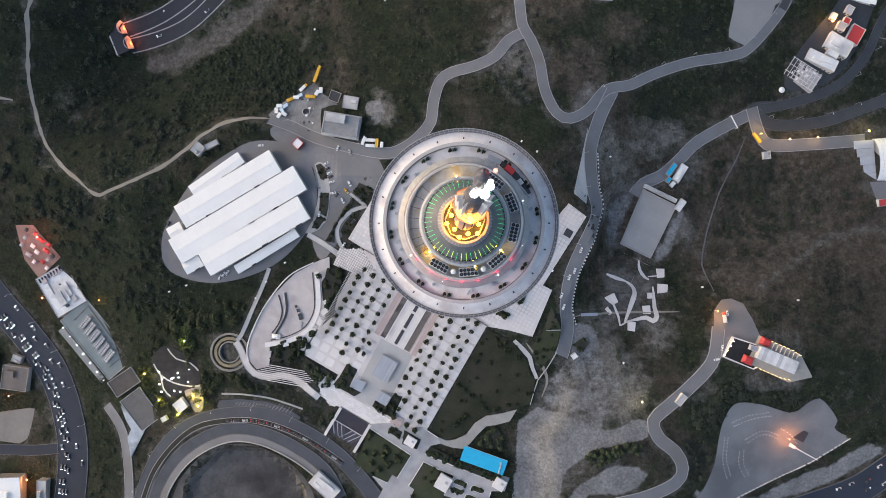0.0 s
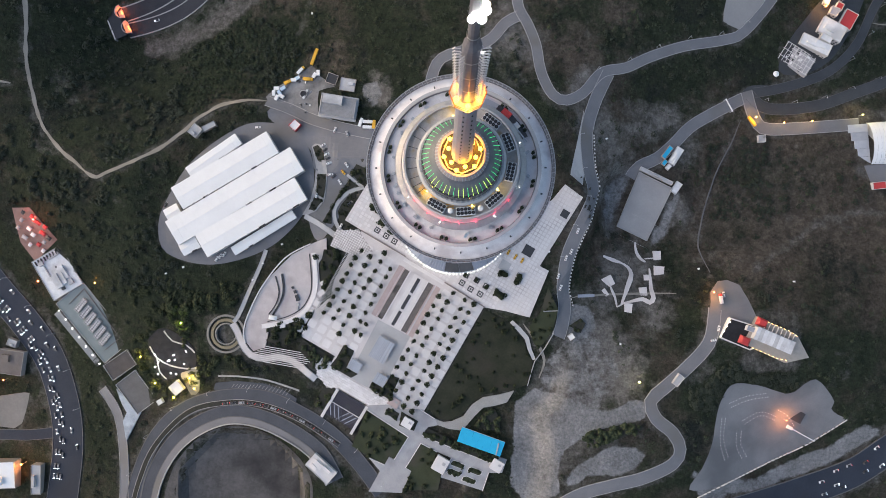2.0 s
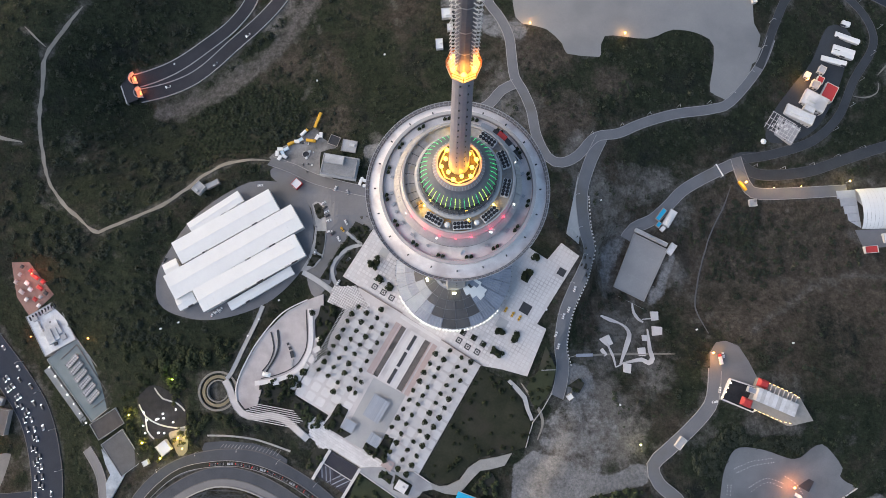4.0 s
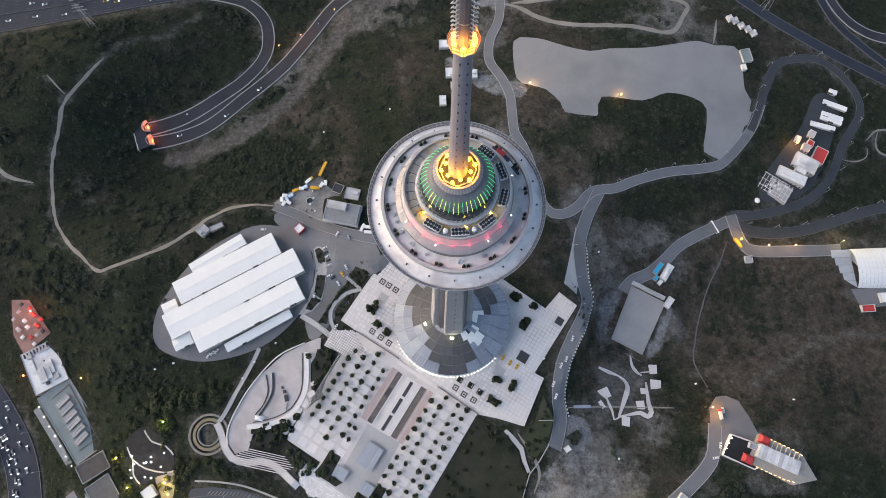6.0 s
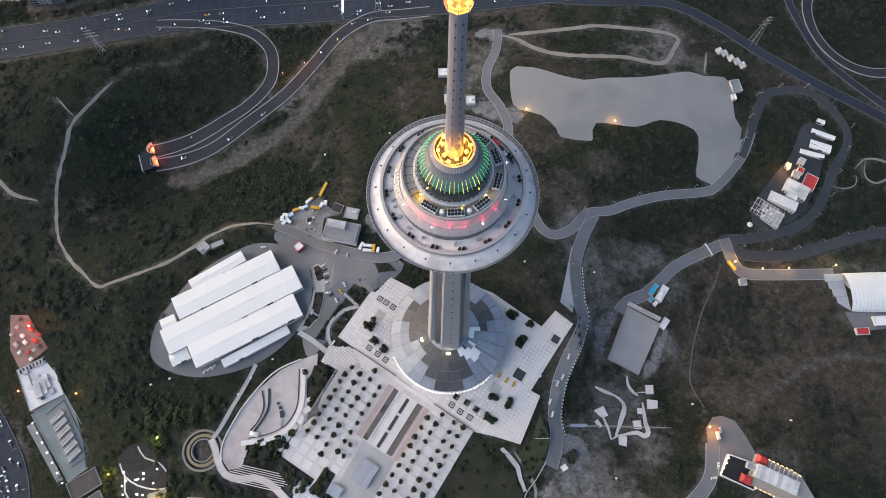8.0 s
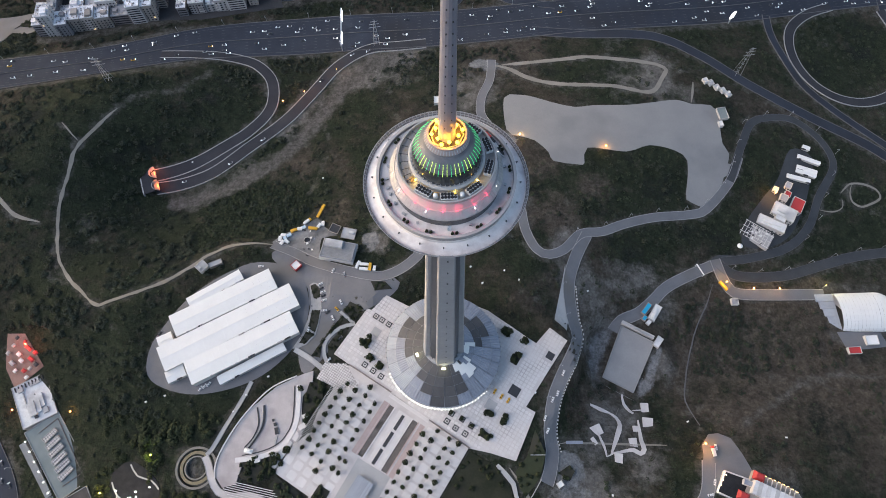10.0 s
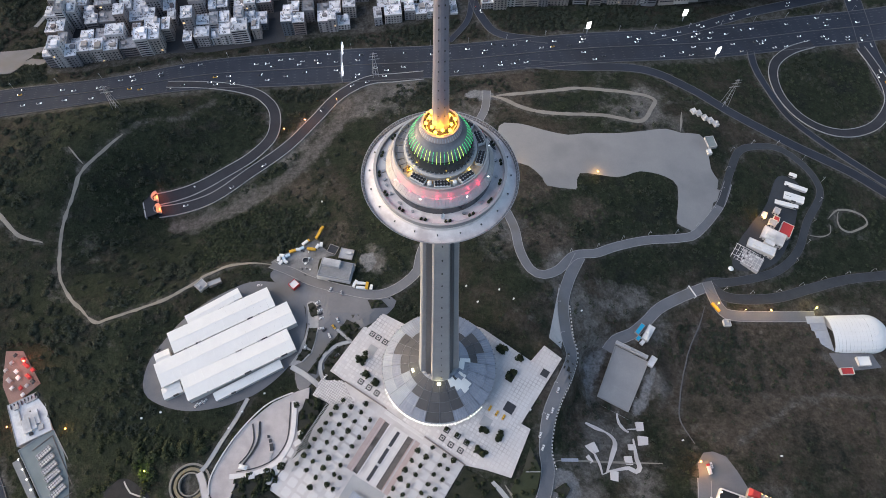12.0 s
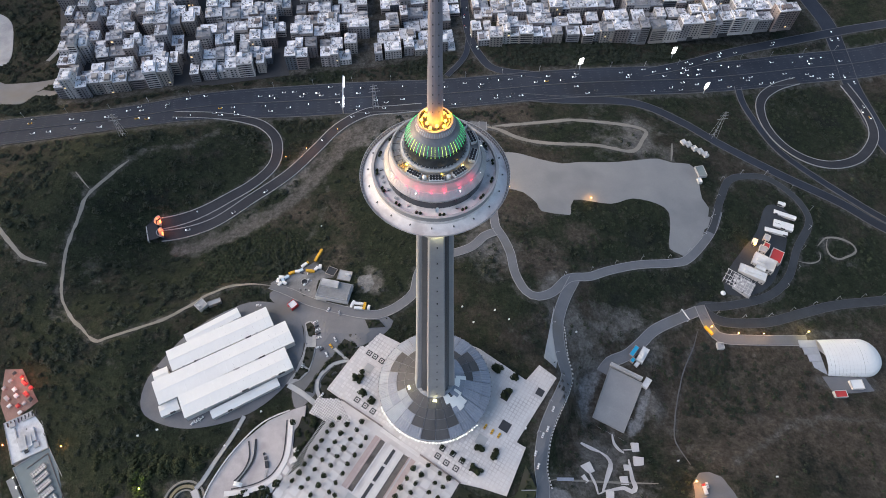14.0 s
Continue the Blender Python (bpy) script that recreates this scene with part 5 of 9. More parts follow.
# gate building at the plaza's foot
gate = tagged(empty("gate_hall", *lw(0.8, -173.5), LOW - 0.6, AXIS - 0.6), "low gate hall with a dark slatted roof and pale side walls", "building")
part("body", box(0, 0, -3.0, 24.5, 21, 3.2), M_CONC, gate)
for s in (-1, 1):
    part("side_wall", box(s * 13.2, -1.5, -3.0, 2.2, 25, 4.6), M_TILE, gate)
clear_poly([lw(a, b) for a, b in ((-17, -161), (18, -161), (16, -188), (-18, -188))])
M_INDIGO = mat("dark_indigo_roof", (0.026, 0.024, 0.034), (0.045, 0.042, 0.056), 0.6, scale=0.3, fine=2)
part("dark_roof", box(0, 0, 0.2, 24.3, 20.8, 0.25), M_INDIGO, gate)
part("roof_light", lathe([(2.0, 0.45), (2.0, 0.8), (1.7, 0.8), (1.7, 0.5), (0.05, 0.5)], 20), M_DARK, gate).location = (0, 3.0, 0)
for i in range(24):
    part("dark_slat", box(-11.5 + i, 5.6, 0.45, 0.3, 9.4, 0.12), mat("violet_slat", (0.06, 0.057, 0.07), (0.08, 0.076, 0.09), 0.6) if i == 0 else bpy.data.materials["violet_slat"], gate)
for i in range(18):
    part("roof_slat", box(-10.4 + i * 1.22, -5.2, 0.45, 0.62, 12.2 - abs(i - 8.5) * 0.25, 0.16, 34 if i < 9 else -34), bpy.data.materials["violet_slat"] if i % 3 else M_PALEPANEL, gate)
part("roof_beam", box(0, 0.05, 0.2, 24.4, 0.5, 0.7), M_TILE, gate)
GATE_TERRACE = [(-39, -148), (-31.5, -147), (-27, -147), (-19, -148.5), (-18, -151), (30, -151), (30, -156), (27, -162.2), (14, -162.2), (12, -161.6), (-13.4, -162), (-20.6, -166), (-30, -161), (-37, -157)]
gt = slab("gate_terrace", GATE_TERRACE, LOW + 0.14, 0.9, M_JOINT, "pale flagged terrace above the gate hall", "pavement")
_flag = round_tile(2.5, 1.6, 0.1)
_flag.materials.append(mat("bright_flagstone", (0.62, 0.6, 0.6), (0.74, 0.72, 0.72), 0.75, scale=0.3, fine=2, pieces=0.1))
for i in range(28):
    for j in range(12):
        a, b = -40 + i * 2.62 + (1.3 if j % 2 else 0), -165.5 + j * 1.7
        if inside(a, b, GATE_TERRACE):
            t = part("flagstone", _flag, None, gt)
            t.matrix_world = Matrix.Translation((*lw(a, b), LOW + 0.14)) @ _turn
slab("south_walk", [(13, -162.6), (29, -152.4), (38, -151.5), (50.4, -143.8), (64.6, -144.5), (68.7, -147.6), (62.9, -152.8), (62, -160.6), (87.5, -157.2), (118.1, -152.3), (117.3, -146.6), (128.2, -143.8), (130, -154.5), (121, -159.8), (123.8, -174), (89.4, -181.6), (81, -180), (90.9, -177.2), (90.4, -164.2), (78.2, -165.7), (64.3, -166.2), (63.6, -188.6), (68.7, -188.6), (70.8, -207), (48, -219), (47.8, -200.9), (34.9, -196.2), (48.4, -194.9), (48.4, -187.8), (52.9, -187.7), (53.6, -166.9), (15.7, -164.9)], LOW + 0.7, 5, M_WALKSTONE,
     "grey paved walks crossing the south garden", "pavement")
slab("sand_path", [(64.6, -144.5), (71.6, -143.4), (76.8, -139.5), (82.4, -131.7), (83.6, -120.8), (88.3, -111.4), (98.5, -102.9), (106.5, -95), (106.2, -105.6), (99.2, -112.7), (92.3, -118.3), (89.9, -127.3), (88.3, -135.8), (86.7, -141.9), (77.8, -145.8), (68.7, -147.6)], LOW + 0.6, 5, mat("pale_sandy_path", (0.24, 0.24, 0.235), (0.34, 0.335, 0.325), 0.9, scale=0.15, fine=1.2), "pale sandy path curving round the lawn", "footpath")
bed([(95, -121), (93, -134), (108, -129.5), (112, -126), (107, -119), (101, -115)], LOW + 0.6, 24, 47, 1.5, "dark shrub bed behind the blue roof")
# stone edging of the walks
for p, q in (((64.3, -166.2), (63.6, -188.6)), ((53.6, -166.9), (52.9, -187.7)), ((53.6, -166.9), (15.7, -164.9)), ((64.3, -166.2), (78.2, -165.7)), ((62, -160.6), (87.5, -157.2)), ((87.5, -157.2), (118.1, -152.3)), ((50.4, -143.8), (64.6, -144.5)), ((48.4, -194.9), (34.9, -196.2)), ((90.4, -164.2), (90.9, -177.2)), ((121, -159.8), (123.8, -174))):
    w = part("walk_edging", box(0, 0, 0, math.dist(p, q), 0.55, 0.55), M_TILE)
    (x0, y0), (x1, y1) = lw(*p), lw(*q)
    w.matrix_world = pose((x0 + x1) / 2, (y0 + y1) / 2, LOW + 0.7, 0, 0, math.degrees(math.atan2(y1 - y0, x1 - x0)))
    tagged(w, "pale stone edging of the garden walk", "kerb", kind="structure")


def kiosk(a, b, w, d, h, label, roof=M_TILE, z=LOW + 0.9):
    x, y = lw(a, b)
    ob = empty("kiosk", x, y, z, AXIS)
    part("wall", box(0, 0, 0, w, d, h), M_WALL, ob)
    part("roof", box(0, 0, h, w + 0.6, d + 0.6, 0.35), roof, ob)
    part("roof_hatch", box(w * 0.2, d * 0.15, h + 0.35, w * 0.25, d * 0.2, 0.5), M_CONC, ob)
    part("door", box(0, -d / 2 - 0.04, 0, 1.2, 0.12, 2.1), M_DARK, ob)
    return tagged(ob, label, "kiosk")


kiosk(47.4, -157.2, 8, 6.6, 3.4, "square pale stone kiosk on the south walk", z=LOW + 0.7)
kiosk(85.2, -172, 10, 11, 3.6, "square pale pavilion on the garden walk", z=LOW + 0.7)
kiosk(123, -151, 8.5, 8, 3.4, "small pale pavilion by the blue roof", z=LOW + 0.7)
kiosk(30.5, -149.3, 8.2, 6.4, 0.8, "low pale platform with a mosaic square", M_PINK, LOW + 0.1)
for k, (a, b) in enumerate(((97.4, -166.3), (111.4, -164), (98.2, -173), (111, -172.3))):
    ring = [(a - 5, b - 2.6), (a + 3.6, b - 1.2), (a + 5, b + 0.4), (a + 4.6, b + 2.6), (a - 3.6, b + 1.6), (a - 5.2, b)]
    slab("parterre_rim", [(a + (x - a) * 1.1, b + (y - b) * 1.2) for x, y in ring], LOW + 0.9, 0.4, M_TILE, "pale stone rim of a small parterre", "kerb")
    bed(ring, LOW + 1.05, 6, 60 + k, 0.9, "small dark parterre edged in stone", M_GRASS)
# bright blue roof sheet
blue = tagged(empty("blue_shelter", *lw(103.3, -141.0), LOW + 0.7, AXIS + 10.5), "long shelter under a bright blue sheet roof", "shelter")
M_BLUE = mat("bright_blue_sheet", (0.02, 0.36, 0.62), (0.03, 0.42, 0.68), 0.5, scale=0.3, fine=2)
for i in range(7):
    part("roof_sheet", box(-15.0 + i * 5.0, 0, 4.0, 4.96, 11.6, 0.12), M_BLUE, blue)
for i in range(5):
    for s in (-1, 1):
        part("post", box(-16 + i * 8, s * 4.5, 0, 0.25, 0.25, 4.02), M_STEEL, blue)

part("roof_duct", box(13.5, -1.0, 4.15, 0.9, 9.5, 0.8, 6), M_CONC, blue)
part("eave_gutter", box(0, 6.0, 3.9, 35, 0.35, 0.3), M_STEEL, blue)
# ---- small trees ----
def tree(seed, h, r, n=240):
    """A short trunk with limbs and a dense, slightly ragged crown of small leaf clumps."""
    ob = empty("small_tree")
    bm = bmesh.new()
    bmesh.ops.create_cone(bm, segments=7, radius1=0.16, radius2=0.08, depth=h * 0.55)
    bmesh.ops.translate(bm, verts=bm.verts, vec=(0, 0, h * 0.275))
    q = random.Random(seed)
    for i in range(4):
        a = i * 90 + q.uniform(-30, 30)
        m = pose(0, 0, h * 0.4, 0, 40, a) @ Matrix.Translation((0, 0, r * 0.35))
        g = bmesh.ops.create_cone(bm, segments=5, radius1=0.08, radius2=0.03, depth=r * 0.7)
        bmesh.ops.transform(bm, matrix=m, verts=g["verts"])
    part("trunk", bm, M_BARK, ob)
    crown = bmesh.new()
    for k in range(4):
        me = bush_mesh(r * q.uniform(0.6, 0.8), seed * 5 + k, n // 4, 1.15, 0.26)
        me.transform(Matrix.Translation((q.uniform(-0.36, 0.36) * r, q.uniform(-0.24, 0.24) * r, q.uniform(-0.1, 0.35) * r)))
        crown.from_mesh(me)
    c = part("crown", crown, M_TREE, ob)
    c.location = (0, 0, h * 0.42)
    return ob


protos = []
for k, (h, r) in enumerate(((4.4, 2.3), (4.8, 2.6), (4.0, 2.1))):
    t = tagged(tree(20 + k, h, r), "small dark round-crowned tree on the stone plaza", "tree", "trees on the plaza")
    protos.append(t)
_used = set()


def plant(k, x, y, z, s=1.0):
    t = protos[k]
    m = pose(x, y, z, 0, 0, random.uniform(0, 360))
    if k not in _used:
        _used.add(k)
        t.matrix_basis = m
        return t
    c = copy_thing(t, m)
    return c


for col, a in enumerate(COLS_L[1:] + COLS_R):
    for k in range(13):
        b = -52.8 - 7.95 * k
        if a < 0 and (b < -126 or (a > -25 and not -120 < b < -58) or (a < -40 and not -118 < b < -56)):
            continue
        if a > 0 and (b < -150 or (a < 22 and b > -58)):
            continue
        x, y = lw(a + random.uniform(-0.3, 0.3), b + random.uniform(-0.3, 0.3))
        plant(random.randrange(3), x, y, LOW)
for a, b in ((-18.2, -107), (-18, -117), (-57, -20), (-60, -26), (-54, -23), (36, 43), (31, 41), (50, 43), (52, 30), (49, 24), (66, -16), (66, -22), (57, -36), (62, -37), (29.8, -36), (38.9, -35.3), (47.3, -35.9), (-37, -21), (-46, -34), (54, -20.5), (52, -22)):
    plant(random.randrange(3), *lw(a, b), UP)
for k in range(9):
    plant(k % 3, *lw(-50.8 + random.uniform(-0.7, 0.7), -60 - 7.0 * k), LOW)
# timber trellis and chequered paving west of the trees
slab("chequer_walk", [(-73, -69), (-75, -56), (-60, -47.5), (-42, -56.5), (-55, -67)], LOW + 0.18, 0.5, M_JOINT, "grey walk chequered with pale stones", "pavement")
_ck = round_tile(1.35, 1.35, 0.1)
_ck.materials.append(M_TILE)
_walk = [(-73, -69), (-75, -56), (-60, -47.5), (-42, -56.5), (-55, -67)]
for i in range(20):
    for j in range(13):
        a, b = -76 + i * 1.75, -70 + j * 1.75
        if inside(a, b, _walk):
            t = part("chequer_stone", _ck, None, bpy.data.objects["chequer_walk"])
            t.matrix_world = Matrix.Translation((*lw(a, b), LOW + 0.18)) @ _turn
trellis = tagged(empty("timber_trellis", *lw(-55.3, -94), LOW, AXIS + 2), "long grey timber trellis beside the tree plaza", "trellis")
for i in range(52):
    part("slat", box(0, -29 + i * 1.15, 2.4, 6.5, 0.35, 0.2), M_CONC, trellis)
for i in range(8):
    for s in (-1, 1):
        part("post", box(s * 2.9, -28 + i * 8, 0, 0.25, 0.25, 2.4), M_CONC, trellis)
for s in (-1, 1):
    part("beam", box(s * 2.9, 0, 2.2, 0.25, 59, 0.2), M_CONC, trellis)
# open-air theatre
AMPH = [(-78.8, -65.5), (-85, -73), (-95.7, -90.5), (-103, -117.5), (-102, -147), (-96, -166), (-84, -170), (-77.6, -163), (-82.6, -147), (-65, -126.5), (-57.5, -117), (-58.4, -106.8), (-68, -95), (-74.2, -85.6), (-73.5, -74)]
slab("theatre_terrace", AMPH, LOW - 0.2, 6, mat("rosy_grey_terrace", (0.42, 0.385, 0.38), (0.53, 0.49, 0.485), 0.8, scale=0.15, fine=1.5, third=(0.37, 0.33, 0.33)), "pale crescent terrace of the open-air theatre")
def local_strip(name, pts, width, z, h, m, label, cat="wall"):
    """A low wall bent along a line on the plaza."""
    c = spline(pts, 2.0)
    bm = bmesh.new()
    rows = []
    for i, p in enumerate(c):
        d = (c[min(i + 1, len(c) - 1)] - c[max(i - 1, 0)]).normalized()
        nrm = Vector((-d.y, d.x, 0)) * width / 2
        rows.append([bm.verts.new((*lw(v.x, v.y), zz)) for v, zz in ((p - nrm, z), (p - nrm, z + h), (p + nrm, z + h), (p + nrm, z))])
    for r0, r1 in zip(rows, rows[1:]):
        for k in range(3):
            bm.faces.new((r0[k], r1[k], r1[k + 1], r0[k + 1]))
    bm.faces.new(rows[0][::-1])
    bm.faces.new(rows[-1])
    bmesh.ops.recalc_face_normals(bm, faces=bm.faces)
    return tagged(part(name, bm, m), label, cat, kind="structure")


_tz = LOW - 0.2
local_strip("curved_step", [(-94.6, -106.7), (-87.5, -116.3), (-85, -125.1), (-84.9, -138.7)], 1.2, _tz, 0.7, M_DARK, "dark curved step in the terrace", "step")
local_strip("curved_step", [(-98.3, -110.9), (-89.8, -120), (-87, -130.2), (-88, -139.4)], 1.0, _tz, 0.5, M_DARK, "second dark curved step in the terrace", "step")
local_strip("curved_wall", [(-95.2, -107.6), (-88.4, -117), (-86, -125.6), (-85.9, -138)], 0.5, _tz, 1.1, M_CONC, "low curved stone wall beside the step")
local_strip("promenade_wall", [(-81.5, -80.3), (-67.4, -102), (-64.2, -116.2), (-65.8, -125.9), (-72.3, -136.6), (-82.4, -145.7), (-88, -150)], 3.6, _tz, 0.8, M_TILE, "broad white curved walkway round the stage", "walkway")
local_strip("dark_joint", [(-84, -82.5), (-70, -103.6), (-67.3, -115.8), (-69.2, -125.2), (-76, -135.2), (-86, -144.7)], 0.8, _tz, 0.35, M_DARK, "dark gutter inside the curved walkway", "gutter")
local_strip("terrace_edge", [(-87.1, -75.4), (-98.8, -94.9), (-103.2, -122.9), (-101.8, -147.6), (-98.2, -160.8), (-92.7, -167.8)], 0.9, _tz, 0.9, M_TILE, "pale stone edge of the crescent terrace")
local_strip("terrace_edge", [(-85.6, -77.6), (-97, -96), (-101.2, -123), (-99.8, -147)], 0.5, _tz, 0.12, M_CONC, "grey line in the crescent paving", "paving")
for a, b, w, d, t in ((-60.6, -104, 4, 6, -25), (-59.4, -113, 3, 5, -5), (-60.5, -121, 3.4, 4, 15), (-66, -131, 4, 3.4, 30), (-74, -141.5, 4.4, 3, 40), (-63.6, -97, 3, 4, -30)):
    o = part("stepped_bay", box(0, 0, -1.0, w, d, 2.4), M_TILE)
    o.matrix_world = pose(*lw(a, b), _tz, 0, 0, AXIS + t)
    tagged(o, "white stepped bay of the theatre edge", "step", kind="structure")
bed([(-85, -147.5), (-72, -136), (-64, -129), (-62.5, -133), (-70, -142), (-82.5, -152.5)], LOW + 0.2, 9, 41, 1.3, "dark bed stepped below the stage")
bed([(-76, -74), (-72, -86), (-66, -96), (-57, -107), (-57, -116), (-53.5, -103.5), (-60, -78.5), (-67.5, -70)], LOW + 0.2, 30, 42, 1.7, "dark shrub bank between theatre and trellis")
bed([(-57, -117), (-64, -127), (-74, -140), (-80, -158), (-66, -155), (-58, -142)], LOW, 34, 43, 1.8, "dark shrub bank below the stage")
redtree = tagged(tree(77, 5.0, 3.4, 160), "reddish-leaved tree at the theatre's top end", "tree")
redtree.children[1].data.materials[0] = mat("reddish_leaves", (0.16, 0.05, 0.05), (0.22, 0.08, 0.07), 0.9, scale=0.6, fine=3)
redtree.location = (*lw(-78.5, -82), LOW)
stage = tagged(empty("stage_kit", *lw(-75.0, -117), LOW - 0.2, AXIS - 45), "cluster of dark stage boxes and frames", "stage equipment")
for i, (x, y, w, d, h) in enumerate(((0, 0, 5, 2.5, 1.4), (5, -1, 2, 2, 1), (-5, -0.5, 2.4, 2, 1.2), (8, -2, 3, 1.4, 0.9), (-8.5, -1.5, 2, 1.6, 0.8))):
    part("box", box(x, y, 0, w, d, h), M_CONC if i % 2 else M_DARK, stage)
tent = tagged(empty("white_tent", *lw(-83.5, -139.5), LOW - 0.2, AXIS + 20), "small white tent on the theatre terrace", "tent")
bm = box(0, 0, 2.2, 6.5, 3.4, 1.2, top=0.4)
part("roof", bm, M_WHITE, tent)
for sx in (-1, 1):
    for sy in (-1, 1):
        part("pole", box(sx * 3, sy * 1.5, 0, 0.12, 0.12, 2.2), M_STEEL, tent)
# slatted pergola strips south of the theatre
perg = tagged(empty("slatted_pergola", *lw(-62, -162.5), LOW - 1.2, AXIS + 20), "pale slatted pergola over the lower garden", "pergola")
for i in range(9):
    part("slat", box(0, -6 + i * 1.5, 2.3, 44 - abs(i - 4) * 4, 0.5, 0.2), M_TILE, perg)
for i in range(6):
    part("post", box(-16 + i * 6.4, 0, 0, 0.3, 0.3, 2.3), M_TILE, perg)
# round sunken garden
rg = lw(-109.7, -169.7)
_rz = zl(*rg)
for r0, r1, h, m, lab in ((15.2, 13.6, 1.0, M_TRAIL, "outer ring wall of the round garden"), (12.0, 9.8, 0.7, mat("ochre_gravel", (0.2, 0.17, 0.11), (0.27, 0.23, 0.15), 0.9), "ochre gravel ring of the round garden"), (8.6, 7.6, 1.0, M_TRAIL, "inner ring wall of the round garden")):
    ob = part("ring_wall", lathe([(r0, -3), (r0, h), (r1, h), (r1, -3)], 48), m)
    ob.location = (*rg, _rz)
    tagged(ob, lab, "wall", kind="structure")
clear_disc(*rg, 15)
# curl of pale path west of the upper plaza
for pts, w in (([(-72, 22.4), (-76, 21.2), (-84, 18.2), (-91.6, 11.1), (-95, 3.8), (-94, -4.9), (-89.4, -12), (-82.6, -14.6), (-75.5, -11)], 2.4), ([(-85, 32), (-79, 27), (-73, 22.6)], 1.8), ([(-118.9, 0.2), (-109.1, -5.1), (-100.3, -10.8), (-92, -17)], 3.6)):
    road("plaza_path", pts, w, M_CONC, 0.3, "pale stone path curling from the plaza", lift=0.8, cat="footpath")
# ---- exhibition halls ----
def quad(pts):
    """Centre, length, depth and turn of a four-cornered outline given length first."""
    p = [Vector((*q, 0)) for q in pts]
    c = sum(p, Vector()) / 4
    u = ((p[1] - p[0]) + (p[2] - p[3])) / 2
    v = ((p[3] - p[0]) + (p[2] - p[1])) / 2
    return c.x, c.y, u.length, v.length, math.degrees(math.atan2(u.y, u.x))


def gable_hall(pts, base, eave, ridge, label, n=10, name="exhibition_hall", roof=None):
    cx, cy, w, d, turn = quad(pts)
    clear_poly(pts)
    ob = tagged(empty(name, cx, cy, base, turn), label, "hall", "exhibition halls")
    bm = bmesh.new()
    ends = []
    for x in (-w / 2, w / 2):
        ends.append([bm.verts.new((x, y, z)) for y, z in ((-d / 2, 0), (d / 2, 0), (d / 2, eave), (0, ridge), (-d / 2, eave))])
    bm.faces.new(ends[0])
    bm.faces.new(ends[1][::-1])
    for i, j in ((1, 2), (4, 0)):
        bm.faces.new((ends[0][i], ends[1][i], ends[1][j], ends[0][j]))
    bmesh.ops.recalc_face_normals(bm, faces=bm.faces)
    part("wall", bm, M_WALL, ob)
    for s in (-1, 1):
        for i in range(n):
            x0, x1 = -w / 2 - 0.3 + (w + 0.6) * i / n, -w / 2 - 0.3 + (w + 0.6) * (i + 1) / n - 0.03
            y0, y1 = s * (d / 2 + 0.3), s * 0.02
            z0, z1 = eave + 0.1, ridge + 0.25
            vs = [(x0, y0, z0), (x1, y0, z0), (x1, y1, z1), (x0, y1, z1)]
            vs += [(x, y, z - 0.2) for x, y, z in vs]
            part("roof_sheet", mesh_of("sheet", vs, [(0, 1, 2, 3), (7, 6, 5, 4), (0, 4, 5, 1), (1, 5, 6, 2), (2, 6, 7, 3), (3, 7, 4, 0)]), roof or M_WHITE, ob)
    part("ridge_cap", box(0, 0, ridge + 0.2, w + 0.6, 0.5, 0.15), M_WHITE, ob)
    q = random.Random(int(cx * 3 + cy))
    for i in range(5 if n > 7 else 1):
        part("roof_vent", box(q.uniform(-0.42, 0.42) * w, -d / 2 - 0.5, eave - 0.6, q.uniform(1.5, 6), 1.1, 1.0), (M_DARK, M_CONC, M_STEEL)[i % 3], ob)
    return ob


for pts, e, r, n in (([(-211, 36), (-173, 64), (-166, 56), (-205, 31)], 7.0, 7.25, 8), ([(-220, 21), (-148, 66), (-137, 48), (-213, 6)], 8.2, 8.62, 16),
                     ([(-226, -5), (-129, 53), (-118, 35), (-215, -22)], 8.2, 8.62, 20), ([(-203, -15), (-125, 29), (-116, 13), (-192, -32)], 8.2, 8.62, 16),
                     ([(-176, -25), (-129, 4), (-124, -1), (-172, -30)], 4.5, 5.0, 7), ([(-217, -23), (-204, -16), (-200, -24), (-212, -31)], 5, 5.6, 3), ([(-229, 4), (-219, 10), (-214, 1), (-224, -4)], 5, 5.6, 3)):
    gable_hall(pts, -7.8, e, r, "long white sheet-roofed exhibition hall on the apron" if n > 7 else "smaller white annex of the exhibition halls", n)

# ---- general buildings ----
M_FACADE = mat("grey_beige_facade", (0.24, 0.22, 0.205), (0.34, 0.32, 0.3), 0.85, scale=0.05, fine=0.5, pieces=0.25)
M_ROOFTOP = mat("pale_flat_roof", (0.42, 0.42, 0.43), (0.62, 0.62, 0.63), 0.8, scale=0.12, fine=1.0, third=(0.3, 0.3, 0.31), pieces=0.22)
M_GREENROOF = mat("grey_green_roof", (0.165, 0.2, 0.205), (0.225, 0.26, 0.265), 0.8, scale=0.1, fine=1.0)
M_BROWNROOF = mat("brown_court", (0.14, 0.12, 0.11), (0.19, 0.165, 0.15), 0.9, scale=0.1, fine=1.0)
M_WINLIT = glow("lit_window", (1.0, 0.66, 0.3), 0.7)
_win = box(0, 0, 0, 1.5, 0.2, 1.5)
WIN = bpy.data.meshes.new("window")
_win.to_mesh(WIN)
_win.free()
WIN.materials.append(M_GLASS)
WINLIT = WIN.copy()
WINLIT.materials.clear()
WINLIT.materials.append(M_WINLIT)


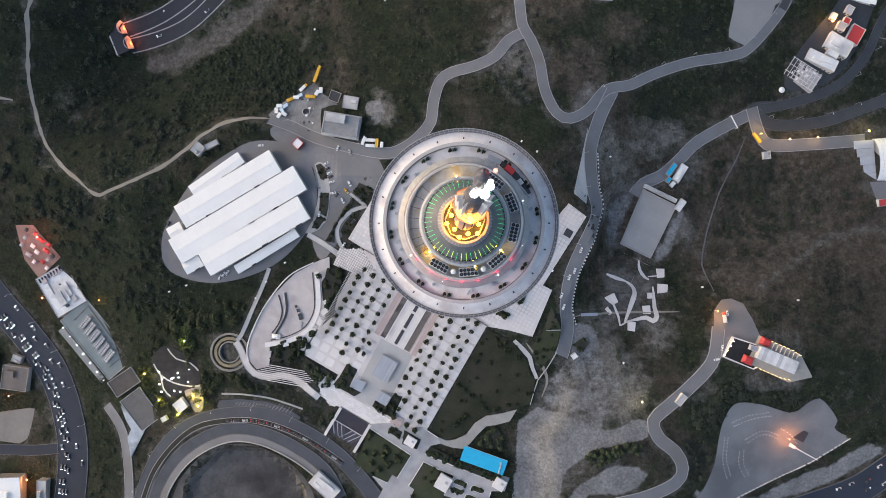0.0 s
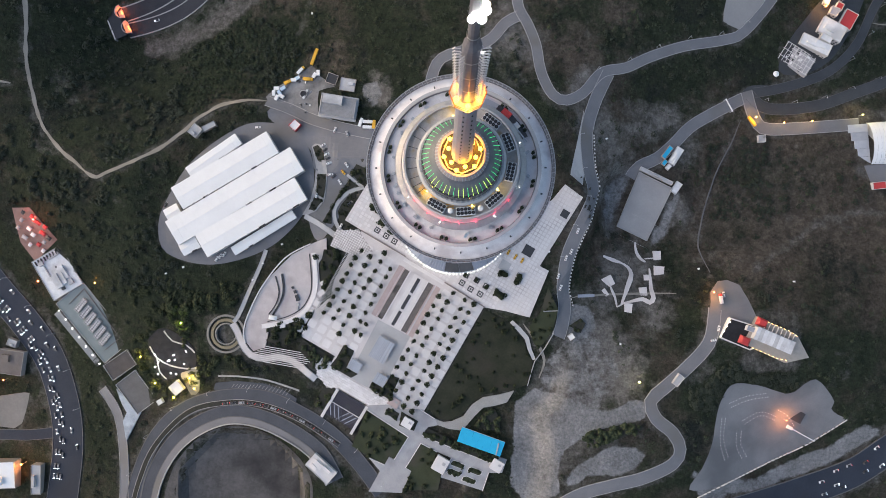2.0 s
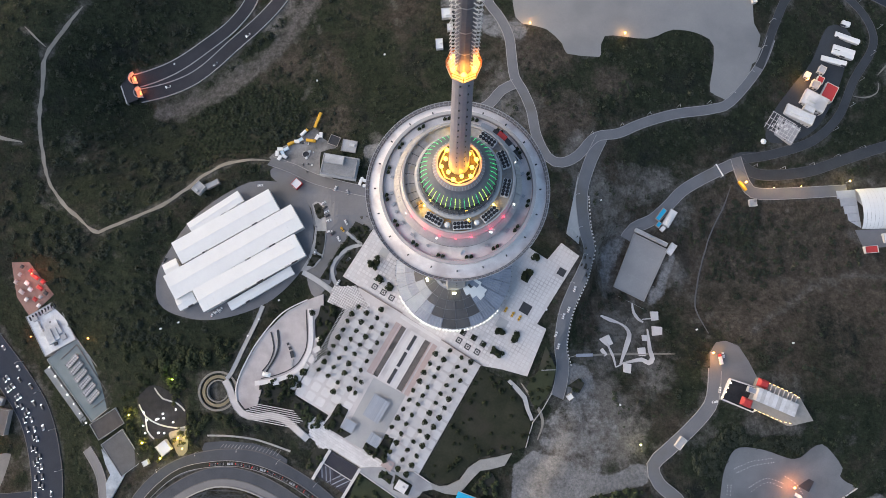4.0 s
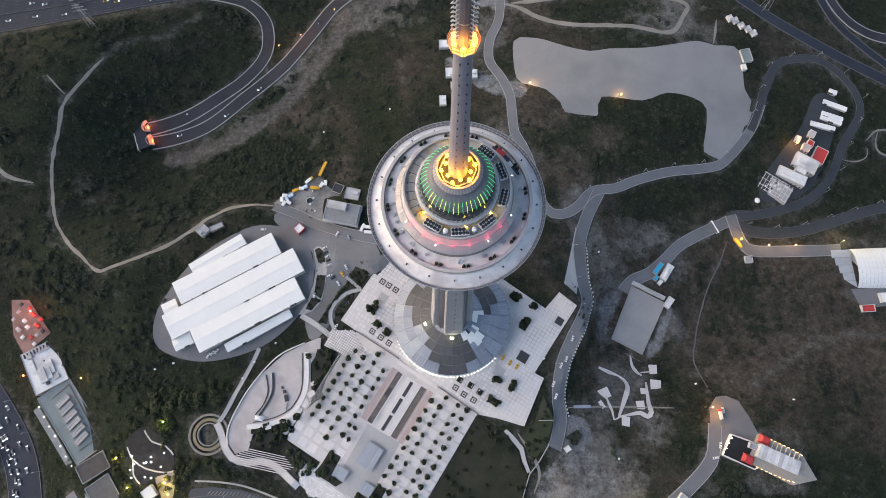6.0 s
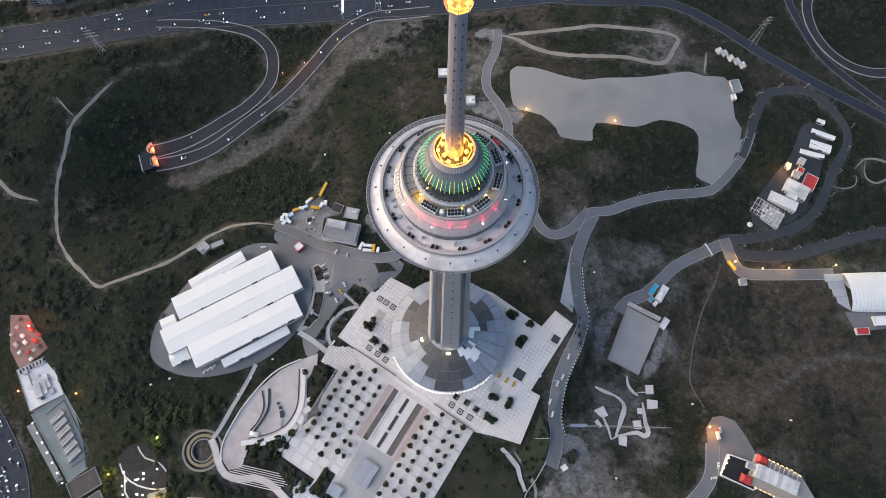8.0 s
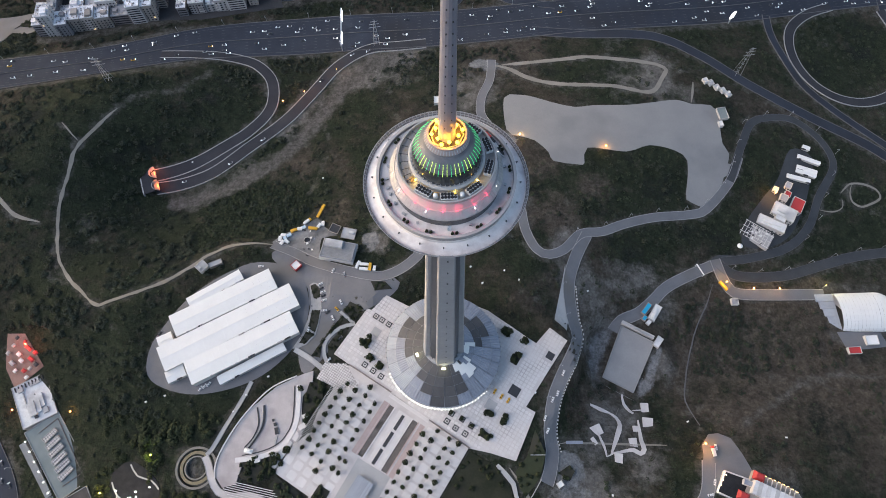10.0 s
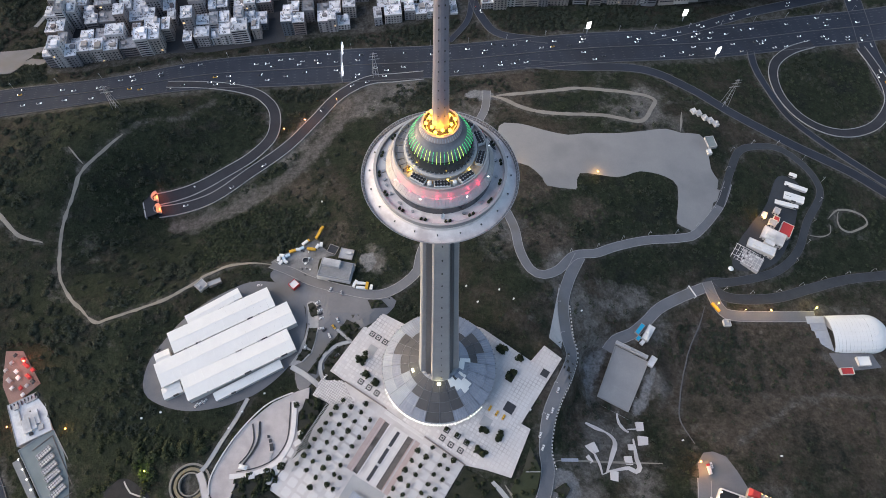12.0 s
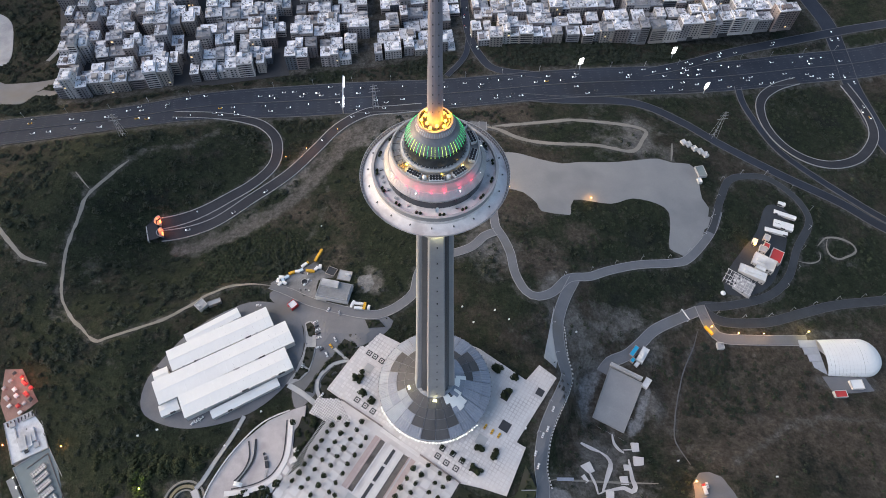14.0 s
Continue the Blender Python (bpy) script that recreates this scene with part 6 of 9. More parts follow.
def block(name, cx, cy, base, w, d, h, turn, label, cat="building", wall=None, roof=None, group="", windows=True, boxes=1, seed=0, sink=4.0):
    """A flat-roofed building: walls, roof with a parapet, roof boxes, rows of windows."""
    q = random.Random(seed * 31 + int(cx * 7 + cy * 13))
    c, s = math.cos(radians(turn)), math.sin(radians(turn))
    clear_poly([(cx + c * x - s * y, cy + s * x + c * y) for x, y in ((-w / 2, -d / 2), (w / 2, -d / 2), (w / 2, d / 2), (-w / 2, d / 2))])
    ob = tagged(empty(name, cx, cy, base, turn), label, cat, group)
    part("wall", box(0, 0, -sink, w, d, h + sink), wall or M_FACADE, ob)
    r = part("roof", box(0, 0, h + 0.02, w - 0.5, d - 0.5, 0.12), roof or M_ROOFTOP, ob)
    bm = bmesh.new()
    for x, y, a, b in ((0, d / 2 - 0.12, w + 0.2, 0.35), (0, -d / 2 + 0.12, w + 0.2, 0.35), (w / 2 - 0.12, 0, 0.35, d - 0.5), (-w / 2 + 0.12, 0, 0.35, d - 0.5)):
        add_box(bm, x, y, h - 0.1, a, b, 0.8)
    part("parapet", bm, wall or M_FACADE, r)
    for i in range(boxes):
        bw, bd = w * q.uniform(0.2, 0.4), d * q.uniform(0.2, 0.4)
        part("roof_room", box(q.uniform(-0.25, 0.25) * w, q.uniform(-0.25, 0.25) * d, h + 0.1, bw, bd, q.uniform(1.6, 3.0)), roof or M_ROOFTOP, ob)
    if windows:
        n, fl = max(2, int(w / 3.4)), max(1, int(h / 3.1))
        for f in range(fl):
            for i in range(n):
                o = new("window", WIN)
                o.parent = ob
                o.location = (-w / 2 + w * (i + 0.5) / n, -d / 2 - 0.02, 0.9 + f * 3.1)
    return ob


def block_on(name, pts, h, label, dz=0.0, **k):
    cx, cy, w, d, turn = quad(pts)
    return block(name, cx, cy, min(zl(*p) for p in pts) + dz, w, d, h, turn, label, **k)


# service building and yard
area("service_yard", [(-150, 98), (-141, 106), (-128, 112), (-116, 122), (-108, 112), (-96, 103), (-109, 100), (-109, 78), (-120, 81), (-133, 86), (-150, 93)], mat("dusty_yard", (0.12, 0.122, 0.128), (0.27, 0.275, 0.285), 0.95, scale=0.12, fine=1.2, third=(0.06, 0.062, 0.066)), "littered dusty service yard", "yard", lift=0.35)
block_on("service_building", [(-106.1, 79), (-79.2, 74.6), (-77.1, 90.4), (-103.9, 94.9)], 11, "square concrete service building with a raised roof room", boxes=0, roof=mat("stained_roof", (0.2, 0.2, 0.205), (0.31, 0.31, 0.315), 0.9, scale=0.15, fine=1.2), wall=M_SHAFT)
_sb = bpy.data.objects["service_building"]
part("roof_room", box(-4.6, 4.2, 11.1, 15, 6.6, 3), M_ROOFTOP, _sb)
for i in range(4):
    part("ledge", box(0, 0, 1.5 + i * 2.4, 29.4, 18.4, 0.35), M_CONC, _sb)
block_on("shed", [(-92, 100), (-80, 98), (-79, 108), (-91, 110)], 3.5, "small flat-roofed concrete shed", boxes=1, windows=False)
block_on("shed", [(-103, 107), (-95, 104), (-94, 112), (-102, 115)], 3.0, "small concrete shed with a dark roof", boxes=0, windows=False, roof=M_DARK)
block_on("guard_house", [(-210, 66), (-204, 61), (-199, 68), (-205, 73)], 4.0, "small white guard house by the apron", boxes=1, wall=M_WALL)
block_on("store_shed", [(-198, 66), (-188, 71), (-190, 75), (-200, 70)], 3.0, "narrow grey store shed", boxes=0, windows=False, roof=M_CONC)

_q = random.Random(17)
for i in range(46):
    x, y = _q.uniform(-147, -109), _q.uniform(80, 116)
    if not inside(x, y, [(-134, 95), (-126, 103), (-110, 103), (-110, 79), (-120, 82.5), (-132, 88)]) and not inside(x, y, [(-147, 97), (-138, 106), (-126, 112), (-112, 116), (-112, 110), (-130, 104), (-140, 93)]):
        continue
    k = _q.randrange(4)
    o = tagged(empty("scrap_pile", x, y, zl(x, y) + 0.35, _q.uniform(0, 180)), ("heap of pale broken boards", "stack of blue-grey sheets", "pile of dark scrap metal", "white wrapped pallet load")[k], "debris", "clutter in the yard")
    w = _q.uniform(0.8, 2.2)
    part("load", box(0, 0, 0, w, w * _q.uniform(0.4, 1.0), _q.uniform(0.4, 1.2), top=0.8), (M_CONC, M_BLUEPANEL, M_DARK, M_WHITE)[k], o)
    part("loose_board", box(w * 0.6, 0.5, 0, w * 0.8, 0.4, 0.2, _q.uniform(0, 90)), M_PALEPANEL, o)
tank = tagged(empty("water_tank", -121.2, 97.5, zl(-121.2, 97.5) + 0.3), "open dark round tank in the yard", "tank")
part("shell", lathe([(3.0, 0), (3.0, 1.2), (2.7, 1.2), (2.7, 0.3), (0.05, 0.3)], 24), M_DARK, tank)
part("rim", lathe([(3.1, 1.2), (3.1, 1.35), (2.6, 1.35), (2.6, 1.2)], 24), M_CONC, tank)
block_on("gate_booth", [(-130.9, 70.9), (-126.3, 76.2), (-121.5, 71.2), (-126.1, 66.2)], 3.6, "red-walled booth with a white roof", boxes=0, roof=M_WHITE, wall=M_REDPAINT, windows=False, dz=0.3)
# long hall on the west side
for pts, h, lab, rf, bx in (([(-343.6, -38.6), (-327, -69.1), (-303.8, -52.4), (-324.5, -20.1)], 9, "long hall's white-roofed end", mat("dirty_white_roof", (0.52, 0.53, 0.54), (0.76, 0.77, 0.78), 0.8, scale=0.18, fine=1.2, third=(0.4, 0.405, 0.415)), 3), ([(-327.2, -69.6), (-286.2, -118), (-264.2, -101.2), (-303.4, -52.9)], 8, "long hall's grey-green flat roof", M_GREENROOF, 0),
                            ([(-285.6, -120.2), (-277.8, -131.8), (-258, -119.2), (-266.4, -107)], 3, "low brown-roofed annex of the long hall", mat("dark_brown_roof", (0.07, 0.062, 0.06), (0.11, 0.1, 0.095), 0.9, scale=0.15, fine=1.0), 0), ([(-276, -137.4), (-255.8, -158.1), (-242.6, -148.5), (-258.5, -121.4)], 2, "walled grey court behind the long hall", mat("grey_court", (0.1, 0.098, 0.1), (0.15, 0.147, 0.15), 0.9, scale=0.15, fine=1.0), 0)):
    block_on("long_hall", pts, h, lab, boxes=bx, roof=rf, wall=M_CONC, sink=12, dz=-0.5 if h > 5 else 3.0, windows=False)
_lh = [o for o in bpy.data.objects if o.name.startswith("long_hall")][1]
_cx, _cy, _w, _d, _t = quad([(-327.2, -69.6), (-286.2, -118), (-264.2, -101.2), (-303.4, -52.9)])
for i in range(6):
    u = tagged(empty("cooling_unit", 0, 0, 0, 0), "bank of grey rooftop cooling fans", "cooling unit", "cooling units on the long hall")
    part("body", box(0, 0, 0, 3.9, 11.4, 1.6), M_DARK, u)
    bm = bmesh.new()
    for sx in (-1, 1):
        add_box(bm, sx * 2.1, 0, 0.3, 0.35, 12.0, 1.7)
        add_box(bm, 0, sx * 5.8, 0.3, 4.4, 0.35, 1.7)
    part("casing", bm, M_CONC, u)
    for a in range(2):
        for b in range(6):
            f = part("fan", lathe([(0.78, 1.6), (0.78, 1.95), (0.62, 1.9), (0.1, 1.75)], 10), M_STEEL, u)
            f.location = (-0.95 + a * 1.9, -4.6 + b * 1.84, 0)
    u.matrix_world = Matrix.Translation((-305.0 + i * 3.9, -71.3 - i * 5.48, _lh.location.z + 8.2)) @ pose(0, 0, 0, 0, 0, _t + 11)
for p, q in (((-315, -70), (-303, -58)), ((-303, -58), (-273.5, -98)), ((-273.5, -98), (-286, -108))):
    o = part("pipe_run", box(0, 0, 0, math.dist(p, q), 0.4, 0.5), M_BROWNROOF, _lh)
    o.matrix_world = pose((p[0] + q[0]) / 2, (p[1] + q[1]) / 2, _lh.location.z + 8.3, 0, 0, math.degrees(math.atan2(q[1] - p[1], q[0] - p[0])))
_w1 = [o for o in bpy.data.objects if o.name.startswith("long_hall")][0]
for i, (x, y, w, d, h) in enumerate(((-4, -8, 16, 0.8, 0.9), (3, 2, 18, 0.8, 0.9), (14, 8, 5, 4, 1.6), (-15, -9, 4, 4, 2.0), (16, -2, 2.5, 2.5, 1.4), (-16, 6, 3, 9, 1.2))):
    part("duct", box(x * 0.85, y * 0.8, 9.15, w * 0.85, d, h), (M_CONC, M_DARK, M_CONC)[i % 3], _w1)
for i in range(9):
    part("fin", box(-15.0, -11 + i * 2.75, 9.1, 3.6, 0.5, 1.6), M_DARK, _w1)
area("red_terrace", [(-361, 8), (-345, 8), (-323, -18), (-346, -36), (-357, -20)], mat("red_paving", (0.17, 0.1, 0.09), (0.29, 0.19, 0.17), 0.85, scale=0.1, fine=1.2), "red paved terrace lit by red lamps", "terrace", lift=0.5, smooth=False)
for i, (x, y, c, w) in enumerate(((-338, -4, M_REDPAINT, 7), (-334, -13, M_REDPAINT, 6), (-343, -14, M_WHITE, 4), (-346, -9, M_WHITE, 4), (-331, -8, M_REDPAINT, 4), (-352, -2, M_CONC, 3), (-350, 4, M_DARK, 3), (-347, -22, M_WHITE, 3), (-351, -16, M_CONC, 5), (-339, -22, M_REDPAINT, 4), (-336, -27, M_WHITE, 3), (-329, -17, M_DARK, 4), (-342, 1, M_REDPAINT, 3), (-356, -8, M_CONC, 3), (-334, -20, M_CONC, 3))):
    b = tagged(empty("market_stall", x, y, zl(x, y) + 0.5, -35), "small stall with a %s canopy" % ({M_REDPAINT: "red", M_WHITE: "white", M_DARK: "dark"}.get(c, "grey")), "stall")
    part("canopy", box(0, 0, 2.2, w, 3.2, 0.7, top=0.6), c, b)
    for sx in (-1, 1):
        for sy in (-1, 1):
            part("pole", box(sx * w * 0.42, sy * 1.4, 0, 0.15, 0.15, 2.3), M_STEEL, b)
ledge = part("lower_ledge", box(0, 0, -6, 56, 5, 12.0), mat("ledge_concrete", (0.18, 0.19, 0.2), (0.26, 0.27, 0.28), 0.85, scale=0.12, fine=1.0), _lh)
ledge.matrix_world = pose(-310.8, -99.2, _lh.location.z - 2.2, 0, 0, _t)
for i in range(7):
    p = tagged(empty("wall_lamp", -325.5 + i * 5.6, -75.5 - i * 7.3, _lh.location.z + 3.9, _t), "small lamp on an arm along the ledge", "lamp", "lamps along the long hall")
    part("arm", box(0, 0, 0, 0.2, 2.4, 0.2), M_STEEL, p)
    part("lamp_head", box(0, -1.2, 0.1, 0.7, 0.5, 0.3), M_WHITELAMP, p)
slab("white_terrace", [(-275, -139), (-262, -151), (-255, -158.1), (-259.5, -167), (-266.9, -181), (-269.5, -165), (-266.5, -158), (-271, -150)], zl(-264, -158) + 2.5, 6, mat("pale_blue_terrace", (0.3, 0.34, 0.39), (0.5, 0.54, 0.58), 0.8, scale=0.2, fine=1.2, third=(0.2, 0.22, 0.25)), "pale blue-white angular terrace by the lane", "terrace", local=False)

M_GARDENLEAF = mat("garden_leaves", (0.05, 0.06, 0.025), (0.1, 0.11, 0.05), 0.9, scale=0.6, fine=3, spec=0.1)
# café garden with lights
M_NIGHTBED = mat("dark_garden_floor", (0.012, 0.013, 0.016), (0.03, 0.03, 0.034), 0.9, scale=0.2, fine=1.5)
area("cafe_garden", [(-247.3, -103.1), (-242.7, -93.7), (-234, -88.7), (-221.9, -92.9), (-207.7, -104.4), (-206.3, -119), (-218.2, -124), (-233.2, -130.7)], M_NIGHTBED, "dark café garden under strings of lamps", "garden", lift=0.5)
for pts in ([(-233, -91), (-226, -99), (-214, -102), (-207, -108)], [(-246, -104), (-240, -113), (-228, -119), (-214, -121), (-206, -120)], [(-240, -113), (-238, -124), (-232, -130)]):
    road("garden_path", pts, 1.1, M_CONC, 0, "thin pale path through the café garden", lift=0.75, cat="footpath")
area("lit_court", [(-220, -124), (-206, -119), (-204, -138), (-211, -142), (-216, -133)], M_SAND, "sandy court lit amber beside the pavilion", "court", lift=0.45)
_q = random.Random(29)
for k, (cx, cy, rr, n) in enumerate(((-210, -129, 9, 15), (-253, -112, 5, 8), (-240, -134, 4, 6), (-224, -145, 4, 6), (-200, -122, 6, 9), (-216.6, -84, 5, 6), (-214, -101, 4, 5))):
    bm = bmesh.new()
    for i in range(n):
        x, y, r = cx + _q.uniform(-rr, rr), cy + _q.uniform(-rr, rr), _q.uniform(1.0, 2.2)
        me = bush_mesh(r, 700 + k * 20 + i, 24, 1.0, 0.36)
        me.transform(Matrix.Translation((x, y, zl(x, y) + 0.3)))
        bm.from_mesh(me)
    tagged(part("garden_shrubs", bm, M_GARDENLEAF), "garden shrubs lit yellow by flood lamps", "shrubs", kind="stuff")
block("white_pavilion", -222, -136, zl(-222, -136), 9, 9, 4.2, 40, "bright white lit café pavilion", wall=M_WALL, roof=M_WHITE, boxes=0)
block("white_kiosk", -237, -148, zl(-237, -148), 4.5, 4, 3, 30, "small white kiosk beside the road", wall=M_WALL, roof=M_WHITE, boxes=0, windows=False)
rng = random.Random(11)
for i in range(12):
    x, y = -243 + rng.uniform(0, 30), -126 + rng.uniform(0, 20)
    p = tagged(empty("garden_lamp", x, y, zl(x, y) + 0.5), "small white globe lamp in the café garden", "lamp", "garden lamps")
    part("post", box(0, 0, 0, 0.12, 0.12, 2.4), M_STEEL, p)
    bm = bmesh.new()
    bmesh.ops.create_icosphere(bm, subdivisions=1, radius=0.5)
    part("globe", bm, M_WHITELAMP, p).location = (0, 0, 2.7)
# sunken circle inside the loop road
M_DUG = mat("dug_earth", (0.045, 0.044, 0.045), (0.125, 0.121, 0.12), 0.95, scale=0.05, fine=0.5, third=(0.025, 0.025, 0.027), bump=0.4)
area("sunken_ground", [(-229, -207), (-214, -184), (-192, -169), (-165, -166), (-138, -176), (-118, -195), (-112, -220), (-125, -255), (-200, -262), (-232, -240)], M_DUG,
           "dark dug-over earth inside the road loop", "ground", lift=0.2)
block_on("roof_terrace", [(-117, -192.4), (-109, -184), (-92, -198.5), (-100, -208)], 4.5, "pale roof terrace with dark seating frames", dz=0, sink=14, boxes=3, roof=M_TILE, wall=M_WALL)

# sports court, blue shelter, garden ruins
slab("sports_court", [(151, 37.5), (178, 24), (157, -19), (132.5, -7)], -35.5, 8, mat("worn_court_concrete", (0.27, 0.27, 0.275), (0.34, 0.335, 0.335), 0.85, scale=0.06, fine=0.8, third=(0.24, 0.24, 0.245)), "worn grey concrete sports court", "court", local=False)
for p, q in (((151, 37.5), (178, 24)), ((178, 24), (157, -19)), ((157, -19), (132.5, -7)), ((132.5, -7), (151, 37.5))):
    cx, cy = (p[0] + q[0]) / 2, (p[1] + q[1]) / 2
    w = part("court_wall", box(0, 0, -36, math.dist(p, q), 0.5, 1.5), M_KERB)
    w.matrix_world = pose(cx, cy, 0, 0, 0, math.degrees(math.atan2(q[1] - p[1], q[0] - p[0])))
    tagged(w, "low pale wall round the sports court", "wall", kind="structure")
_lines = bpy.data.objects["sports_court"]
_ct = math.degrees(math.atan2(24 - 37.5, 178 - 151))
for k in range(3):
    o = part("court_line", box(0, 0, -35.46, 24, 0.2, 0.02), M_KERB, _lines)
    o.matrix_world = pose(165 - 9.5 * k, 16 - 20 * k * 0.9, 0, 0, 0, _ct)
block_on("blue_shed", [(168.6, 44.4), (171.4, 42.4), (174.6, 46), (172, 48)], 2.8, "small lean-to with a bright blue roof", boxes=0, roof=M_BLUE, windows=False)
block_on("white_shed", [(172.2, 41.2), (174.6, 38.8), (178, 42.4), (175.4, 44.6)], 2.8, "small white shed beside the lane", boxes=0, roof=M_WHITE, wall=M_WALL, windows=False)
block_on("court_hut", [(175.9, 22.4), (179.9, 19.3), (186.8, 26.7), (182.2, 29.6)], 3, "small white hut by the court", wall=M_WALL, boxes=0, windows=False)
block_on("court_stand", [(152, 42), (178, 29), (177, 26.5), (151, 39)], 3, "pale stepped stand along the court", wall=M_WALL, boxes=2, windows=False)
block_on("blue_shed", [(167.8, 50.9), (171.5, 48.3), (179.1, 56.5), (176.5, 58.7)], 3.2, "shed with a bright blue roof", boxes=0, roof=M_BLUE, windows=False)
block_on("white_shed", [(173.5, 46.5), (179, 43.4), (188.9, 54.8), (183.8, 58.3)], 3.6, "white flat-roofed shed with roof boxes", boxes=2, roof=M_WHITE, wall=M_WALL)
for pts, w in (([(118.8, -31.4), (127, -34.7), (134.2, -37)], 6.0), ([(134.2, -37), (139.7, -40.7), (142, -46.6), (139, -54.1), (135.5, -61.5), (131.4, -70.1)], 4.4), ([(122.2, -51.6), (124.5, -58.3), (126.8, -64.9), (127.6, -72)], 3.4), ([(147.7, -20.3), (148.2, -28.6), (151.1, -34), (154.7, -36.3)], 4.4),
               ([(154, -34), (164.2, -33.1)], 2.2), ([(157.3, -41.7), (157.2, -47.5), (156.8, -58.5), (157.8, -65), (154.2, -68.5), (149.2, -65.9), (138.5, -68), (131.8, -69.3)], 3.6), ([(127.6, -72), (133, -69.5)], 2.6)):
    road("garden_wall_walk", pts, w, M_PAVE, 0, "pale stone walk of an unfinished garden", lift=0.9, cat="footpath", ragged=0.12)
for pts, w in (([(88, -65.3), (96, -63), (108.7, -62.8), (120.5, -62.2), (150, -61.6), (176, -61.4)], 1.6), ([(143, -33), (138, -42)], 0.8)):
    road("garden_path", pts, w, M_TRAIL, 0, "thin trodden path across the unfinished garden", lift=0.6, cat="footpath", ragged=0.3)
for x, y, w, d, t in ((122, -52, 8.5, 8, 25), (164.6, -32, 6, 9, 0), (164.7, -44.3, 8, 9, -5), (150.2, -60.7, 6, 8, 5), (136.6, -73.6, 6, 9, -5), (119, -60.5, 3, 6, 35), (154, -49, 4, 4.6, 0)):
    c = part("stone_platform", box(0, 0, -3, w, d, 4.0), M_PAVE)
    c.matrix_world = pose(x, y, zl(x, y), 0, 0, t)
    tagged(c, "pale square stone platform in the unfinished garden", "platform")
    clear_disc(x, y, 4)
_bar = tagged(empty("garden_shelter", 102.5, -62.8, zl(102.5, -62.8), 2), "narrow pale blue roofed garden shelter", "shelter")
part("roof", box(0, 0, 2.3, 13, 2.4, 0.2), M_BLUEPANEL, _bar)
for i in range(4):
    part("post", box(-5.4 + i * 3.6, 0.9, -1, 0.2, 0.2, 3.4), M_STEEL, _bar)

M_RAILLAMP = glow("amber_rail_lamp", (1.0, 0.62, 0.22), 2.2)
# ship-like restaurant on the south-east spur
rz = zl(245, -98)
block("road_shed", 170.4, -126.8, zl(170.4, -126.8), 5, 9, 3, -38, "small pale shed beside the bending road", wall=M_WALL, roof=M_CONC, boxes=0, windows=False)
bed([(96, -170), (104, -165), (122, -161), (138, -158), (143, -163), (126, -170), (110, -175), (98, -178)], zl(118, -168) + 0.4, 60, 71, 1.9, "dark overgrown bank in the dusty lot", local=False)
bed([(88, -86), (97, -80), (101, -84), (96, -93), (90, -95)], zl(94, -87) + 0.6, 10, 72, 1.2, "dark square plot at the road's end", local=False)
block("plot_hut", 89, -94, zl(89, -94), 4.5, 4, 2.6, 35, "small white hut at the road's end", wall=M_WALL, roof=M_WHITE, boxes=0, windows=False)
rest = tagged(empty("restaurant", 247, -97.5, rz, -23), "ship-shaped restaurant with a white roof and red canopies", "restaurant")
clear_disc(247, -98, 24)
bm = bmesh.new()
hull = [(-22, -11), (14, -12.5), (29, -1.5), (14, 11), (-19, 12.5)]
lo, hi = [bm.verts.new((x, y, -5)) for x, y in hull], [bm.verts.new((x, y, 3.2)) for x, y in hull]
bm.faces.new(hi)
for i in range(5):
    bm.faces.new((lo[i], lo[(i + 1) % 5], hi[(i + 1) % 5], hi[i]))
part("hull_deck", bm, mat("pale_tan_deck", (0.26, 0.245, 0.225), (0.34, 0.32, 0.295), 0.8, scale=0.4, fine=2), rest)
part("upper_floor", box(-3, 0, 3.2, 31, 9.5, 5.0), M_WALL, rest)
for i in range(10):
    part("roof_panel", box(-17 + i * 3.1, 0, 8.2, 3.0, 10.2, 0.35), M_ROOFTOP, rest)
for x, y in ((-15, 9.4), (-22, -8.8)):
    part("canopy", box(x, y, 3.2, 9, 6.5, 2.8, top=0.55), M_REDPAINT, rest)
for i in range(9):
    for s, y in ((1, 11.6), (-1, -11.6)):
        part("rail_lamp", box(-14 + i * 3.4, y - s * max(0, i - 6) * 0.6, 3.5, 1.6, 0.3, 0.5), M_RAILLAMP, rest)
for i in range(8):
    part("deck_rib", box(-12 + i * 3.4, 8.4, 3.2, 0.3, 5.5, 1.2), M_TILE, rest)
_court = [(213, -79.8), (237.7, -87.8), (234.4, -101.2), (228, -104.2), (205.2, -94.7)]
slab("dark_court", _court, -7.2, 7, M_NIGHTBED, "dark paved court before the restaurant", "court", local=False)
for p, q in zip(_court, _court[1:] + _court[:1]):
    if p[0] > 230 and q[0] > 230:
        continue
    w = part("court_wall", box(0, 0, -3, math.dist(p, q), 0.9, 4.0), M_TILE)
    w.matrix_world = pose((p[0] + q[0]) / 2, (p[1] + q[1]) / 2, -7.2, 0, 0, math.degrees(math.atan2(q[1] - p[1], q[0] - p[0])))
    tagged(w, "pale low wall round the dark court", "wall", kind="structure")
for i in range(4):
    p = tagged(empty("court_lamp", 212.4 - i * 2.3, -82.5 - i * 3.6, -7.2), "small warm lamp on the court wall", "lamp", "court lamps")
    part("post", box(0, 0, 0, 0.15, 0.15, 1.6), M_STEEL, p)
    part("lamp_head", box(0, 0, 1.6, 0.7, 0.7, 0.4), M_WARMLAMP, p)
